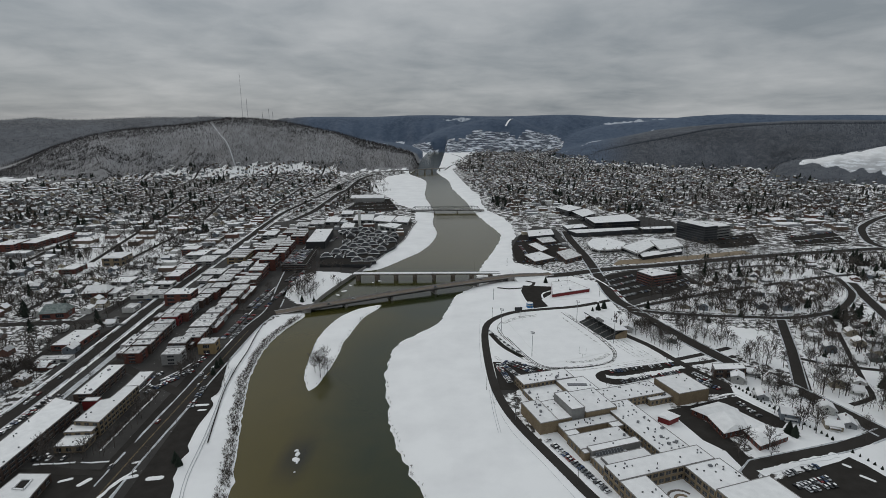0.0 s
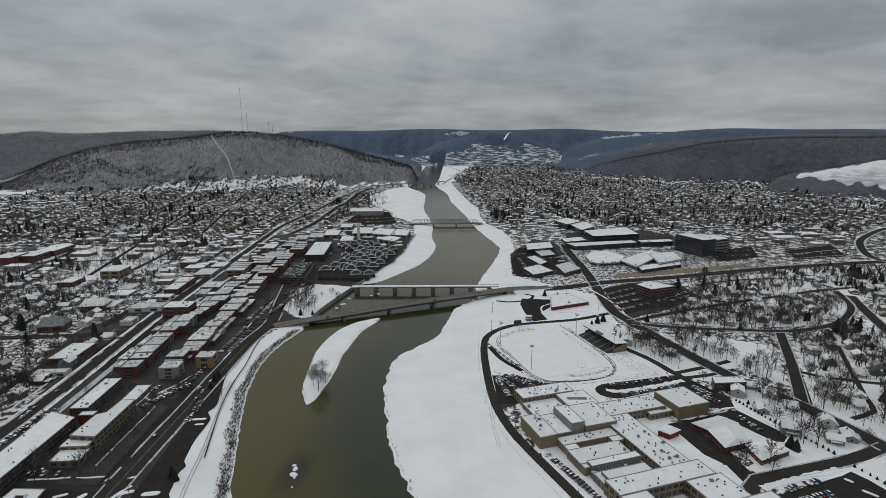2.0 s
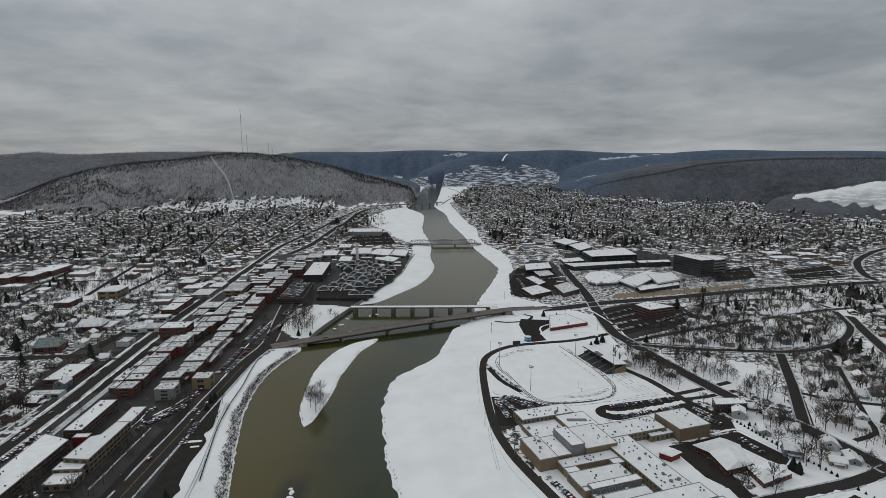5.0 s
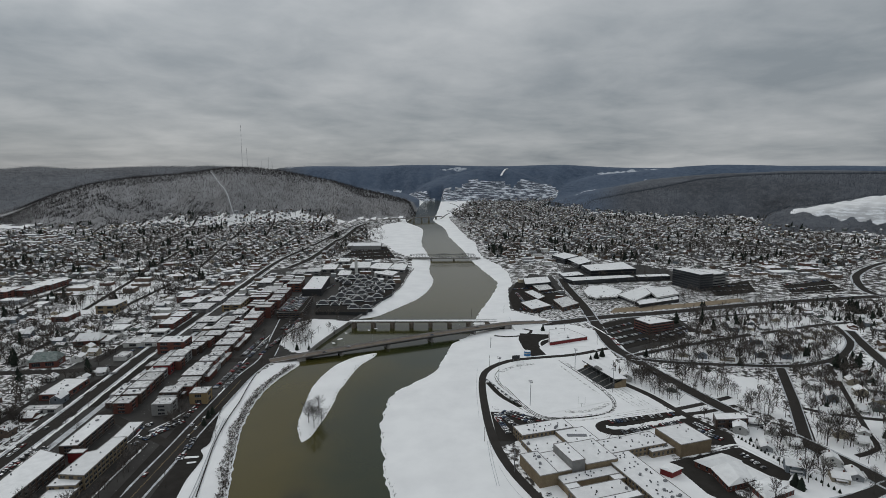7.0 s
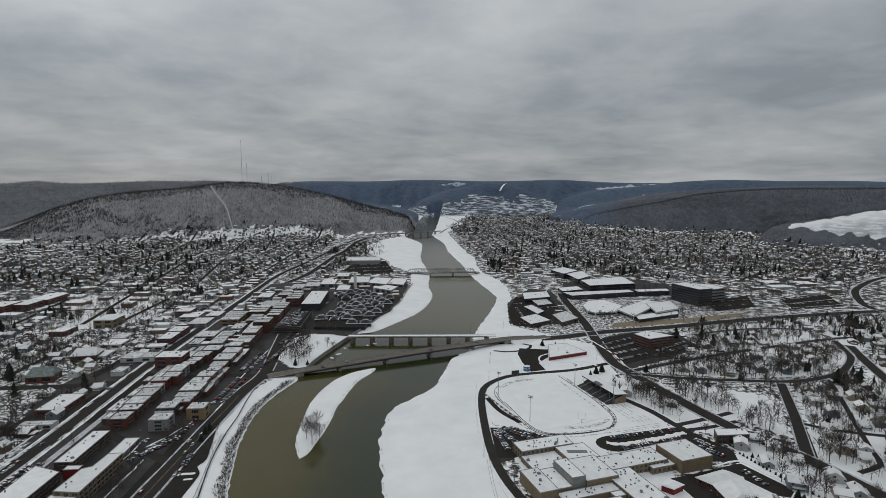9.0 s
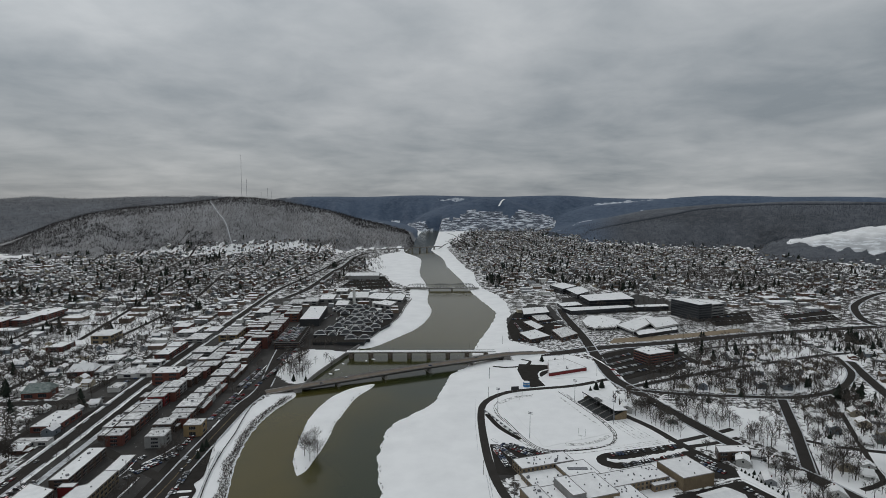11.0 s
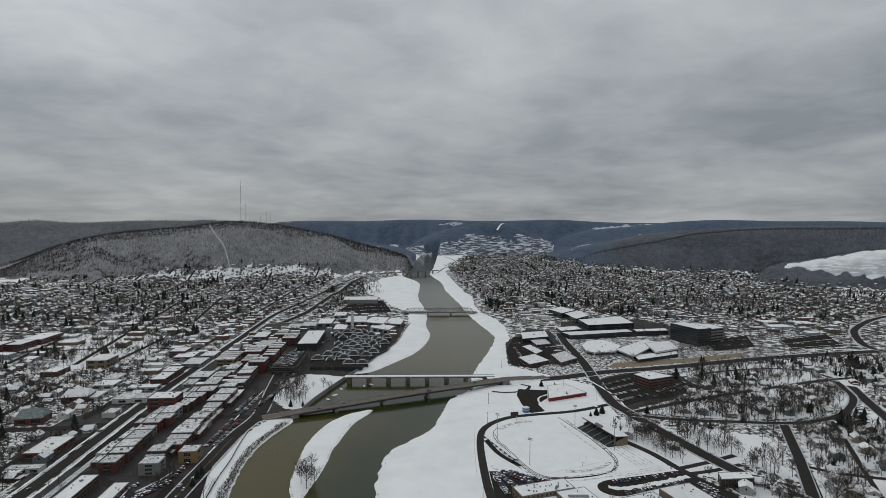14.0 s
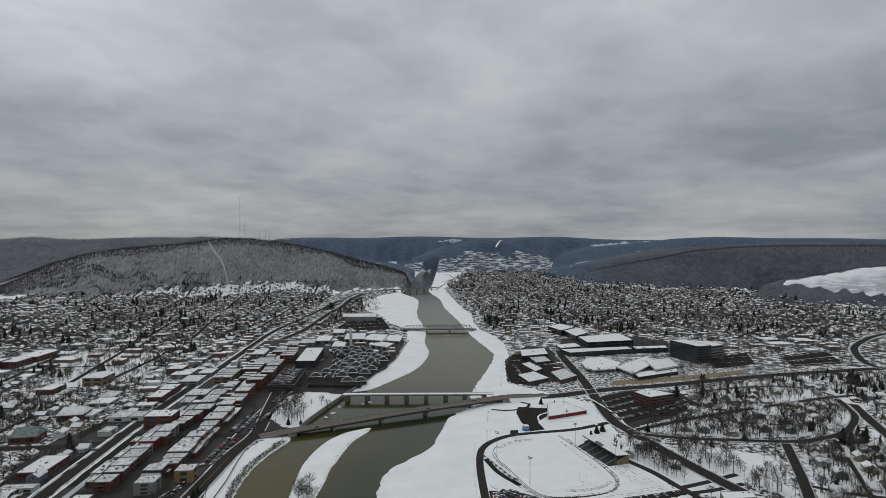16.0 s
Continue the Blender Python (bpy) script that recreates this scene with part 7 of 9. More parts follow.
block("glass_hall", "low dark glazed factory halls under the pyramid roofs", "building", [(-169.5, 712.7), (-169.7, 765.3), (-150.9, 809.8), (-177.3, 925.3), (-128.9, 967.4), (-77.7, 877.4), (-75.1, 825.8), (-96.5, 765.3), (-100.3, 712.7)], 3.63, DARK_WALL, 1, 0, bay=0, roof=ASPHALT)
block("arena", "big dark-walled hall with a white roof", "building", [(-217.4, 824.9), (-222.7, 933.7), (-190.6, 933.7), (-189.8, 824.9)], 11.14, DARK_WALL, 2, 5, bay=0)
block("parking_garage", "open brick parking deck with snowy rows", "building", [(-215.7, 691.2), (-220.4, 785.4), (-187.2, 777.9), (-184, 688.3)], 9.25, BRICK_BROWN, 3, 0, ribbon=1, roof=ASPHALT)
block("big_store", "big white-roofed store by the river", "store", [(-240, 1355.3), (-238.2, 1423.4), (-158.3, 1423.4), (-146.6, 1355.3)], 9.36, GREY_WALL, 1, 4, bay=0)
block("factory_hall", "low factory hall with a snowy roof by the river", "building", [(-190.5, 1053.5), (-171.6, 1116.3), (-137.4, 1108.9), (-142, 1027.7)], 7.7, GREY_WALL, 1, 4, group="factory halls", bay=5)
block("factory_hall", "low factory hall with a snowy roof by the river", "building", [(-144.4, 1045.5), (-132.4, 1107.1), (-96.4, 1099.9), (-101.2, 1026.4)], 6.81, GREY_WALL, 1, 4, group="factory halls", bay=5)
block("factory_hall", "low factory hall with a snowy roof by the river", "building", [(-102.2, 1037.7), (-93.3, 1105.2), (-65.3, 1091.1), (-68.1, 1025.2)], 5.92, GREY_WALL, 1, 4, group="factory halls", bay=5)
block("factory_hall", "low factory hall with a snowy roof by the river", "building", [(-221.5, 1127.8), (-215.3, 1174.6), (-191.5, 1166.6), (-192.6, 1113)], 7.03, GREY_WALL, 1, 4, group="factory halls", bay=5)
block("factory_hall", "low factory hall with a snowy roof by the river", "building", [(-234.1, 1030.8), (-232, 1090.8), (-203.8, 1076.9), (-203, 1018.4)], 7.14, GREY_WALL, 1, 4, group="factory halls", bay=5)
block("factory_hall", "low factory hall with a snowy roof by the river", "building", [(-190.7, 965.3), (-186.5, 1012.2), (-163, 1000.1), (-166, 954.3)], 8.25, GREY_WALL, 1, 4, group="factory halls", bay=5)
block("factory_hall", "low factory hall with a snowy roof by the river", "building", [(-117.3, 976.1), (-101.9, 1011.6), (-76.7, 993.5), (-86, 953.7)], 8.36, GREY_WALL, 1, 4, group="factory halls", bay=5)


# ---- single landmarks ----
def mast(x, y, z, tall, label):
    e = thing("radio_mast", x, y, z - 2, 0, label, "mast")
    w = 0.9
    legs = [(w * math.cos(a), w * math.sin(a)) for a in (0, 2.094, 4.189)]
    for q in legs:
        part("leg", Geo().tube((*q, 0), (*q, tall), 0.17, n=4), STEEL, e)
    g = Geo()
    for i in range(int(tall / 4)):
        for k in range(3):
            a, b = legs[k], legs[(k + 1) % 3]
            g.tube((*a, 4 * i), (*b, 4 * i + 4), 0.08, n=3, cap=False)
    part("lattice", g, STEEL, e)
    return e


for ax, ay, tall, lab in ((-938, 2585, 205, "very tall slender guyed radio mast on the ridge"), (-916, 2590, 95, "slender radio mast beside the tallest one"), (-850, 2600, 40, "short lattice radio mast on the ridge"),
                          (-822, 2610, 62, "lattice radio mast with dishes on the ridge"), (-806, 2615, 46, "short lattice radio mast on the ridge")):
    mast(ax, ay, height(ax, ay), tall, lab)


def clock_tower():
    x, y = (-157.5, 997.6)
    e = thing("smoke_tower", x, y, 0, 0, "slim pale cylindrical tower above the factory", "tower")
    g = Geo()
    n = 20
    prof = [(0, 3.4), (2, 3.0), (24, 2.7), (24.5, 3.1), (26, 3.1), (26.5, 2.6), (33, 2.5), (33.3, 2.9), (34, 2.9)]
    for (z0, r0), (z1, r1) in zip(prof, prof[1:]):
        g.add([(r0 * math.cos(6.2832 * i / n), r0 * math.sin(6.2832 * i / n), z0) for i in range(n)] + [(r1 * math.cos(6.2832 * i / n), r1 * math.sin(6.2832 * i / n), z1) for i in range(n)],
              [(i, (i + 1) % n, n + (i + 1) % n, n + i) for i in range(n)])
    part("shaft", g, WHITE_WALL, e)
    part("cap", Geo().prism([(2.9 * math.cos(6.2832 * i / n), 2.9 * math.sin(6.2832 * i / n)) for i in range(n)], 34, 34.6), ROOF_SNOW, e)
    AREAS.append(np.array([(x - 5, y - 5), (x + 5, y - 5), (x + 5, y + 5), (x - 5, y + 5)]))


clock_tower()


def pavilion():
    """One dark glazed pavilion: a low hipped roof with broad snow-filled gutters and snow along its hips."""
    e = thing("glass_pavilion", 0, 0, 0, 0, "dark glazed pavilion with snow along its hipped roof", "building", "glass pavilions")
    s, d, h, t = 8.0, 6.6, 4.6, 4.4
    part("wall", Geo().box(-s, -d, -0.5, s, d, h), DARK_WALL, e)
    part("roof", Geo().add([(-s, -d, h), (s, -d, h), (s, d, h), (-s, d, h), (-s * 0.35, 0, h + t), (s * 0.35, 0, h + t)], [(0, 1, 5, 4), (1, 2, 5), (2, 3, 4, 5), (3, 0, 4), (3, 2, 1, 0)]), DARK_WALL, e, "dark hipped glass roof")
    part("gutter_snow", Geo().box(-s - 0.6, -d - 0.7, h - 0.3, s + 0.6, -d + 0.25, h + 0.3), ROOF_SNOW, e, "snow-filled gutter")
    part("gutter_snow", Geo().box(-s - 0.6, d - 0.25, h - 0.3, s + 0.6, d + 0.6, h + 0.25), ROOF_SNOW, e, "snow-filled gutter")
    g = Geo()
    for x, y, r in ((-s, -d, -s * 0.35), (s, -d, s * 0.35), (s, d, s * 0.35), (-s, d, -s * 0.35)):
        g.tube((x, y, h + 0.2), (r, 0, h + t + 0.1), 0.2, 0.16, n=4)
    g.tube((-s * 0.4, 0, h + t + 0.1), (s * 0.4, 0, h + t + 0.1), 0.8, n=4)
    part("roof_snow", g, ROOF_SNOW, e, "snow lying along ridge and hips")
    return e


first = pavilion()
hall = np.array([(-172.8, 726.6), (-173, 780.2), (-153.9, 825.6), (-180.8, 943.3), (-131.4, 986.3), (-79.2, 894.5), (-76.5, 841.8), (-98.4, 780.2), (-102.3, 726.6)])
lo, hi = hall.min(0), hall.max(0)
spots = [(x + (8 if (k % 2) else 0), y) for k, y in enumerate(np.arange(lo[1] + 8, hi[1], 21.0)) for x in np.arange(lo[0] + 4, hi[0], 18.5)]
spots = [q for q in spots if inside(hall, [q[0]], [q[1]])[0] and not 842 < q[1] < 858 and brnd.random() < 0.86]
for k, (x, y) in enumerate(spots):
    m_ = pose(x, y, brnd.uniform(0, 1.2), 0, 0, brnd.choice((7, 7, 97)) + brnd.uniform(-3, 3)) @ Matrix.Diagonal((brnd.uniform(0.92, 1.12), brnd.uniform(0.9, 1.1), brnd.uniform(0.85, 1.25), 1))
    if k == 0:
        first.matrix_basis = pose(x, y, 0, 0, 0, 8)
    else:
        copy_thing(first, m_)
AREAS.append(hall)


def stadium():
    sheet("sports_field", [(64.6, 497.7), (117, 521.9), (144.3, 430), (83.4, 404.2)], SNOW, "snow-covered football field", z=0.16, category="field")
    # running track: bare dark lanes where the wind and the plough took the snow
    ribbon("track", [(127.3, 528.7), (138.7, 482.6), (147, 447.1), (147.1, 426.4), (138.1, 409.5), (120, 403.1), (98.4, 399)], 3.4, TRACK, "partly cleared running track", z=0.14, category="track", step=6)
    ribbon("track", [(120.6, 516.9), (131.1, 474), (139.7, 444.6)], 1.6, TRACK, "partly cleared running track lane", z=0.17, category="track", step=6)
    ribbon("track", [(51.6, 478.3), (60.5, 442.1), (74.2, 404.2)], 2.0, TRACK, "partly cleared running track lane", z=0.14, category="track", step=6)
    # dark strip laid on the ground in place of the bleachers' dark underside
    ribbon("track", [(44.5, 471.2), (53, 442.1), (67.1, 418.4)], 4.6, ASPHALT, "dark ground strip drawn for the sloping underside of the bleachers", z=0.15, category="track", step=6)
    ribbon("track", [(100.8, 409.5), (114.8, 409.5), (130.6, 416.1), (141, 425.3)], 4.0, TRACK, "scuffed snow at the end of the field", z=0.19, category="track", step=6)
    ribbon("track", [(59.1, 497.7), (75.1, 513.6), (96.3, 520.2)], 4.5, TRACK, "scuffed snow at the far end of the field", z=0.19, category="track", step=6)
    ribbon("track", [(52.1, 457.5), (66.6, 415), (82.1, 396.9), (106.3, 393.8), (135.5, 401)], 1.2, TRACK, "partly cleared running track lane", z=0.15, category="track", step=6)
    for k in range(3):
        ribbon("lane_edge", [(p[0] + 1.5 * k, p[1] + 0.9 * k) for p in [(122.9, 530.5), (137.9, 479.7), (145.3, 444.6), (145.3, 425.3), (137.2, 409.5), (121.8, 401), (98, 396.9), (80.2, 399), (69.1, 416.1), (56, 460.2), (52.3, 485.5), (58.6, 503.9), (73.1, 520.2), (97.8, 528.7)]][k * 2 % 3:12 - k], 0.4, ASPHALT, "thin dark edge of a running lane", z=0.2 + 0.004 * k, busy=False, category="track", step=5)
    for k in range(5):
        ribbon("track", [(150.5 + 3.6 * k, 453 + 1.2 * k), (162.0 + 3.6 * k, 417.5 + 1.0 * k)], 1.0 if k % 2 else 0.6, TRACK, "narrow cleared lane beside the track", z=0.13, category="track")
    for p, q in (((133, 403), (181, 417.5)), ((139, 401.5), (181.3, 414.5)), ((145, 400.5), (181.5, 412))):
        ribbon("track", [p, q], 0.7, TRACK, "narrow cleared lane beside the track", z=0.15, category="track")
    # roofed grandstand on the far long side, its dark tiers stepping down to the track
    L, D = 49.0, 13.0
    e = thing("grandstand", 141.0, 503.5, 0, -72, "roofed grandstand with dark tiers and a snowy roof", "grandstand")
    part("roof", Geo().add([(-1, -0.6, 9.0), (L + 1, -0.6, 9.0), (L + 1, D + 0.6, 7.9), (-1, D + 0.6, 7.9), (-1, -0.6, 9.45), (L + 1, -0.6, 9.45), (L + 1, D + 0.6, 8.35), (-1, D + 0.6, 8.35)],
                           [(3, 2, 1, 0), (4, 5, 6, 7), (0, 1, 5, 4), (1, 2, 6, 5), (2, 3, 7, 6), (3, 0, 4, 7)]), ROOF_SNOW, e, "long snow-covered roof")
    part("fascia", Geo().box(-1, -0.75, 8.6, L + 1, -0.62, 9.5), DARK_STEEL, e)
    part("press_box", Geo().box(19, -0.4, 9.2, 28, 2.2, 10.9), GREY_WALL, e, "small grey press box on the roof edge")
    part("rear_wall", Geo().box(0, D - 0.5, -0.5, L, D, 7.9), BRICK_TAN, e)
    for x in (0.0, L - 0.5):
        part("end_wall", Geo().add([(x, 1, -.5), (x + .5, 1, -.5), (x + .5, D - .5, -.5), (x, D - .5, -.5), (x, 1, 4.0), (x + .5, 1, 4.0), (x + .5, D - .5, 7.8), (x, D - .5, 7.8)],
                                   [(3, 2, 1, 0), (4, 5, 6, 7), (0, 1, 5, 4), (1, 2, 6, 5), (2, 3, 7, 6), (3, 0, 4, 7)]), BRICK_TAN, e, "tan end wall")
    for k in range(16):
        y0 = -7.0 + k * 1.2
        part("tier", Geo().box(0.6, y0, -0.5, L - 0.6, y0 + 1.2 if k < 15 else D - 0.5, 0.7 + 0.36 * k), DARK_STEEL, e)
    for k in range(5):
        x = 5 + 9.75 * k
        part("aisle", Geo().add([(x, -7.02, 0.72), (x + 1.1, -7.02, 0.72), (x + 1.1, 10.4, 6.3), (x, 10.4, 6.3), (x, -7.02, 0.5), (x + 1.1, -7.02, 0.5)], [(0, 1, 2, 3), (4, 5, 1, 0)]), CONCRETE, e)
    for k in range(8):
        x = 0.4 + (L - 0.8) * k / 7
        part("post", Geo().tube((x, 0.5, 0), (x, 0.5, 9.0), 0.14), STEEL, e)
    c_, q_ = math.cos(radians(-72)), math.sin(radians(-72))
    AREAS.append(np.array([(141 + u * c_ - v * q_, 503.5 + u * q_ + v * c_) for u, v in ((-3, -9), (L + 3, -9), (L + 3, D + 2), (-3, D + 2))]))
    # bleachers on the near side
    p, q = Vector((47.3, 478.3)), Vector((67.3, 430))
    e = thing("bleacher", p.x, p.y, 0, math.degrees(math.atan2((q - p).y, (q - p).x)), "low open bleacher with snow on its benches", "bleacher")
    L = (q - p).length
    for k in range(6):
        part("bench", Geo().box(0, -k * 0.9 - 0.4, 0.3 + 0.4 * k, L, -k * 0.9, 0.42 + 0.4 * k), SNOW, e)
    for k in range(8):
        x = L * k / 7
        part("frame", Geo().add([(x, 0, 0), (x + .15, 0, 0), (x + .15, -5.2, 0), (x, -5.2, 0), (x, 0, .3), (x + .15, 0, .3), (x + .15, -5.2, 2.3), (x, -5.2, 2.3)],
                               [(3, 2, 1, 0), (4, 5, 6, 7), (0, 1, 5, 4), (1, 2, 6, 5), (2, 3, 7, 6), (3, 0, 4, 7)]), STEEL, e)
    # goal posts
    for (x, y), r in (((117, 418.4), -25), ((79.9, 507.1), -25)):
        e = thing("goal_post", x, y, 0, r, "white American football goal post", "goal post")
        part("frame", Geo().tube((0, 0, 0), (0, 0, 3), 0.12).tube((-2.8, 0, 3), (2.8, 0, 3), 0.1).tube((-2.8, 0, 3), (-2.8, 0, 9), 0.08).tube((2.8, 0, 3), (2.8, 0, 9), 0.08), WHITE_WALL, e)


stadium()


def flood_light(x, y, tall, rot):
    e = thing("flood_light", x, y, height(x, y), rot, "tall steel floodlight pole with a lamp rack", "floodlight", "stadium floodlights")
    part("pole", Geo().tube((0, 0, -0.5), (0, 0, tall), 0.28, 0.14, n=8), STEEL, e)
    arm = part("crossarm", Geo().box(-1.8, -0.1, tall - 1.6, 1.8, 0.1, tall - 1.4).box(-1.8, -0.1, tall - 0.4, 1.8, 0.1, tall - 0.2), STEEL, e)
    me_ = Geo().box(-0.3, -0.3, -0.3, 0.3, 0.15, 0.3).mesh("lamp", STEEL)
    for k in range(4):
        for z in (tall - 0.3, tall - 1.5):
            part_mesh("lamp", me_, arm, m=pose(-1.5 + k, -0.2, z, -25))


for (x, y), t, r in (((75, 420.7), 22, 150), ((55.3, 478.3), 22, 150), ((132.6, 502.3), 22, -30), ((152.5, 448.4), 22, -30), ((48, 320.6), 14, 90), ((56.4, 571.5), 12, 90)):
    flood_light(x, y, t, r)


def utility_pole(x, y, rot, me_pole, me_arm):
    e = thing("utility_pole", x, y, height(x, y), rot, "wooden utility pole with crossarms", "pole", "utility poles")
    part_mesh("pole", me_pole, e)
    part_mesh("crossarm", me_arm, e)


mp = Geo().tube((0, 0, -0.5), (0, 0, 11), 0.17, 0.11, n=6).mesh("pole", BARK)
ma = Geo().box(-1.3, -0.08, 10.1, 1.3, 0.08, 10.3).box(-1.0, -0.08, 9.2, 1.0, 0.08, 9.35).mesh("crossarm", BARK)
for (x, y), r in (((73.1, 254.6), 40), ((47.4, 318.5), 40), ((35.5, 399), 80), ((32.1, 361.1), 80), ((49.9, 513.6), 70), ((44, 720.4), 70), ((88.9, 720.4), 70), ((150.9, 625.9), 70), ((-222.1, 409.5), 85), ((-168.1, 305.2), 85), ((-218.3, 361.1), 85), ((228.6, 571.5), 60), ((177.6, 581.7), 60), ((294.3, 399), 60), ((292.1, 352.6), 60), ((241.6, 471.2), 60), ((250.4, 393.8), 60), ((-266.9, 322), 85), ((-270.4, 377.3), 85), ((-275.9, 444.6), 85)):
    utility_pole(x, y, r, mp, ma)


def tank():
    x, y = (93, 546.6)
    e = thing("water_tank", x, y, 0, 0, "squat bright blue steel tank beside the store", "tank")
    n = 24
    ring = [(3.6 * math.cos(6.2832 * i / n), 3.6 * math.sin(6.2832 * i / n)) for i in range(n)]
    part("body", Geo().prism(ring, -0.3, 4.6), BLUE_PAINT, e)
    part("lid", Geo().prism([(a * 0.97, b * 0.97) for a, b in ring], 4.6, 4.85), ROOF_SNOW, e, "snow on the tank lid")
    part("band", Geo().prism([(a * 1.02, b * 1.02) for a, b in ring], 2.3, 3.4), WHITE_WALL, e, "white painted band")
    part("ladder", Geo().box(-0.3, -3.8, 0, -0.2, -3.7, 5).box(0.2, -3.8, 0, 0.3, -3.7, 5), STEEL, e)
    x, y = (78.4, 528.7)
    e = thing("scoreboard", x, y, 0, 10, "dark stadium scoreboard on two posts", "scoreboard")
    part("board", Geo().box(-4, -0.3, 2.2, 4, 0.3, 6), DARK_WALL, e)
    for s in (-2.5, 2.5):
        part("post", Geo().tube((s, 0, -0.5), (s, 0, 2.3), 0.15), STEEL, e)


tank()

# ---- cars ----
CAR_PAINT = [material("car_paint_%s" % n, c, 0.3, 0.2, dark=tuple(q * 0.8 for q in c), scale=1, amount=0.4, spec=0.5) for n, c in (
    ("black", (0.02, 0.02, 0.022)), ("grey", (0.12, 0.125, 0.13)), ("silver", (0.34, 0.35, 0.36)), ("white", (0.65, 0.66, 0.67)), ("red", (0.18, 0.015, 0.015)), ("blue", (0.03, 0.06, 0.13)))]
TYRE = material("tyre_rubber", (0.02, 0.02, 0.02), 0.9)


def car_template(k):
    e = thing("car", 0, 0, 0, 0, "parked %s car on dark asphalt" % ("black", "grey", "silver", "white", "red", "blue")[k], "car", "parked cars")
    prof = [(-2.25, 0.35), (-2.25, 0.8), (-2.0, 0.95), (2.1, 0.85), (2.3, 0.7), (2.3, 0.35)]
    top = [(-1.9, 0.94), (-1.45, 1.45), (0.35, 1.48), (1.15, 0.9)]

    def extrude(p, w0, w1):
        n = len(p)
        zt = max(q[1] for q in p)
        v = [(x, -(w1 if z > 1.2 else w0), z) for x, z in p] + [(x, (w1 if z > 1.2 else w0), z) for x, z in p]
        return Geo().add(v, [tuple(range(n)), tuple(range(2 * n - 1, n - 1, -1))] + [((i + 1) % n, i, n + i, n + (i + 1) % n) for i in range(n)])
    part("body", extrude(prof, 0.88, 0.88), CAR_PAINT[k], e)
    part("cabin_glass", extrude(top, 0.8, 0.66), GLASS, e)
    part("roof", Geo().box(-1.4, -0.64, 1.45, 0.35, 0.64, 1.52), CAR_PAINT[k] if k % 2 else ROOF_SNOW, e)
    wm = Geo().tube((0, -0.11, 0), (0, 0.11, 0), 0.33, n=10).mesh("wheel", TYRE)
    for x in (-1.4, 1.4):
        for y in (-0.82, 0.82):
            part_mesh("wheel", wm, e, m=pose(x, y, 0.33))
    return e


CARS = [car_template(k) for k in range(6)]
crnd = random.Random(8)
parked = [0] * 6
count_all = [0]
far_cars = [[] for _ in range(6)]


def car_row(a, b, turn=90, fill=0.85, pitch=2.75, z=0.12):
    """Cars side by side (turn 90) or in line (turn 0) between two places."""
    a, b = Vector(a), Vector(b)
    L = (b - a).length
    ang = math.degrees(math.atan2((b - a).y, (b - a).x))
    for i in range(int(L / pitch)):
        if crnd.random() < fill:
            count_all[0] += 1
            p = a.lerp(b, (i + 0.5) * pitch / L)
            k = crnd.choice((0, 0, 1, 1, 2, 3, 3, 4, 5))
            m = pose(p.x + crnd.uniform(-.2, .2), p.y + crnd.uniform(-.2, .2), z, 0, 0, ang + turn + (180 if crnd.random() < 0.5 else 0) + crnd.uniform(-2, 2))
            if p.length > 500 and parked[k] > 0:
                far_cars[k].append(m)
                continue
            if parked[k] == 0:
                CARS[k].matrix_basis = m
            else:
                copy_thing(CARS[k], m)
            parked[k] += 1


car_rows = [((64.5, 297), (89.5, 245), 90, .95),
    ((44.3, 404.2), (51.5, 369.9), 90, .9),
    ((47.2, 406.3), (61.1, 377.3), 90, .9),
    ((50.9, 409.5), (73.6, 386.9), 90, .9),
    ((56.5, 409.5), (81, 390.8), 90, .8),
    ((131.2, 389.8), (189.9, 405.2), 90, .6),
    ((134.6, 372.7), (188.7, 391.8), 90, .85),
    ((196.3, 388.8), (204.4, 371.8), 90, .8),
    ((193.3, 377.3), (205.8, 359.4), 90, .6),
    ((206.9, 342.1), (212, 323.4), 90, .6)]
car_rows += [((189.2, 252.2), (214.7, 260.3), 90, .8),
    ((193.5, 249.5), (213.4, 254.1), 90, .9),
    ((187.5, 261.8), (213.8, 270.4), 90, .7),
    ((200.6, 637.9), (246.3, 668.7), 90, .9),
    ((200.5, 618.8), (244.8, 647.9), 90, .9),
    ((200.3, 600.8), (245.3, 625.9), 90, .9),
    ((200.1, 579.6), (244.4, 605.2), 90, .8),
    ((258, 614.2), (309, 653), 90, .9),
    ((247.7, 596.5), (307.3, 637.9), 90, .9),
    ((124, 876.2), (184.4, 894.5), 90, .9)]
car_rows += [((124.5, 846), (127.8, 752.5), 90, .8),
    ((113.6, 739.4), (164.7, 752.5), 90, .7),
    ((452.5, 889.8), (537.8, 913.4), 90, .6),
    ((442, 858.7), (526.3, 876.2), 90, .5),
    ((-223.6, 1219.8), (-112.2, 1254.4), 90, .8),
    ((601.8, 913.4), (704.1, 953.7), 90, .4),
    ((585, 876.2), (681.6, 894.5), 90, .4),
    ((120.6, 759.3), (128.7, 732.9), 90, .9),
    ((160.4, 841.8), (195.9, 858.7), 90, .9),
    ((-195.7, 637.9), (-191.9, 720.4), 90, .8)]
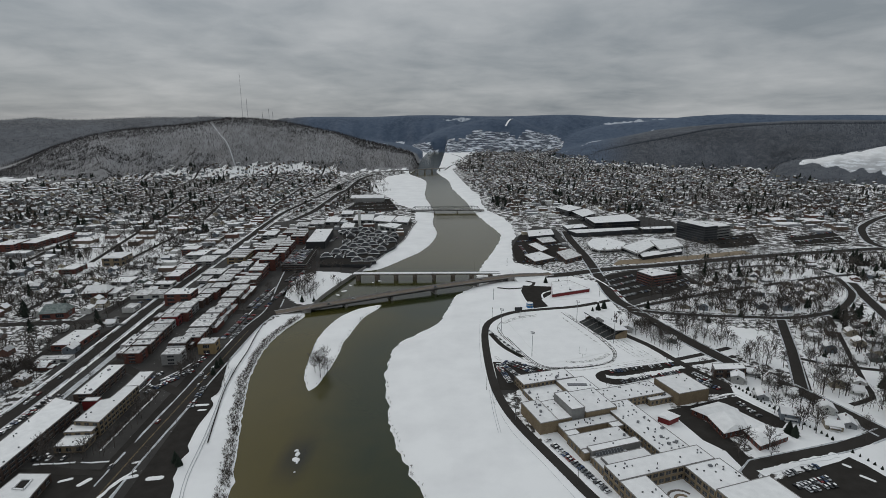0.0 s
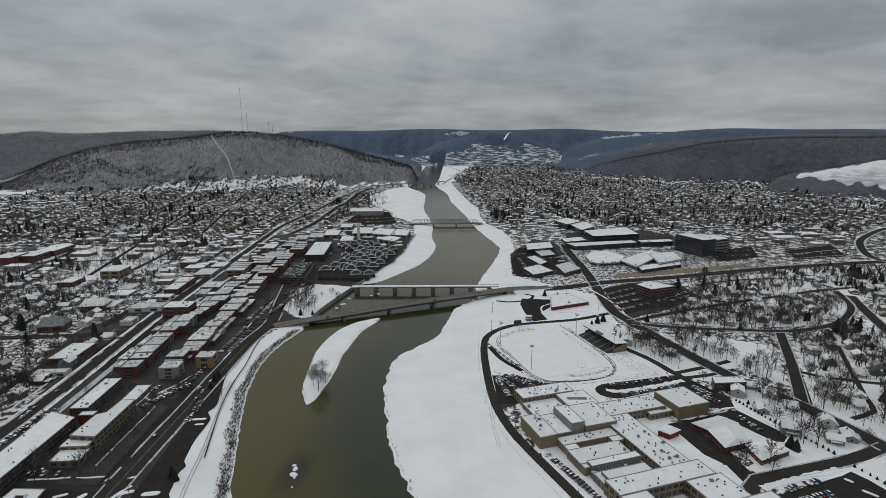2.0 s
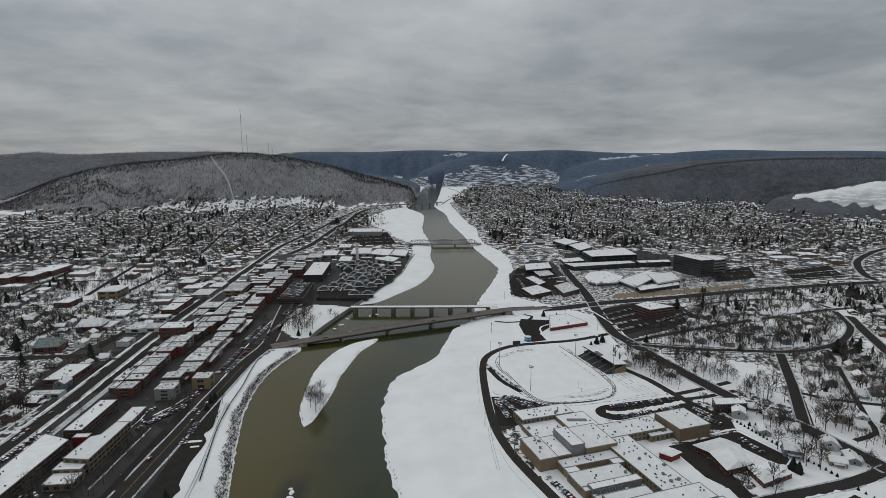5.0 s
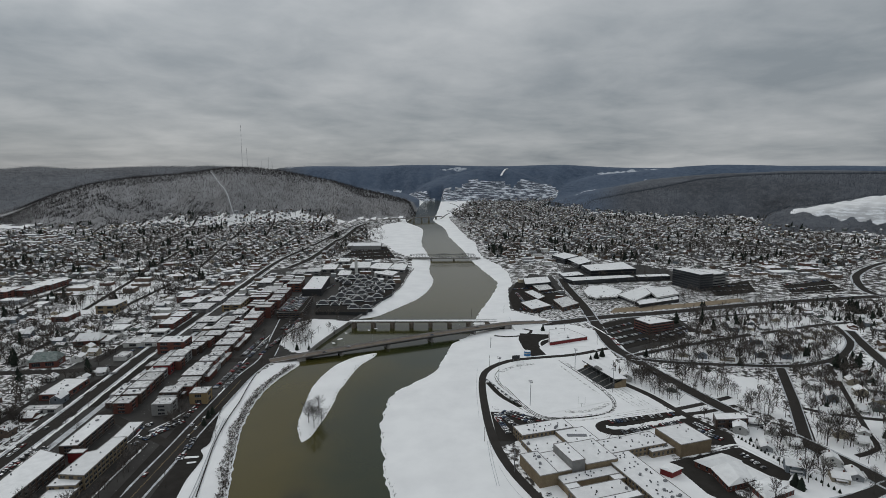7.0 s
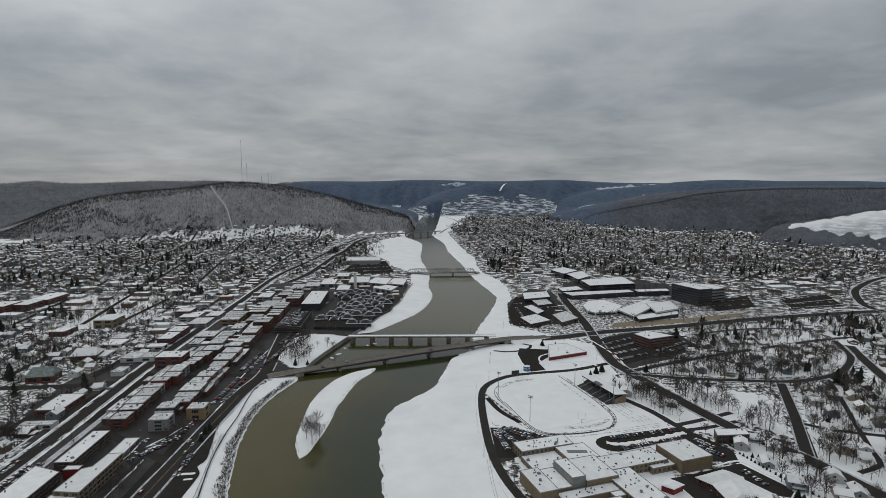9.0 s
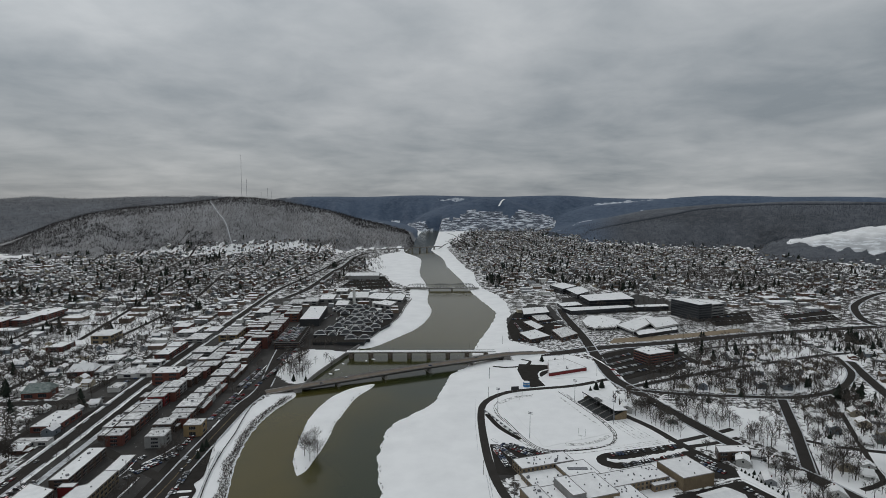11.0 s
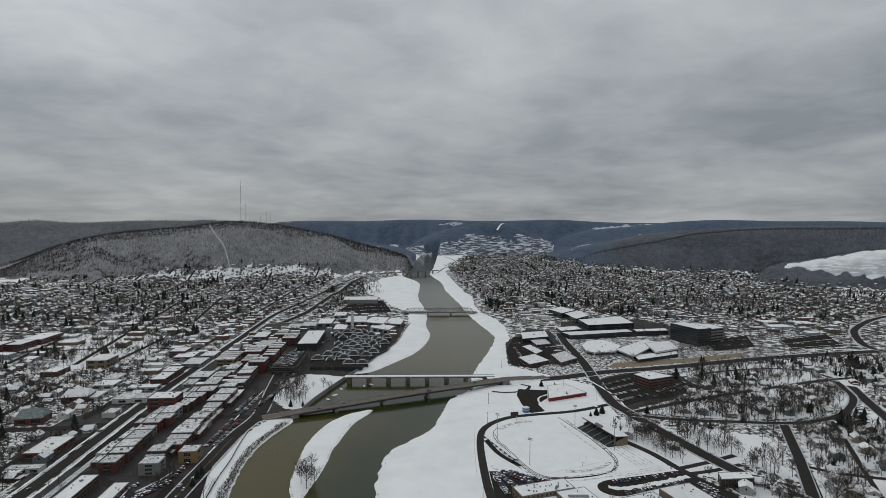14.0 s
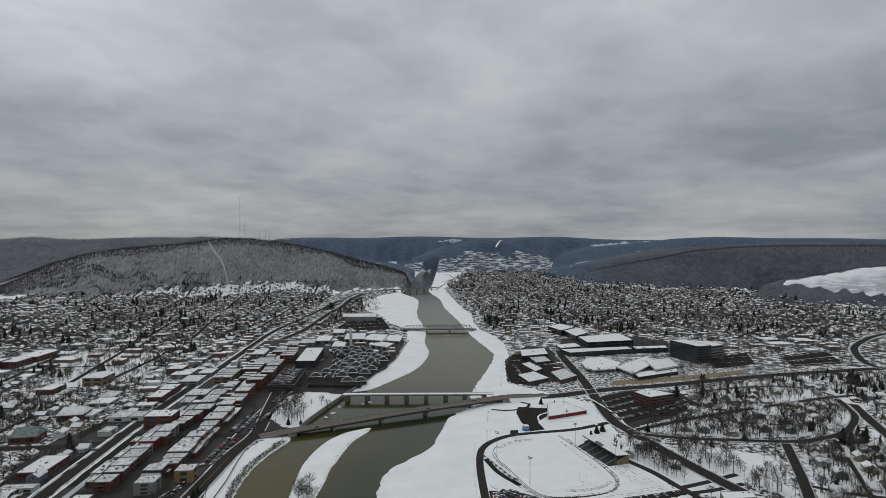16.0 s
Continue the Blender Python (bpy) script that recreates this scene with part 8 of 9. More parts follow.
car_rows += [((-188.7, 637.9), (-182.5, 714.3), 90, .8),
    ((-189.6, 542.9), (-185.2, 637.9), 90, .6),
    ((-182.4, 1186.9), (-107.8, 1203.1), 90, .8),
    ((-227, 732.9), (-223.1, 809.9), 90, .7),
    ((-200.4, 825.6), (-181.2, 913.4), 90, .7),
    ((-224.8, 1272.4), (-117, 1310), 90, .8),
    ((-224.7, 1329.7), (-131.9, 1349.9), 90, .8),
    ((-214.2, 361.1), (-197.7, 393.8), 90, .8),
    ((-217.9, 352.6), (-202.1, 388.8), 90, .6),
    ((-200, 399), (-200.5, 444.6), 90, .8)]
car_rows += [((-200.7, 457.5), (-201.5, 525.3), 90, .8),
    ((-193, 457.5), (-194.4, 525.3), 90, .7),
    ((-207.7, 542.9), (-205.8, 609.7), 90, .8),
    ((-199.8, 537.5), (-199, 603), 90, .8),
    ((-239.3, 277.3), (-216.2, 277.3), 90, .5),
    ((-340.4, 537.5), (-328.6, 571.5), 90, .6),
    ((-333.7, 493), (-328.3, 516.9), 90, .6),
    ((-290.4, 325.6), (-295.6, 388.8), 0, .5),
    ((-273.3, 308.4), (-275, 352.6), 90, .5),
    ((-183.8, 409.5), (-182.9, 361.1), 0, .5)]
car_rows += [((-322.6, 493), (-308.8, 493), 90, .8), ((-174.5, 335), (-177.5, 366), 90, .8), ((-279.7, 300), (-280.2, 352), 90, .7), ((-228.3, 372), (-220, 390), 90, .9), ((-219, 366), (-199, 396), 90, .9), ((-233, 279), (-227, 288), 90, .8)]
for a, b, t, f in car_rows:
    car_row(a, b, t, f, 2.75 if t else 6.5)
for k in range(5):
    car_row((-213 + 5.2 * k, 694), (-216 + 5.2 * k, 778), 90, 0.75, 2.9, 9.4)
for k in range(6):
    g = Geo()
    for m in far_cars[k]:
        g.box(-2.2, -0.88, 0.3, 2.25, 0.88, 0.9, m).box(-1.6, -0.72, 0.9, 0.6, 0.72, 1.45, m)
    tagged(new("far_parked_cars", g.mesh("far_parked_cars", CAR_PAINT[k])), "rows of small far cars in the car parks", "cars", kind="stuff")
# cars under way on the streets and the bridge
u = (BR1[1] - BR1[0])
for k, s in ((0.16, -2), (0.24, 2), (0.52, -2), (0.70, 2)):
    p = BR1[0].lerp(BR1[1], k)
    copy_thing(CARS[int(k * 10) % 6], pose(p.x - u.y / u.length * s, p.y + u.x / u.length * s, BR1[4](k) + 0.02, 0, 0, BR1[3]))
for (x, y), r, k in (((-186.8, 317.1), 92, 4), ((-189.2, 269.9), 92, 1), ((-188.4, 385.9), 88, 3), ((207.7, 493), -25, 0), ((247.5, 381.1), -25, 2)):
    copy_thing(CARS[k], pose(x, y, 0.16, 0, 0, r))

# ---- trees with a place of their own ----
placed = []


def plant(src, x, y, s, z=None):
    z = height(x, y) if z is None else z
    placed.append((x, y))
    s *= 1.3 if src in TREES else 1.0
    return put(src, pose(x, y, z - 0.1, 0, 0, crnd.uniform(0, 360)) @ Matrix.Diagonal((s, s, s, 1)))


tree_places = [((-103.6, 409.5), 1.2),
    ((-98, 401), 1.1),
    ((-101.8, 393.8), 1.0),
    ((-97.5, 409.5), 1.2),
    ((-96.2, 386.9), 1.0),
    ((-91.9, 393.8), 0.8),
    ((-105.6, 404.2), 0.8),
    ((256.5, 442.1), 1.2),
    ((271.1, 430), 1.0),
    ((261.6, 474), 0.9),
    ((246.9, 471.2), 1.0),
    ((263.2, 404.2), 1.2),
    ((252.4, 409.5), 1.2),
    ((173.4, 279.5), 0.8),
    ((191, 277.3), 0.85),
    ((250.5, 442.1), 0.8),
    ((292, 444.6), 1.1),
    ((280.1, 420.7), 1.0),
    ((223.9, 485.5), 1.1),
    ((228, 474), 1.1),
    ((243.6, 493), 1.0)]
tree_places += [((247, 482.6), 1.0),
    ((204.3, 457.5), 0.9),
    ((214.4, 451), 0.9),
    ((220.5, 442.1), 0.8),
    ((-174.2, 609.7), 0.9),
    ((-162.9, 592.2), 0.9),
    ((-176, 592.2), 0.9),
    ((-160.7, 609.7), 0.8),
    ((-150.6, 581.7), 0.8),
    ((-136.1, 637.9), 0.8),
    ((-126.8, 625.9), 0.7),
    ((-146.6, 592.2), 0.8),
    ((-175.7, 508.7), 0.6),
    ((-172.7, 399), 0.6),
        ((294.6, 471.2), 0.9),
    ((287.9, 361.1), 1.2),
    ((260.7, 295.8), 0.9),
    ((273.8, 399), 1.0),
    ((180.6, 286.2), 0.85), ((195.8, 287.2), 1.0), ((238.2, 332.2), 0.9), ((231, 312.8), 0.8), ((293.3, 368.6), 0.9), ((270.2, 308.3), 0.6), ((275.3, 365.6), 0.7)]
for (x, y), s in tree_places:
    plant(TREES[crnd.randrange(6)], x, y, s)
for (x, y), s in (((127, 637.9), 0.55), ((143.1, 637.9), 0.6), ((171.5, 542.9), 0.5), ((163.9, 537.5), 0.6), ((157, 534), 0.5), ((218, 542.9), 0.9), ((303.5, 516.9), 1.0), ((262.3, 500.8), 0.9), ((-181.8, 399), 0.9), ((-181.6, 406.3), 0.8), ((-155.2, 275.7), 0.8), ((-151.5, 272), 0.8), ((-179.9, 386.9), 0.8),
                  ((-536.5, 769.6), 1.3), ((-497.6, 806.1), 1.3), ((-459.5, 833.6), 1.0), ((219.4, 305.2), 1.1), ((221, 302), 1.0), ((224.2, 361.1), 0.4), ((226.9, 358.5), 0.4), ((231.8, 357.7), 0.45), ((235.3, 356), 0.4), ((-156.6, 567.5), 0.8), ((-144.4, 571.5), 0.7)):
    plant(FIRS[crnd.randrange(4)], x, y, s)
hedge = np.array([(218, 366), (225.1, 341.4), (230.9, 324.7), (238, 308.3), (241.5, 297.4)])
hl = smooth_line([tuple(q) for q in hedge], 3.2)
for x, y in np.concatenate([hl, smooth_line([(244, 284), (247, 275.8), (250, 264)], 3.2)]):
    plant(FIRS[crnd.randrange(4)], x, y, crnd.uniform(0.22, 0.32))
# woods in the park west of the avenue, and by the river
for (x, y), r, n in (((-512.6, 794.8), 45, 26), ((-433, 825.6), 30, 10), ((272.2, 592.2), 40, 20), ((287.4, 542.9), 50, 22), ((341, 552.2), 50, 22), ((246.1, 592.2), 25, 8), ((372.7, 516.9), 40, 14), ((334.7, 444.6), 35, 12)):
    for k in range(n):
        px_, py_ = x + crnd.uniform(-r, r), y + crnd.uniform(-r, r)
        if clear_spot(px_, py_):
            plant(TREES[crnd.randrange(6)], px_, py_, crnd.uniform(0.6, 1.1), 0.0)

# tall dark evergreens in clumps
fx_, fy_ = [], []
for (x, y), r, n in (((500.2, 726.6), 30, 6), ((550.6, 668.7), 35, 16), ((575.9, 766.1), 30, 7), ((503, 769.6), 20, 4), ((610.2, 720.4), 30, 12), ((385.8, 769.6), 14, 6), ((252.8, 609.7), 10, 3), ((418.9, 516.9), 20, 6), ((384.9, 457.5), 20, 5), ((306.1, 409.5), 15, 4)):
    for k in range(n):
        px_, py_ = x + crnd.uniform(-r, r), y + crnd.uniform(-r, r)
        if clear_spot(px_, py_):
            fx_.append(px_)
            fy_.append(py_)
fir_soup("evergreen_clumps", np.array(fx_), np.array(fy_), np.zeros(len(fx_)), nrng.uniform(7, 12, len(fx_)))

# brush along the left shore, on the island and at the wall
bl = ragged(LEFT_BANK, 1.2, 3)
sel = (bl[:, 1] > 180) & (bl[:, 1] < 520)
bx, by = [], []
for x, y in bl[sel]:
    for k in range(30):
        bx.append(x - crnd.uniform(0.8, 7.0 + 3 * noise.noise(Vector((x * .05, y * .05, 0)))))
        by.append(y + crnd.uniform(-5, 5))
for x, y in ISLAND:
    for k in range(2):
        bx.append(x + crnd.uniform(-1.5, 1.5))
        by.append(y + crnd.uniform(-1.5, 1.5))
for x, y in ragged(RIGHT_BANK, 2.6, 7):
    if 180 < y < 520 and crnd.random() < 0.7:
        bx.append(x + crnd.uniform(0.3, 2.0))
        by.append(y + crnd.uniform(-2, 2))
for k in range(260):
    y = crnd.uniform(288, 360)
    bx.append(-206.4 - 0.034 * (y - 288) + crnd.uniform(-1.6, 1.6))
    by.append(y)
bx, by = np.array(bx), np.array(by)
bz = river_land(bx, by, np.zeros_like(bx))[0]
ok = bz > WATER_Z + 0.15
tree_soup("shore_brush", bx[ok], by[ok], bz[ok], nrng.uniform(0.8, 2.6, ok.sum()), 9, BRUSH, "tangled bare brush along the water's edge", width=0.07, lean=0.75)

# rocks in the river
for (x, y), s in (((-88.9, 290.2), 1.0), ((-87.6, 286.8), 1.6), ((-87.3, 281.7), 2.1), ((-85.8, 278.4), 0.9), ((-84.7, 269.5), 0.5), ((-80.7, 655.5), 2.0), ((-88.4, 648), 1.3), ((-117.6, 612.5), 2.4), ((-122.8, 597.2), 2.0), ((-114.8, 635.8), 1.6)):
    g = Geo()
    n = 9
    rr_ = [s * crnd.uniform(0.7, 1.2) for _ in range(n)]
    ring = [[(r_ * q * math.cos(6.2832 * i / n), 1.5 * r_ * q * math.sin(6.2832 * i / n), zz + crnd.uniform(-.06, .06)) for i, r_ in enumerate(rr_)] for q, zz in ((1.2, -1.2), (1.0, 0.15), (0.75, 0.5))]
    g.add(ring[0] + ring[1] + ring[2], [(i + k * n, (i + 1) % n + k * n, (i + 1) % n + (k + 1) * n, i + (k + 1) * n) for k in (0, 1) for i in range(n)] + [tuple(range(2 * n, 3 * n))])
    tagged(new("rock", g.mesh("rock", SNOW)), "snow-capped rock standing out of the river", "rock", "rocks in the river").matrix_basis = pose(x, y, WATER_Z, 0, 0, crnd.uniform(0, 180))

# flood wall along the left shore by the glass pavilions
wl = smooth_line([(-143, 537.5), (-136.3, 590), (-114, 685.1), (-95, 752.5), (-82.9, 813.8), (-66.3, 889.8), (-59.7, 991.9), (-52.8, 1071.1)], 8)
g = Geo()
for (x0, y0), (x1, y1) in zip(wl[:-1], wl[1:]):
    d = Vector((x1 - x0, y1 - y0)).normalized() * 0.5
    g.add([(x0 - d.y, y0 + d.x, -4), (x0 + d.y, y0 - d.x, -4), (x1 + d.y, y1 - d.x, -4), (x1 - d.y, y1 + d.x, -4), (x0 - d.y, y0 + d.x, 1.4), (x0 + d.y, y0 - d.x, 1.4), (x1 + d.y, y1 - d.x, 1.4), (x1 - d.y, y1 + d.x, 1.4)],
          [(0, 1, 2, 3)[::-1], (4, 5, 6, 7), (1, 2, 6, 5), (3, 0, 4, 7)])
tagged(new("flood_wall", g.mesh("flood_wall", CONCRETE)), "long grey concrete flood wall along the shore", "wall", kind="structure")

# ---- streets, yards and houses of the outlying districts ----
DISTRICTS = [([(-310.4, 289.8), (-305.8, 335.2), (-314.7, 396.9), (-322.6, 493), (-328.8, 603), (-345.6, 787.4), (-366.6, 991.9), (-343.2, 1219.8), (-398.7, 2062.2), (-414.8, 2964.9), (-640, 2900), (-578, 2089), (-470, 1011), (-470, 380)], 4.5, 88, 170),
    ([(-474, 380), (-474, 1011), (-582, 2089), (-644, 2900), (-1267.6, 3341), (-1275.5, 2517.6), (-1415.7, 1711.2), (-1854.3, 1618.8), (-559.2, 457.5)], 14.0, 92, 170)]
DISTRICTS += [([(60, 2743), (90, 1900), (112, 1607), (125, 1480), (120, 1300), (160, 1171.2), (280, 1310), (337.3, 1236.8), (427.1, 1155.8), (507, 1140.8), (565.3, 1021), (754.1, 1009.2), (963.6, 1195), (1127.9, 1236.8), (2290.2, 2386.3), (1676.1, 2517.6), (1062.5, 3224.3), (858.1, 4695), (411.7, 5221.5)], 3.0, 90, 165),
    ([(295.3, 637.9), (353.2, 752.5), (582.5, 769.6), (864.1, 825.6), (277.9, 235.6), (274, 295.8), (273.4, 361.1), (345.2, 500.8), (301.3, 523.6), (247.3, 534)], -17.0, 56, 120)]
DISTRICTS += [([(232.4, 393.8), (256.8, 348.5), (276.2, 302), (257.1, 305.2), (218.4, 289.8), (227.8, 318.5), (210.5, 352.6)], -22.0, 60, 90),
    ([(188, 525.3), (212.3, 464.3), (194.1, 409.5), (168.2, 457.5)], -22.0, 60, 90)]
DISTRICTS += [([(-335, 1190), (-330, 1900), (-300, 2000), (-250, 1800), (-215, 1600), (-240, 1440), (-240, 1190)], 4.5, 60, 120)]
lots = []
for di, (poly, rot, gap, block) in enumerate(DISTRICTS):
    P = np.array(poly)
    c = P.mean(0)
    R = radians(rot)
    ux, uy = (math.cos(R), math.sin(R)), (-math.sin(R), math.cos(R))
    ext = np.abs(P - c).max() * 1.5
    K = int(ext / gap) + 1
    stepx = gap / 2
    xs, ys, al = [], [], []
    streets = []
    for i in range(-K, K + 1):
        for side in (-1, 1):
            b = -ext + rnd.uniform(0, 8)
            while b < ext:
                ph = (b % block)
                if ph > 9 and rnd.random() < 0.9:
                    jit = (rnd.uniform(-8, 8), rnd.uniform(-6, 6))
                    xs.append(c[0] + ux[0] * (i * gap + side * (gap * 0.235 + jit[0])) + uy[0] * (b + jit[1]))
                    ys.append(c[1] + ux[1] * (i * gap + side * (gap * 0.235 + jit[0])) + uy[1] * (b + jit[1]))
                    al.append(rot + (90 if rnd.random() < 0.7 else 0) * side + rnd.uniform(-2, 2) + (180 if side > 0 else 0))
                b += rnd.uniform(13, 19)
        # the street between two rows
        pts = [(c[0] + ux[0] * i * gap + uy[0] * q, c[1] + ux[1] * i * gap + uy[1] * q) for q in np.arange(-ext, ext, 20.0)]
        streets.append(pts)
    for q0 in range(-int(ext / block) - 1, int(ext / block) + 2):
        b = q0 * block + 4
        streets.append([(c[0] + ux[0] * q + uy[0] * b, c[1] + ux[1] * q + uy[1] * b) for q in np.arange(-ext, ext, 20.0)])
    g = Geo()
    for pts in streets if di < 3 else ():
        a = np.array(pts)
        ok = inside(P, a[:, 0], a[:, 1]) & clear_of(a[:, 0], a[:, 1], -2)
        hz = heights(a[:, 0], a[:, 1])
        for k in range(len(a) - 1):
            if ok[k] and ok[k + 1] and max(hz[k], hz[k + 1]) < (30 if a[k][0] < 0 else 6) and noise.noise(Vector((a[k][0] * 0.005, a[k][1] * 0.005, 4))) > -0.3:
                d = a[k + 1] - a[k]
                d = d / np.hypot(*d)
                n_ = np.array([-d[1], d[0]]) * 3.6
                p, q = a[k], a[k + 1] + d * 0.5
                z0, z1 = hz[k] + 0.15 + hz[k] * 0.02, hz[k + 1] + 0.15 + hz[k + 1] * 0.02
                g.add([(*(p - n_), z0), (*(p + n_), z0), (*(q + n_), z1), (*(q - n_), z1)], [(0, 3, 2, 1)])
    if g.v:
        tagged(new("road", g.mesh("road", ROAD)), "grid of dark wet residential streets", "road", kind="structure")
    x, y = np.array(xs), np.array(ys)
    al = np.array(al)
    keep = (np.hypot(x, y) < 620) | (di < 3)
    # between the rows some houses stand less regularly
    lo, hi = P.min(0), P.max(0)
    M = int((hi[0] - lo[0]) * (hi[1] - lo[1]) / (420 if di < 3 else 70))
    rx, ry = nrng.uniform(lo[0], hi[0], M), nrng.uniform(lo[1], hi[1], M)
    la = (rx - c[0]) * ux[0] + (ry - c[1]) * ux[1]
    lb = (rx - c[0]) * uy[0] + (ry - c[1]) * uy[1]
    good = (np.abs((la + gap / 2) % gap - gap / 2) > 9) & (np.abs((lb - 4 + block / 2) % block - block / 2) > 8) & inside(P, rx, ry)
    rx, ry = rx[good], ry[good]
    taken, pick = {}, []
    for p, q in zip(x[keep], y[keep]):
        taken.setdefault((int(p // 14), int(q // 14)), []).append((p, q))
    for k in range(len(rx)):
        cell = (int(rx[k] // 14), int(ry[k] // 14))
        if all((rx[k] - q[0]) ** 2 + (ry[k] - q[1]) ** 2 > 196 for i in (-1, 0, 1) for j in (-1, 0, 1) for q in taken.get((cell[0] + i, cell[1] + j), ())):
            taken.setdefault(cell, []).append((rx[k], ry[k]))
            pick.append(k)
    x = np.concatenate([x[keep], rx[pick]])
    y = np.concatenate([y[keep], ry[pick]])
    al = np.concatenate([al[keep], rot + 90 * nrng.integers(0, 4, len(pick)) + nrng.uniform(-12, 12, len(pick))])
    ok = inside(P, x, y) & clear_of(x, y, 3)
    hz = np.where(np.hypot(x, y) > 1700, heights(x, y), terrain(x, y)[0])
    az = np.degrees(np.arctan2(x, y))
    ok &= (hz < 16) | ((hz < 44) & (az < -7) & (az > -27) & (y < 2700)) | ((hz < 26) & (az > -1) & (az < 12) & (nrng.random(len(x)) < 0.6))
    lots += [(x[k], y[k], hz[k], al[k]) for k in np.nonzero(ok)[0]]

# low flat-roofed shops, halls and works among the houses
V, Fc, I = [], [], []
block_plans = [([(-231.7, 592.2), (-239, 720.4), (-245.4, 1010), (-342.7, 1010), (-321.4, 769.6), (-312.8, 625.9)], 90, 8, 17),
    ([(-242.7, 1009.2), (-250, 1180), (-150, 1180), (-70, 1050), (-78.8, 867.4), (-188.9, 953.7)], 34, 9, 22),
    ([(108.2, 825.6), (149.9, 953.7), (207.5, 889.8), (180.8, 769.6), (125.2, 736.1)], 12, 8, 14),
    ([(126, 1414.2), (239.4, 1497.2), (300.9, 1310), (240.5, 1119), (170.2, 1051.8)], 26, 10, 24)]
block_plans += [([(460.9, 1033.1), (598.2, 1021), (815.5, 1033.1), (753.8, 938.2), (541, 975.2)], 14, 12, 28),
    ([(-396.3, 720.4), (-416.9, 889.8), (-387.6, 1155.8), (-336, 1155), (-341.3, 867.4), (-318.5, 637.9)], 50, 10, 26),
    ([(-616.5, 720.4), (-705.6, 1021), (-560.4, 1155.8), (-425.7, 867.4), (-540.3, 825.6), (-550, 637.9)], 20, 14, 36)]
block_plans += [([(-1415.7, 1711.2), (-1145.9, 1633.6), (-1011.6, 1437), (-1176.1, 1414.2)], 6, 25, 50),
    ([(665.2, 1119), (809.7, 1155.8), (738, 1033.1), (613.2, 1009.2)], 8, 20, 50)]
for poly, n, w0, w1 in block_plans:
    P = np.array(poly)
    lo, hi = P.min(0), P.max(0)
    qx, qy = nrng.uniform(lo[0], hi[0], n * 10), nrng.uniform(lo[1], hi[1], n * 10)
    fine_ = inside(P, qx, qy) & clear_of(qx, qy, w1 * 0.4 if w1 > 16 else 1.0)
    chosen = []
    for x, y in zip(qx[fine_], qy[fine_]):
        if len(chosen) < n and all(abs(x - q[0]) > w1 * 1.05 or abs(y - q[1]) > w1 * 0.9 for q in chosen):
            chosen.append((float(x), float(y)))
    for x, y in chosen:
        w, d, h = rnd.uniform(w0, w1), rnd.uniform(w0, w1) * 0.7, rnd.uniform(3.5, 7)
        AREAS.append(np.array([(x - w * .6, y - d * .6), (x + w * .6, y - d * .6), (x + w * .6, y + d * .6), (x - w * .6, y + d * .6)]))
        a = radians(4.5 + rnd.uniform(-2, 2))
        c_, s_ = math.cos(a), math.sin(a)
        o = len(V)
        z0 = float(terrain(np.array([x]), np.array([y]))[0][0])
        for q, e_, zz in ((0, 0, -1), (0, 0, h), (0.4, 0.4, h + 0.05)):
            for p1, p2 in ((-1, -1), (1, -1), (1, 1), (-1, 1)):
                lx, ly = p1 * (w / 2 - q), p2 * (d / 2 - e_)
                V.append((x + lx * c_ - ly * s_, y + lx * s_ + ly * c_, z0 + zz))
        Fc += [(o + k, o + (k + 1) % 4, o + 4 + (k + 1) % 4, o + 4 + k) for k in range(4)] + [(o + 4 + k, o + 4 + (k + 1) % 4, o + 8 + (k + 1) % 4, o + 8 + k) for k in range(4)] + [(o + 8, o + 9, o + 10, o + 11)]
        I += [rnd.choice([4, 4, 3, 4, 3, 1, 2, 3] if w1 < 16 else [0, 1, 1, 3, 3, 4, 1, 3])] * 8 + [7]
tagged(new("distant_blocks", mesh_from("distant_blocks", V, Fc, HOUSE_WALLS + [ROOF_SNOW], I)), "far low flat-roofed shops and works under snow", "buildings", kind="stuff")
keep_lot = clear_of(np.array([q[0] for q in lots]), np.array([q[1] for q in lots]), 0)
for green in ([(-661, 953.7), (-464.4, 933.2), (-420.8, 787.4), (-443.9, 714.3), (-510.2, 714.3)], [(237.1, 516.9), (334.8, 503.9), (275.6, 384), (230.1, 457.5)]):
    keep_lot &= ~inside(green, np.array([q[0] for q in lots]), np.array([q[1] for q in lots]))
lots = [q for q, k in zip(lots, keep_lot) if k]
# houses with a place of their own behind the hedge and along the avenue
own = [(241.6, 388), (246.6, 373.3), (251.4, 355.3), (259.9, 331), (251.5, 311.7), (263.5, 315), (301.4, 358.2), (313.1, 371.7), (311.6, 405.5), (302.2, 393.8), (361.6, 468.4), (363.7, 488.5), (343.4, 409.5), (370.7, 426.4), (335.6, 454.9), (333.7, 432.3)]
lots = [(x, y, 0.0, -22.0 + 90 * (k % 2)) for k, (x, y) in enumerate(own)] + lots
seen, apart = {}, []
for q in lots:
    cell = (int(q[0] // 13), int(q[1] // 13))
    if all((q[0] - p[0]) ** 2 + (q[1] - p[1]) ** 2 > 150 for i in (-1, 0, 1) for j in (-1, 0, 1) for p in seen.get((cell[0] + i, cell[1] + j), ())):
        seen.setdefault(cell, []).append(q)
        apart.append(q)
lots, woody = [], []
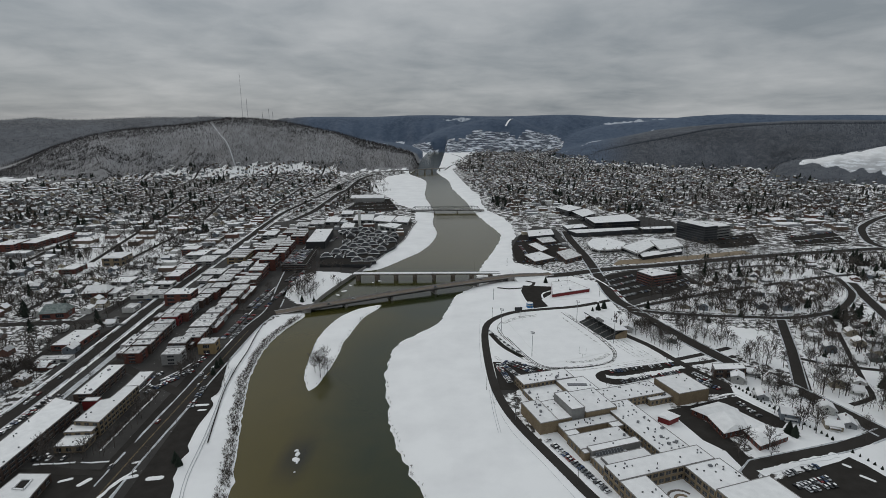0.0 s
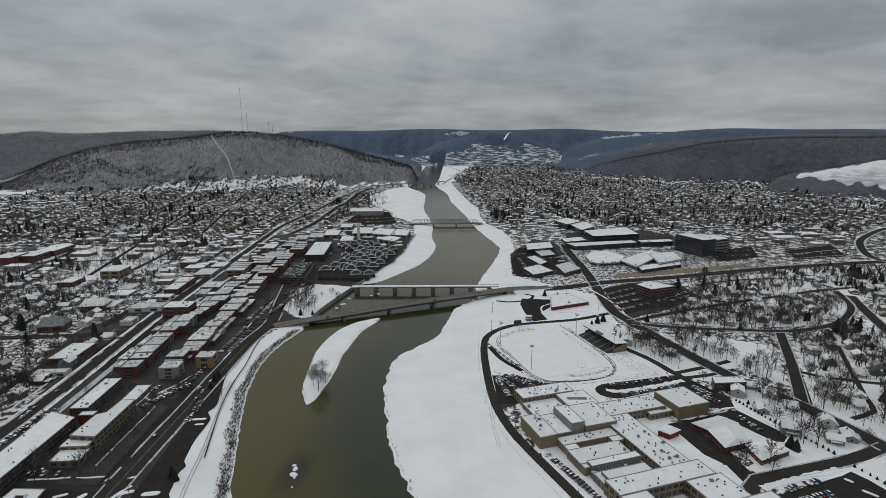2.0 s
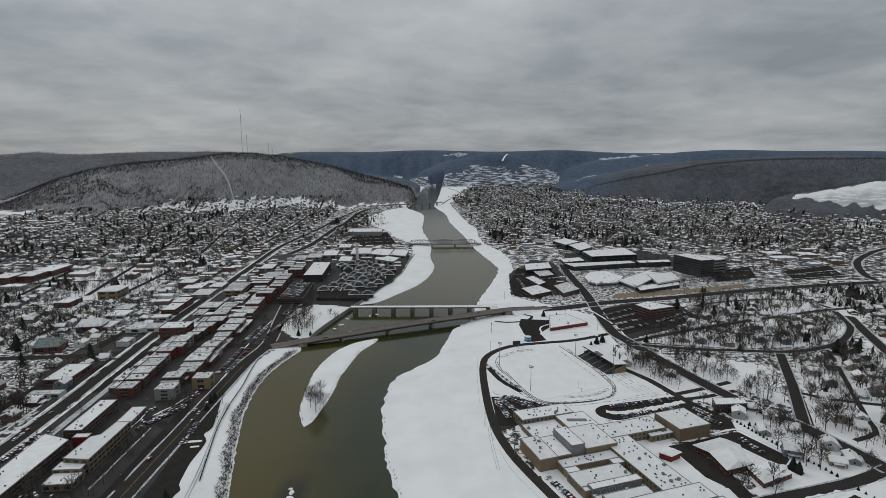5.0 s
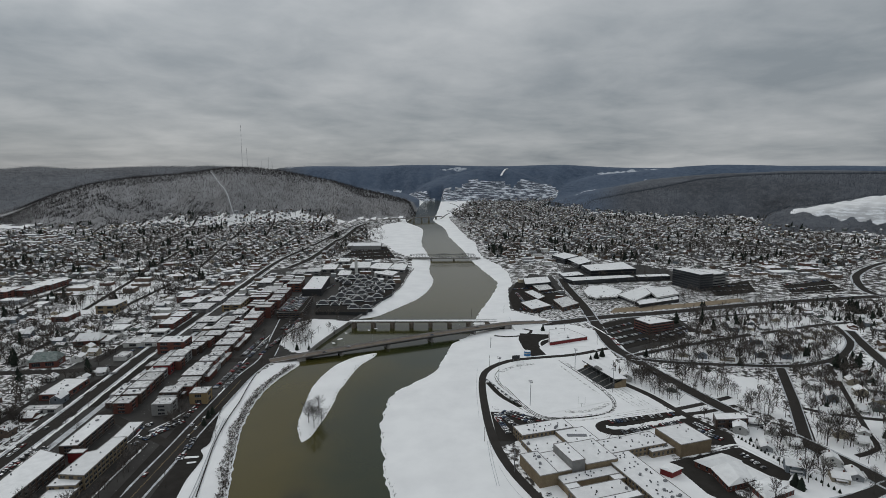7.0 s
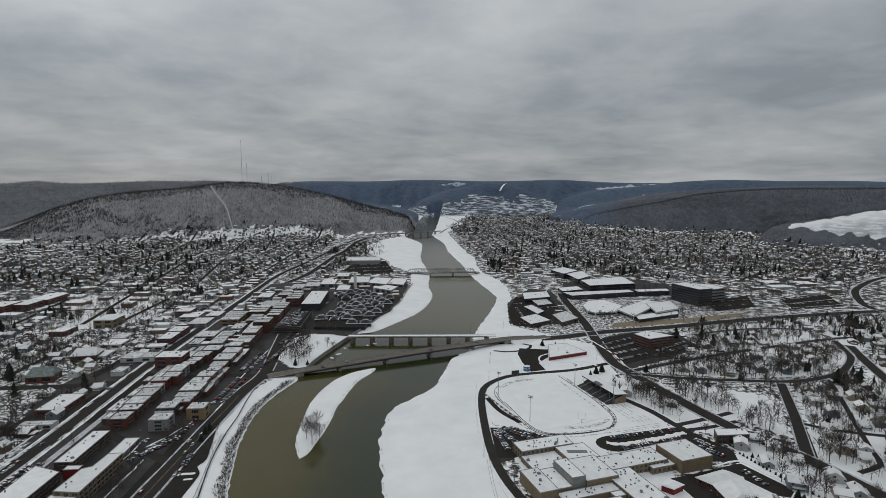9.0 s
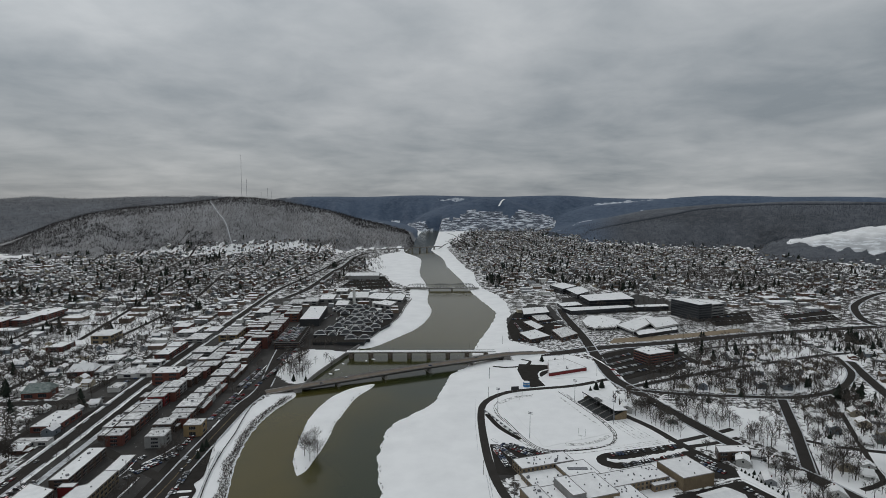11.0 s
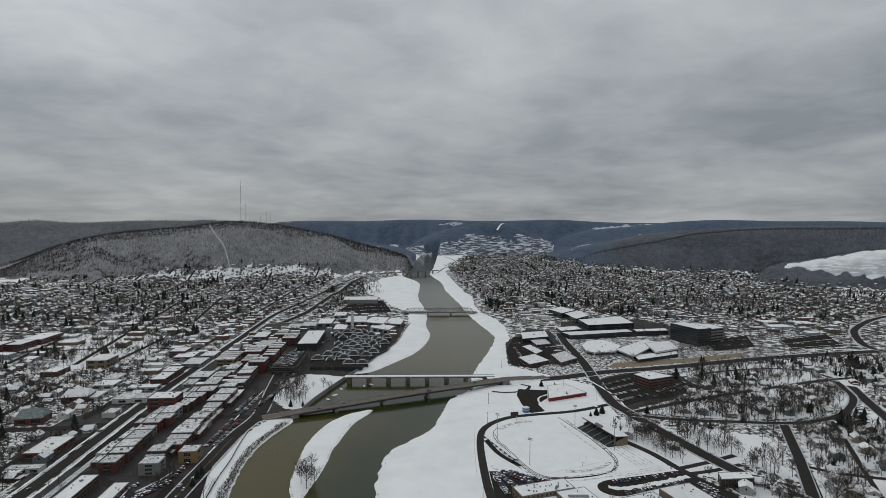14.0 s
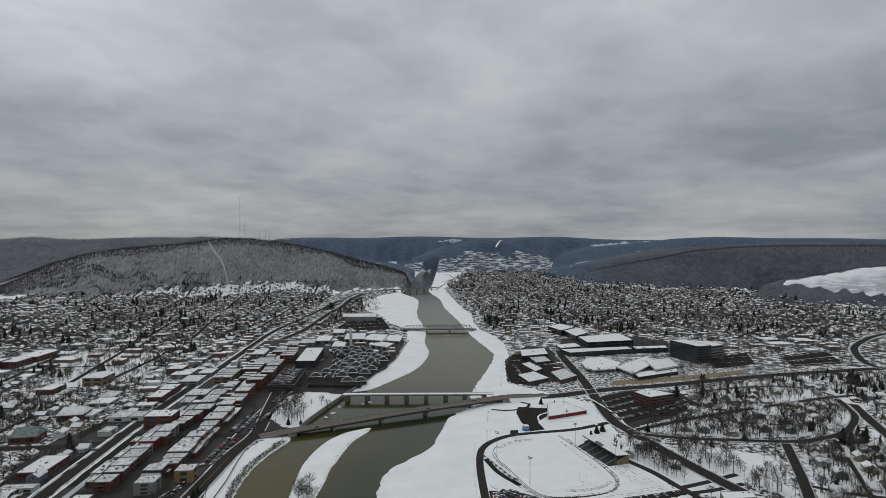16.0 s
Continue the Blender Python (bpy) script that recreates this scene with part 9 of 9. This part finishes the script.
for q in apart:
    k = noise.noise(Vector((q[0] * 0.0045, q[1] * 0.0032, 7))) + 0.45 * noise.noise(Vector((q[0] * 0.014, q[1] * 0.010, 3)))
    far_q = math.hypot(q[0], q[1]) > 750
    if far_q and k > 0.30:
        woody.append(q)
    elif not far_q or k > -0.65:
        lots.append(q)

lots.sort(key=lambda q: q[0] ** 2 + q[1] ** 2 + (9e6 if abs(q[0]) > 0.86 * q[1] else 0))
NEAR = 185
V, Fc, I = [], [], []
for k, (x, y, z, a) in enumerate(lots):
    if k < NEAR:
        put(HOUSES[rnd.randrange(14)], pose(x, y, z, 0, 0, a))
    elif rnd.random() < 0.93:
        far_house_geo(V, Fc, I, x, y, z, radians(a), rnd.uniform(7, 12), rnd.uniform(6, 9), rnd.choice([2.8, 3.2, 4.8, 5.2]), rnd.uniform(0.4, 0.75), rnd.choice((0, 1, 1, 2, 3, 3, 4, 5, 6)))
tagged(new("distant_houses", mesh_from("distant_houses", V, Fc, HOUSE_WALLS + [FAR_ROOF, FAR_ROOF], I)), "blocks of far frame houses with snowy roofs", "houses", kind="stuff")

# yard and street trees between the houses
tx, ty = [], []
for x, y, z, a in lots:
    if (x < -380 and y > 1350) or (x > 100 and y > 1500):
        far_trees = 5
    else:
        far_trees = 9
    for j in range(5 if x * x + y * y < 230000 else 12 if x * x + y * y < 640000 else 12 if x * x + y * y < 1440000 else far_trees):
        tx.append(x + rnd.uniform(-22, 22))
        ty.append(y + rnd.uniform(-22, 22))
n_yard = len(tx)
for x, y, z, a in woody:
    for j in range(8 if x * x + y * y < 2890000 else 5):
        tx.append(x + rnd.uniform(-13, 13))
        ty.append(y + rnd.uniform(-13, 13))
tx, ty = np.array(tx), np.array(ty)
# trees gather in clumps and thin out between them
dens = np.array([noise.noise(Vector((a * 0.006, b * 0.006, 2.0))) + 0.5 * noise.noise(Vector((a * 0.02, b * 0.02, 5.0))) for a, b in zip(tx, ty)])
thin = (dens > -0.12) | (nrng.random(len(tx)) < 0.4) | (np.arange(len(tx)) >= n_yard)
tx, ty = tx[thin], ty[thin]
hx = np.array([q[0] for q in lots])
hy = np.array([q[1] for q in lots])
keep = clear_of(tx, ty, -1)
dmin = np.array([np.min((hx - a) ** 2 + (hy - b) ** 2) for a, b in zip(tx, ty)])
keep &= dmin > 7.5 ** 2
tx, ty = tx[keep], ty[keep]
tz_ = np.where(np.hypot(tx, ty) > 1700, heights(tx, ty), terrain(tx, ty)[0])
order = np.argsort(tx ** 2 + ty ** 2)
tx, ty, tz_ = tx[order], ty[order], tz_[order]
clump = np.array([noise.noise(Vector((a * 0.011, b * 0.011, 9.0))) for a, b in zip(tx, ty)])
is_fir = nrng.random(len(tx)) < np.where(clump > 0.30, 0.26, 0.010)
nb = 0
for k in range(len(tx)):
    if nb >= 150:
        break
    src = FIRS[k % 4] if is_fir[k] else TREES[k % 6]
    s = rnd.uniform(0.8, 1.35)
    o = put(src, pose(tx[k], ty[k], tz_[k], 0, 0, rnd.uniform(0, 360)) @ Matrix.Diagonal((s, s, s, 1)))
    nb += 1
rest = np.arange(len(tx)) >= nb
b = rest & ~is_fir
tree_soup("town_trees", tx[b], ty[b], tz_[b], nrng.uniform(7, 14, b.sum()), 5, TWIG, "far bare yard trees among the houses", width=0.54, lean=0.58, trunk=0.8)
f = rest & is_fir
fir_soup("town_evergreens", tx[f], ty[f], tz_[f], nrng.uniform(9, 20, f.sum()))

# bare trees along the streets and in the yards of the centre
sxs, sys_ = [], []
tree_rows = [([(-203.8, 284), (-208.3, 361.1)], 16),
    ([(-170.1, 244.1), (-179.3, 404.2)], 26),
    ([(-281.6, 305.2), (-287.5, 571.5)], 26),
    ([(-255.4, 289.8), (-258.7, 340.6)], 12),
    ([(-236.1, 273), (-194.4, 274.1)], 10),
    ([(-258.7, 352.6), (-254.7, 399)], 10),
    ([(125.4, 361.1), (189.5, 399)], 8),
    ([(196.8, 525.3), (246, 400)], 44),
    ([(212.2, 552.2), (262, 400)], 50),
    ([(298, 769.6), (475.3, 802.3)], 30),
    ([(399, 825.6), (497.6, 841.8)], 24),
    ([(207.5, 889.8), (207.6, 637.9)], 16)]
tree_rows += [([(479.8, 794.8), (687.9, 817.7)], 40),
    ([(215.6, 561.7), (444.9, 658.1)], 34),
    ([(218.9, 537.5), (395.8, 516.9)], 40),
    ([(336.8, 500.8), (267.1, 361.1)], 14),
    ([(131, 1437), (170.2, 1051.8)], 30),
    ([(164.6, 1051.8), (248.1, 1155.8)], 16),
    ([(-223.3, 720.4), (-215.8, 833.6)], 12),
    ([(-192.2, 637.9), (-163, 663.4)], 14),
    ([(-280.3, 1437), (-74.3, 1084.4)], 26),
    ([(-176.1, 720.4), (-139.1, 690.8)], 10),
    ([(-204.2, 516.9), (-204, 625.9)], 12),
    ([(-341.3, 1437), (-268.7, 2062.2)], 40)]
tree_rows += [([(-350.5, 1155.8), (-296.1, 1711.2)], 30)]
for pts, n in tree_rows:
    a, b = Vector(pts[0]), Vector(pts[1])
    for k in range(n):
        p = a.lerp(b, rnd.random())
        sxs.append(p.x + rnd.uniform(-7, 7))
        sys_.append(p.y + rnd.uniform(-7, 7))
area_trees = [([(-242.7, 1009.2), (-253.5, 1414.2), (-56.2, 1071.1), (-78.8, 867.4), (-188.9, 953.7)], 70),
    ([(-214.7, 690.8), (-200.4, 825.6), (-141.8, 705.3), (-185.2, 637.9)], 40),
    ([(-231.7, 592.2), (-245.4, 1021), (-342.7, 1051.8), (-312.8, 625.9)], 60),
    ([(208.5, 964.3), (252.1, 913.4), (226.2, 752.5), (181.4, 736.1)], 20),
    ([(-661, 953.7), (-464.4, 933.2), (-420.8, 787.4), (-443.9, 714.3), (-510.2, 714.3)], 240),
    ([(349.1, 752.5), (582.5, 769.6), (616.5, 720.4), (506.5, 663.4), (208.9, 542.9)], 170)]
area_trees += [([(213, 537.5), (424.5, 625.9), (486.5, 625.9), (439.9, 561.7), (359.7, 523.6), (245.8, 530.5)], 120),
    ([(343.2, 497.7), (413.1, 516.9), (394, 444.6), (295.2, 322), (269.2, 361.1)], 90),
    ([(192, 537.5), (216.6, 468.4), (200.2, 418.4), (172.8, 471.2)], 40),
    ([(-616.5, 720.4), (-644.1, 913.4), (-428, 592.2), (-427.1, 485.5)], 60),
    ([(582.5, 769.6), (713.6, 806.1), (534, 592.2), (502.3, 637.9)], 60),
    ([(430.4, 516.9), (421, 457.5), (295.8, 308.4), (295.2, 322)], 40)]
area_trees += [([(269.2, 642.9), (349, 668.7), (362, 637.9), (301.4, 571.5), (221, 542.9)], 90),
    ([(334, 745.9), (457, 769.6), (500.5, 745.9), (390, 690.8), (314.7, 674.1)], 60),
    ([(192, 537.5), (215.2, 471.2), (199.8, 422.9), (175.1, 478.3)], 40),
    ([(227.1, 493), (245.6, 457.5), (231.2, 438.4), (204.3, 457.5)], 22),
    ([(223.9, 806.1), (284.9, 780.2), (311.4, 720.4), (258, 702.3), (217.9, 696.5)], 26),
    ([(300.7, 1098), (468.9, 1051.8), (399.6, 889.8), (367.9, 933.2), (232.4, 913.4)], 70)]
area_trees += [([(399.4, 867.4), (493, 833.6), (475.3, 802.3), (367.6, 794.8)], 40),
    ([(-163.3, 284), (-154.5, 286.9), (-150.7, 270.4), (-156.5, 270.4)], 10),
    ([(-182, 393.8), (-176.1, 404.2), (-160.8, 361.1), (-166.3, 361.1)], 12),
    ([(-216.3, 361.1), (-204.8, 409.5), (-196.8, 399), (-203.6, 352.6)], 16),
    ([(-244.3, 284), (-200.4, 284), (-196.3, 277.3), (-238.5, 276.3)], 12),
    ([(367.6, 500.8), (407.1, 508.7), (394, 444.6), (357.2, 399), (313.7, 413.9)], 40)]
area_trees += [([(283.2, 388.8), (322.5, 393.8), (308.4, 352.6), (273.4, 361.1)], 12),
    ([(231.7, 361.1), (256.9, 336.7), (259.5, 308.4), (230.5, 308.4)], 5),
    ([(199.6, 516.9), (212.3, 464.3), (194.1, 409.5), (170.4, 464.3)], 26),
    ([(256.7, 637.9), (366.4, 720.4), (565.5, 745.9), (598.1, 705.3), (506.5, 663.4), (212.2, 552.2)], 150),
    ([(214.9, 542.9), (432.1, 637.9), (495.3, 637.9), (439.9, 561.7), (359.7, 523.6), (245.8, 530.5)], 120),
    ([(345.2, 500.8), (419.3, 525.3), (404.5, 457.5), (295.2, 322), (269.2, 361.1)], 80)]
area_trees += [([(-185.9, 592.2), (-167.7, 637.9), (-144, 625.9), (-146.6, 552.2)], 22),
    ([(535.3, 964.3), (806.4, 1021), (658.4, 825.6), (492.9, 817.7)], 50),
    ([(-490.7, 720.4), (-484.2, 889.8), (-425.7, 867.4), (-391.6, 696.5)], 30),
    ([(-452.3, 516.9), (-451.8, 637.9), (-431.1, 787.4), (-361.4, 825.6), (-339.5, 637.9), (-337.8, 409.5), (-333.8, 369.9)], 110),
    ([(294.7, 1381.3), (517.5, 1195), (444.8, 1021), (401.3, 1051.8), (305.2, 1329.7)], 40),
    ([(424.3, 997.6), (390, 867.4), (488.4, 825.6), (457, 769.6), (306.3, 769.6)], 30)]
area_trees += [([(205, 530), (245, 450), (235, 400), (197, 412), (170, 470)], 26),
    ([(225, 500), (250, 460), (300, 470), (335, 505), (290, 515)], 16),
    ([(270, 360), (335, 490), (400, 505), (340, 380), (290, 310)], 20)]
area_trees += [([(212, 545), (330, 600), (470, 645), (480, 610), (400, 535), (300, 524)], 130),
    ([(300, 600), (330, 690), (540, 770), (800, 815), (620, 700), (480, 660)], 220),
    ([(290, 300), (350, 480), (430, 520), (480, 560), (640, 660), (600, 520), (400, 300)], 150),
    ([(470, 850), (560, 960), (720, 980), (800, 1040), (960, 1190), (760, 860)], 120)]
area_trees += [([(-338, 1080), (-330, 1400), (-318, 1850), (-250, 2130), (-150, 1560), (-238, 1440), (-236, 1110)], 330),
    ([(430, 960), (620, 1040), (800, 1040), (700, 960), (520, 900)], 70),
    ([(-179.8, 572.7), (-157.6, 572.7), (-154.3, 627.1), (-172, 678.1), (-177.5, 664.7), (-178.5, 627.1)], 46),
    ([(-168, 715), (-100, 715), (-80, 830), (-76, 880), (-125, 965), (-176, 930), (-152, 815)], 26)]
area_trees += [([(234.5, 1119), (383.4, 1033.1), (432.7, 991.9), (399.9, 913.4), (228.4, 938.2)], 60),
    ([(207.5, 889.8), (245.9, 889.8), (264.5, 769.6), (224.3, 745.9)], 20)]
for poly, n in area_trees:
    P = np.array(poly)
    lo, hi = P.min(0), P.max(0)
    got = 0
    while got < n:
        x, y = rnd.uniform(lo[0], hi[0]), rnd.uniform(lo[1], hi[1])
        if inside(P, [x], [y])[0]:
            sxs.append(x)
            sys_.append(y)
            got += 1
sxs, sys_ = np.array(sxs), np.array(sys_)
ok = clear_of(sxs, sys_, -1.5)
dmin = np.array([np.min((hx - a) ** 2 + (hy - b) ** 2) for a, b in zip(sxs, sys_)])
ok &= dmin > 42
grove("street_trees", sxs[ok], sys_[ok], terrain(sxs[ok], sys_[ok])[0], "slender leafless trees along the streets and yards")

# woods on the hillsides
cx = np.concatenate([nrng.uniform(-2600, 2900, 60000), nrng.uniform(-1900, 0, 40000), nrng.uniform(700, 2900, 50000)])
cy = np.concatenate([nrng.uniform(1500, 4700, 60000), nrng.uniform(1900, 2900, 40000), nrng.uniform(2200, 3700, 50000)])
cw = terrain(cx, cy)[1]
cz = heights(cx, cy)
rr = np.hypot(cx, cy)
az = np.degrees(np.arctan2(cx, cy))
sel = (cw > 0.5) & (rr < 4800) & (np.abs(az) < 43) & clear_of(cx, cy, 0)
front = sel & (rr < 2740) & (cx < 0)
patch = np.array([noise.noise(Vector((a * 0.004, b * 0.004, 3.0))) for a, b in zip(cx, cy)])
dense = front & ((rr > 2600 + 120 * patch) | ((rr < 2340 + 240 * patch) & (az < -23 + 3 * patch)) | (az < -33 + 4 * patch))
tree_soup("hillside_woods", cx[front], cy[front], cz[front], nrng.uniform(8, 13, front.sum()), 2, FOREST, "grey leafless woods covering the near hill", width=0.25, lean=0.16)
tree_soup("hillside_woods", cx[dense] + 3, cy[dense] + 3, cz[dense], nrng.uniform(9, 14, dense.sum()), 2, RIDGE_WOODS, "dark dense woods along the crest and the foot of the hill", width=0.42, lean=0.16)
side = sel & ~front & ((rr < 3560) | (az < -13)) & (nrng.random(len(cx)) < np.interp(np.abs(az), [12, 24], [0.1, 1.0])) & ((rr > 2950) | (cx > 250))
for flank, mat, lab in ((side & (az < 0), RIDGE_WOODS, "dark leafless woods on the western ridge"), (side & (az > 0), HAZED_FOREST, "slate-grey leafless woods on the eastern ridges")):
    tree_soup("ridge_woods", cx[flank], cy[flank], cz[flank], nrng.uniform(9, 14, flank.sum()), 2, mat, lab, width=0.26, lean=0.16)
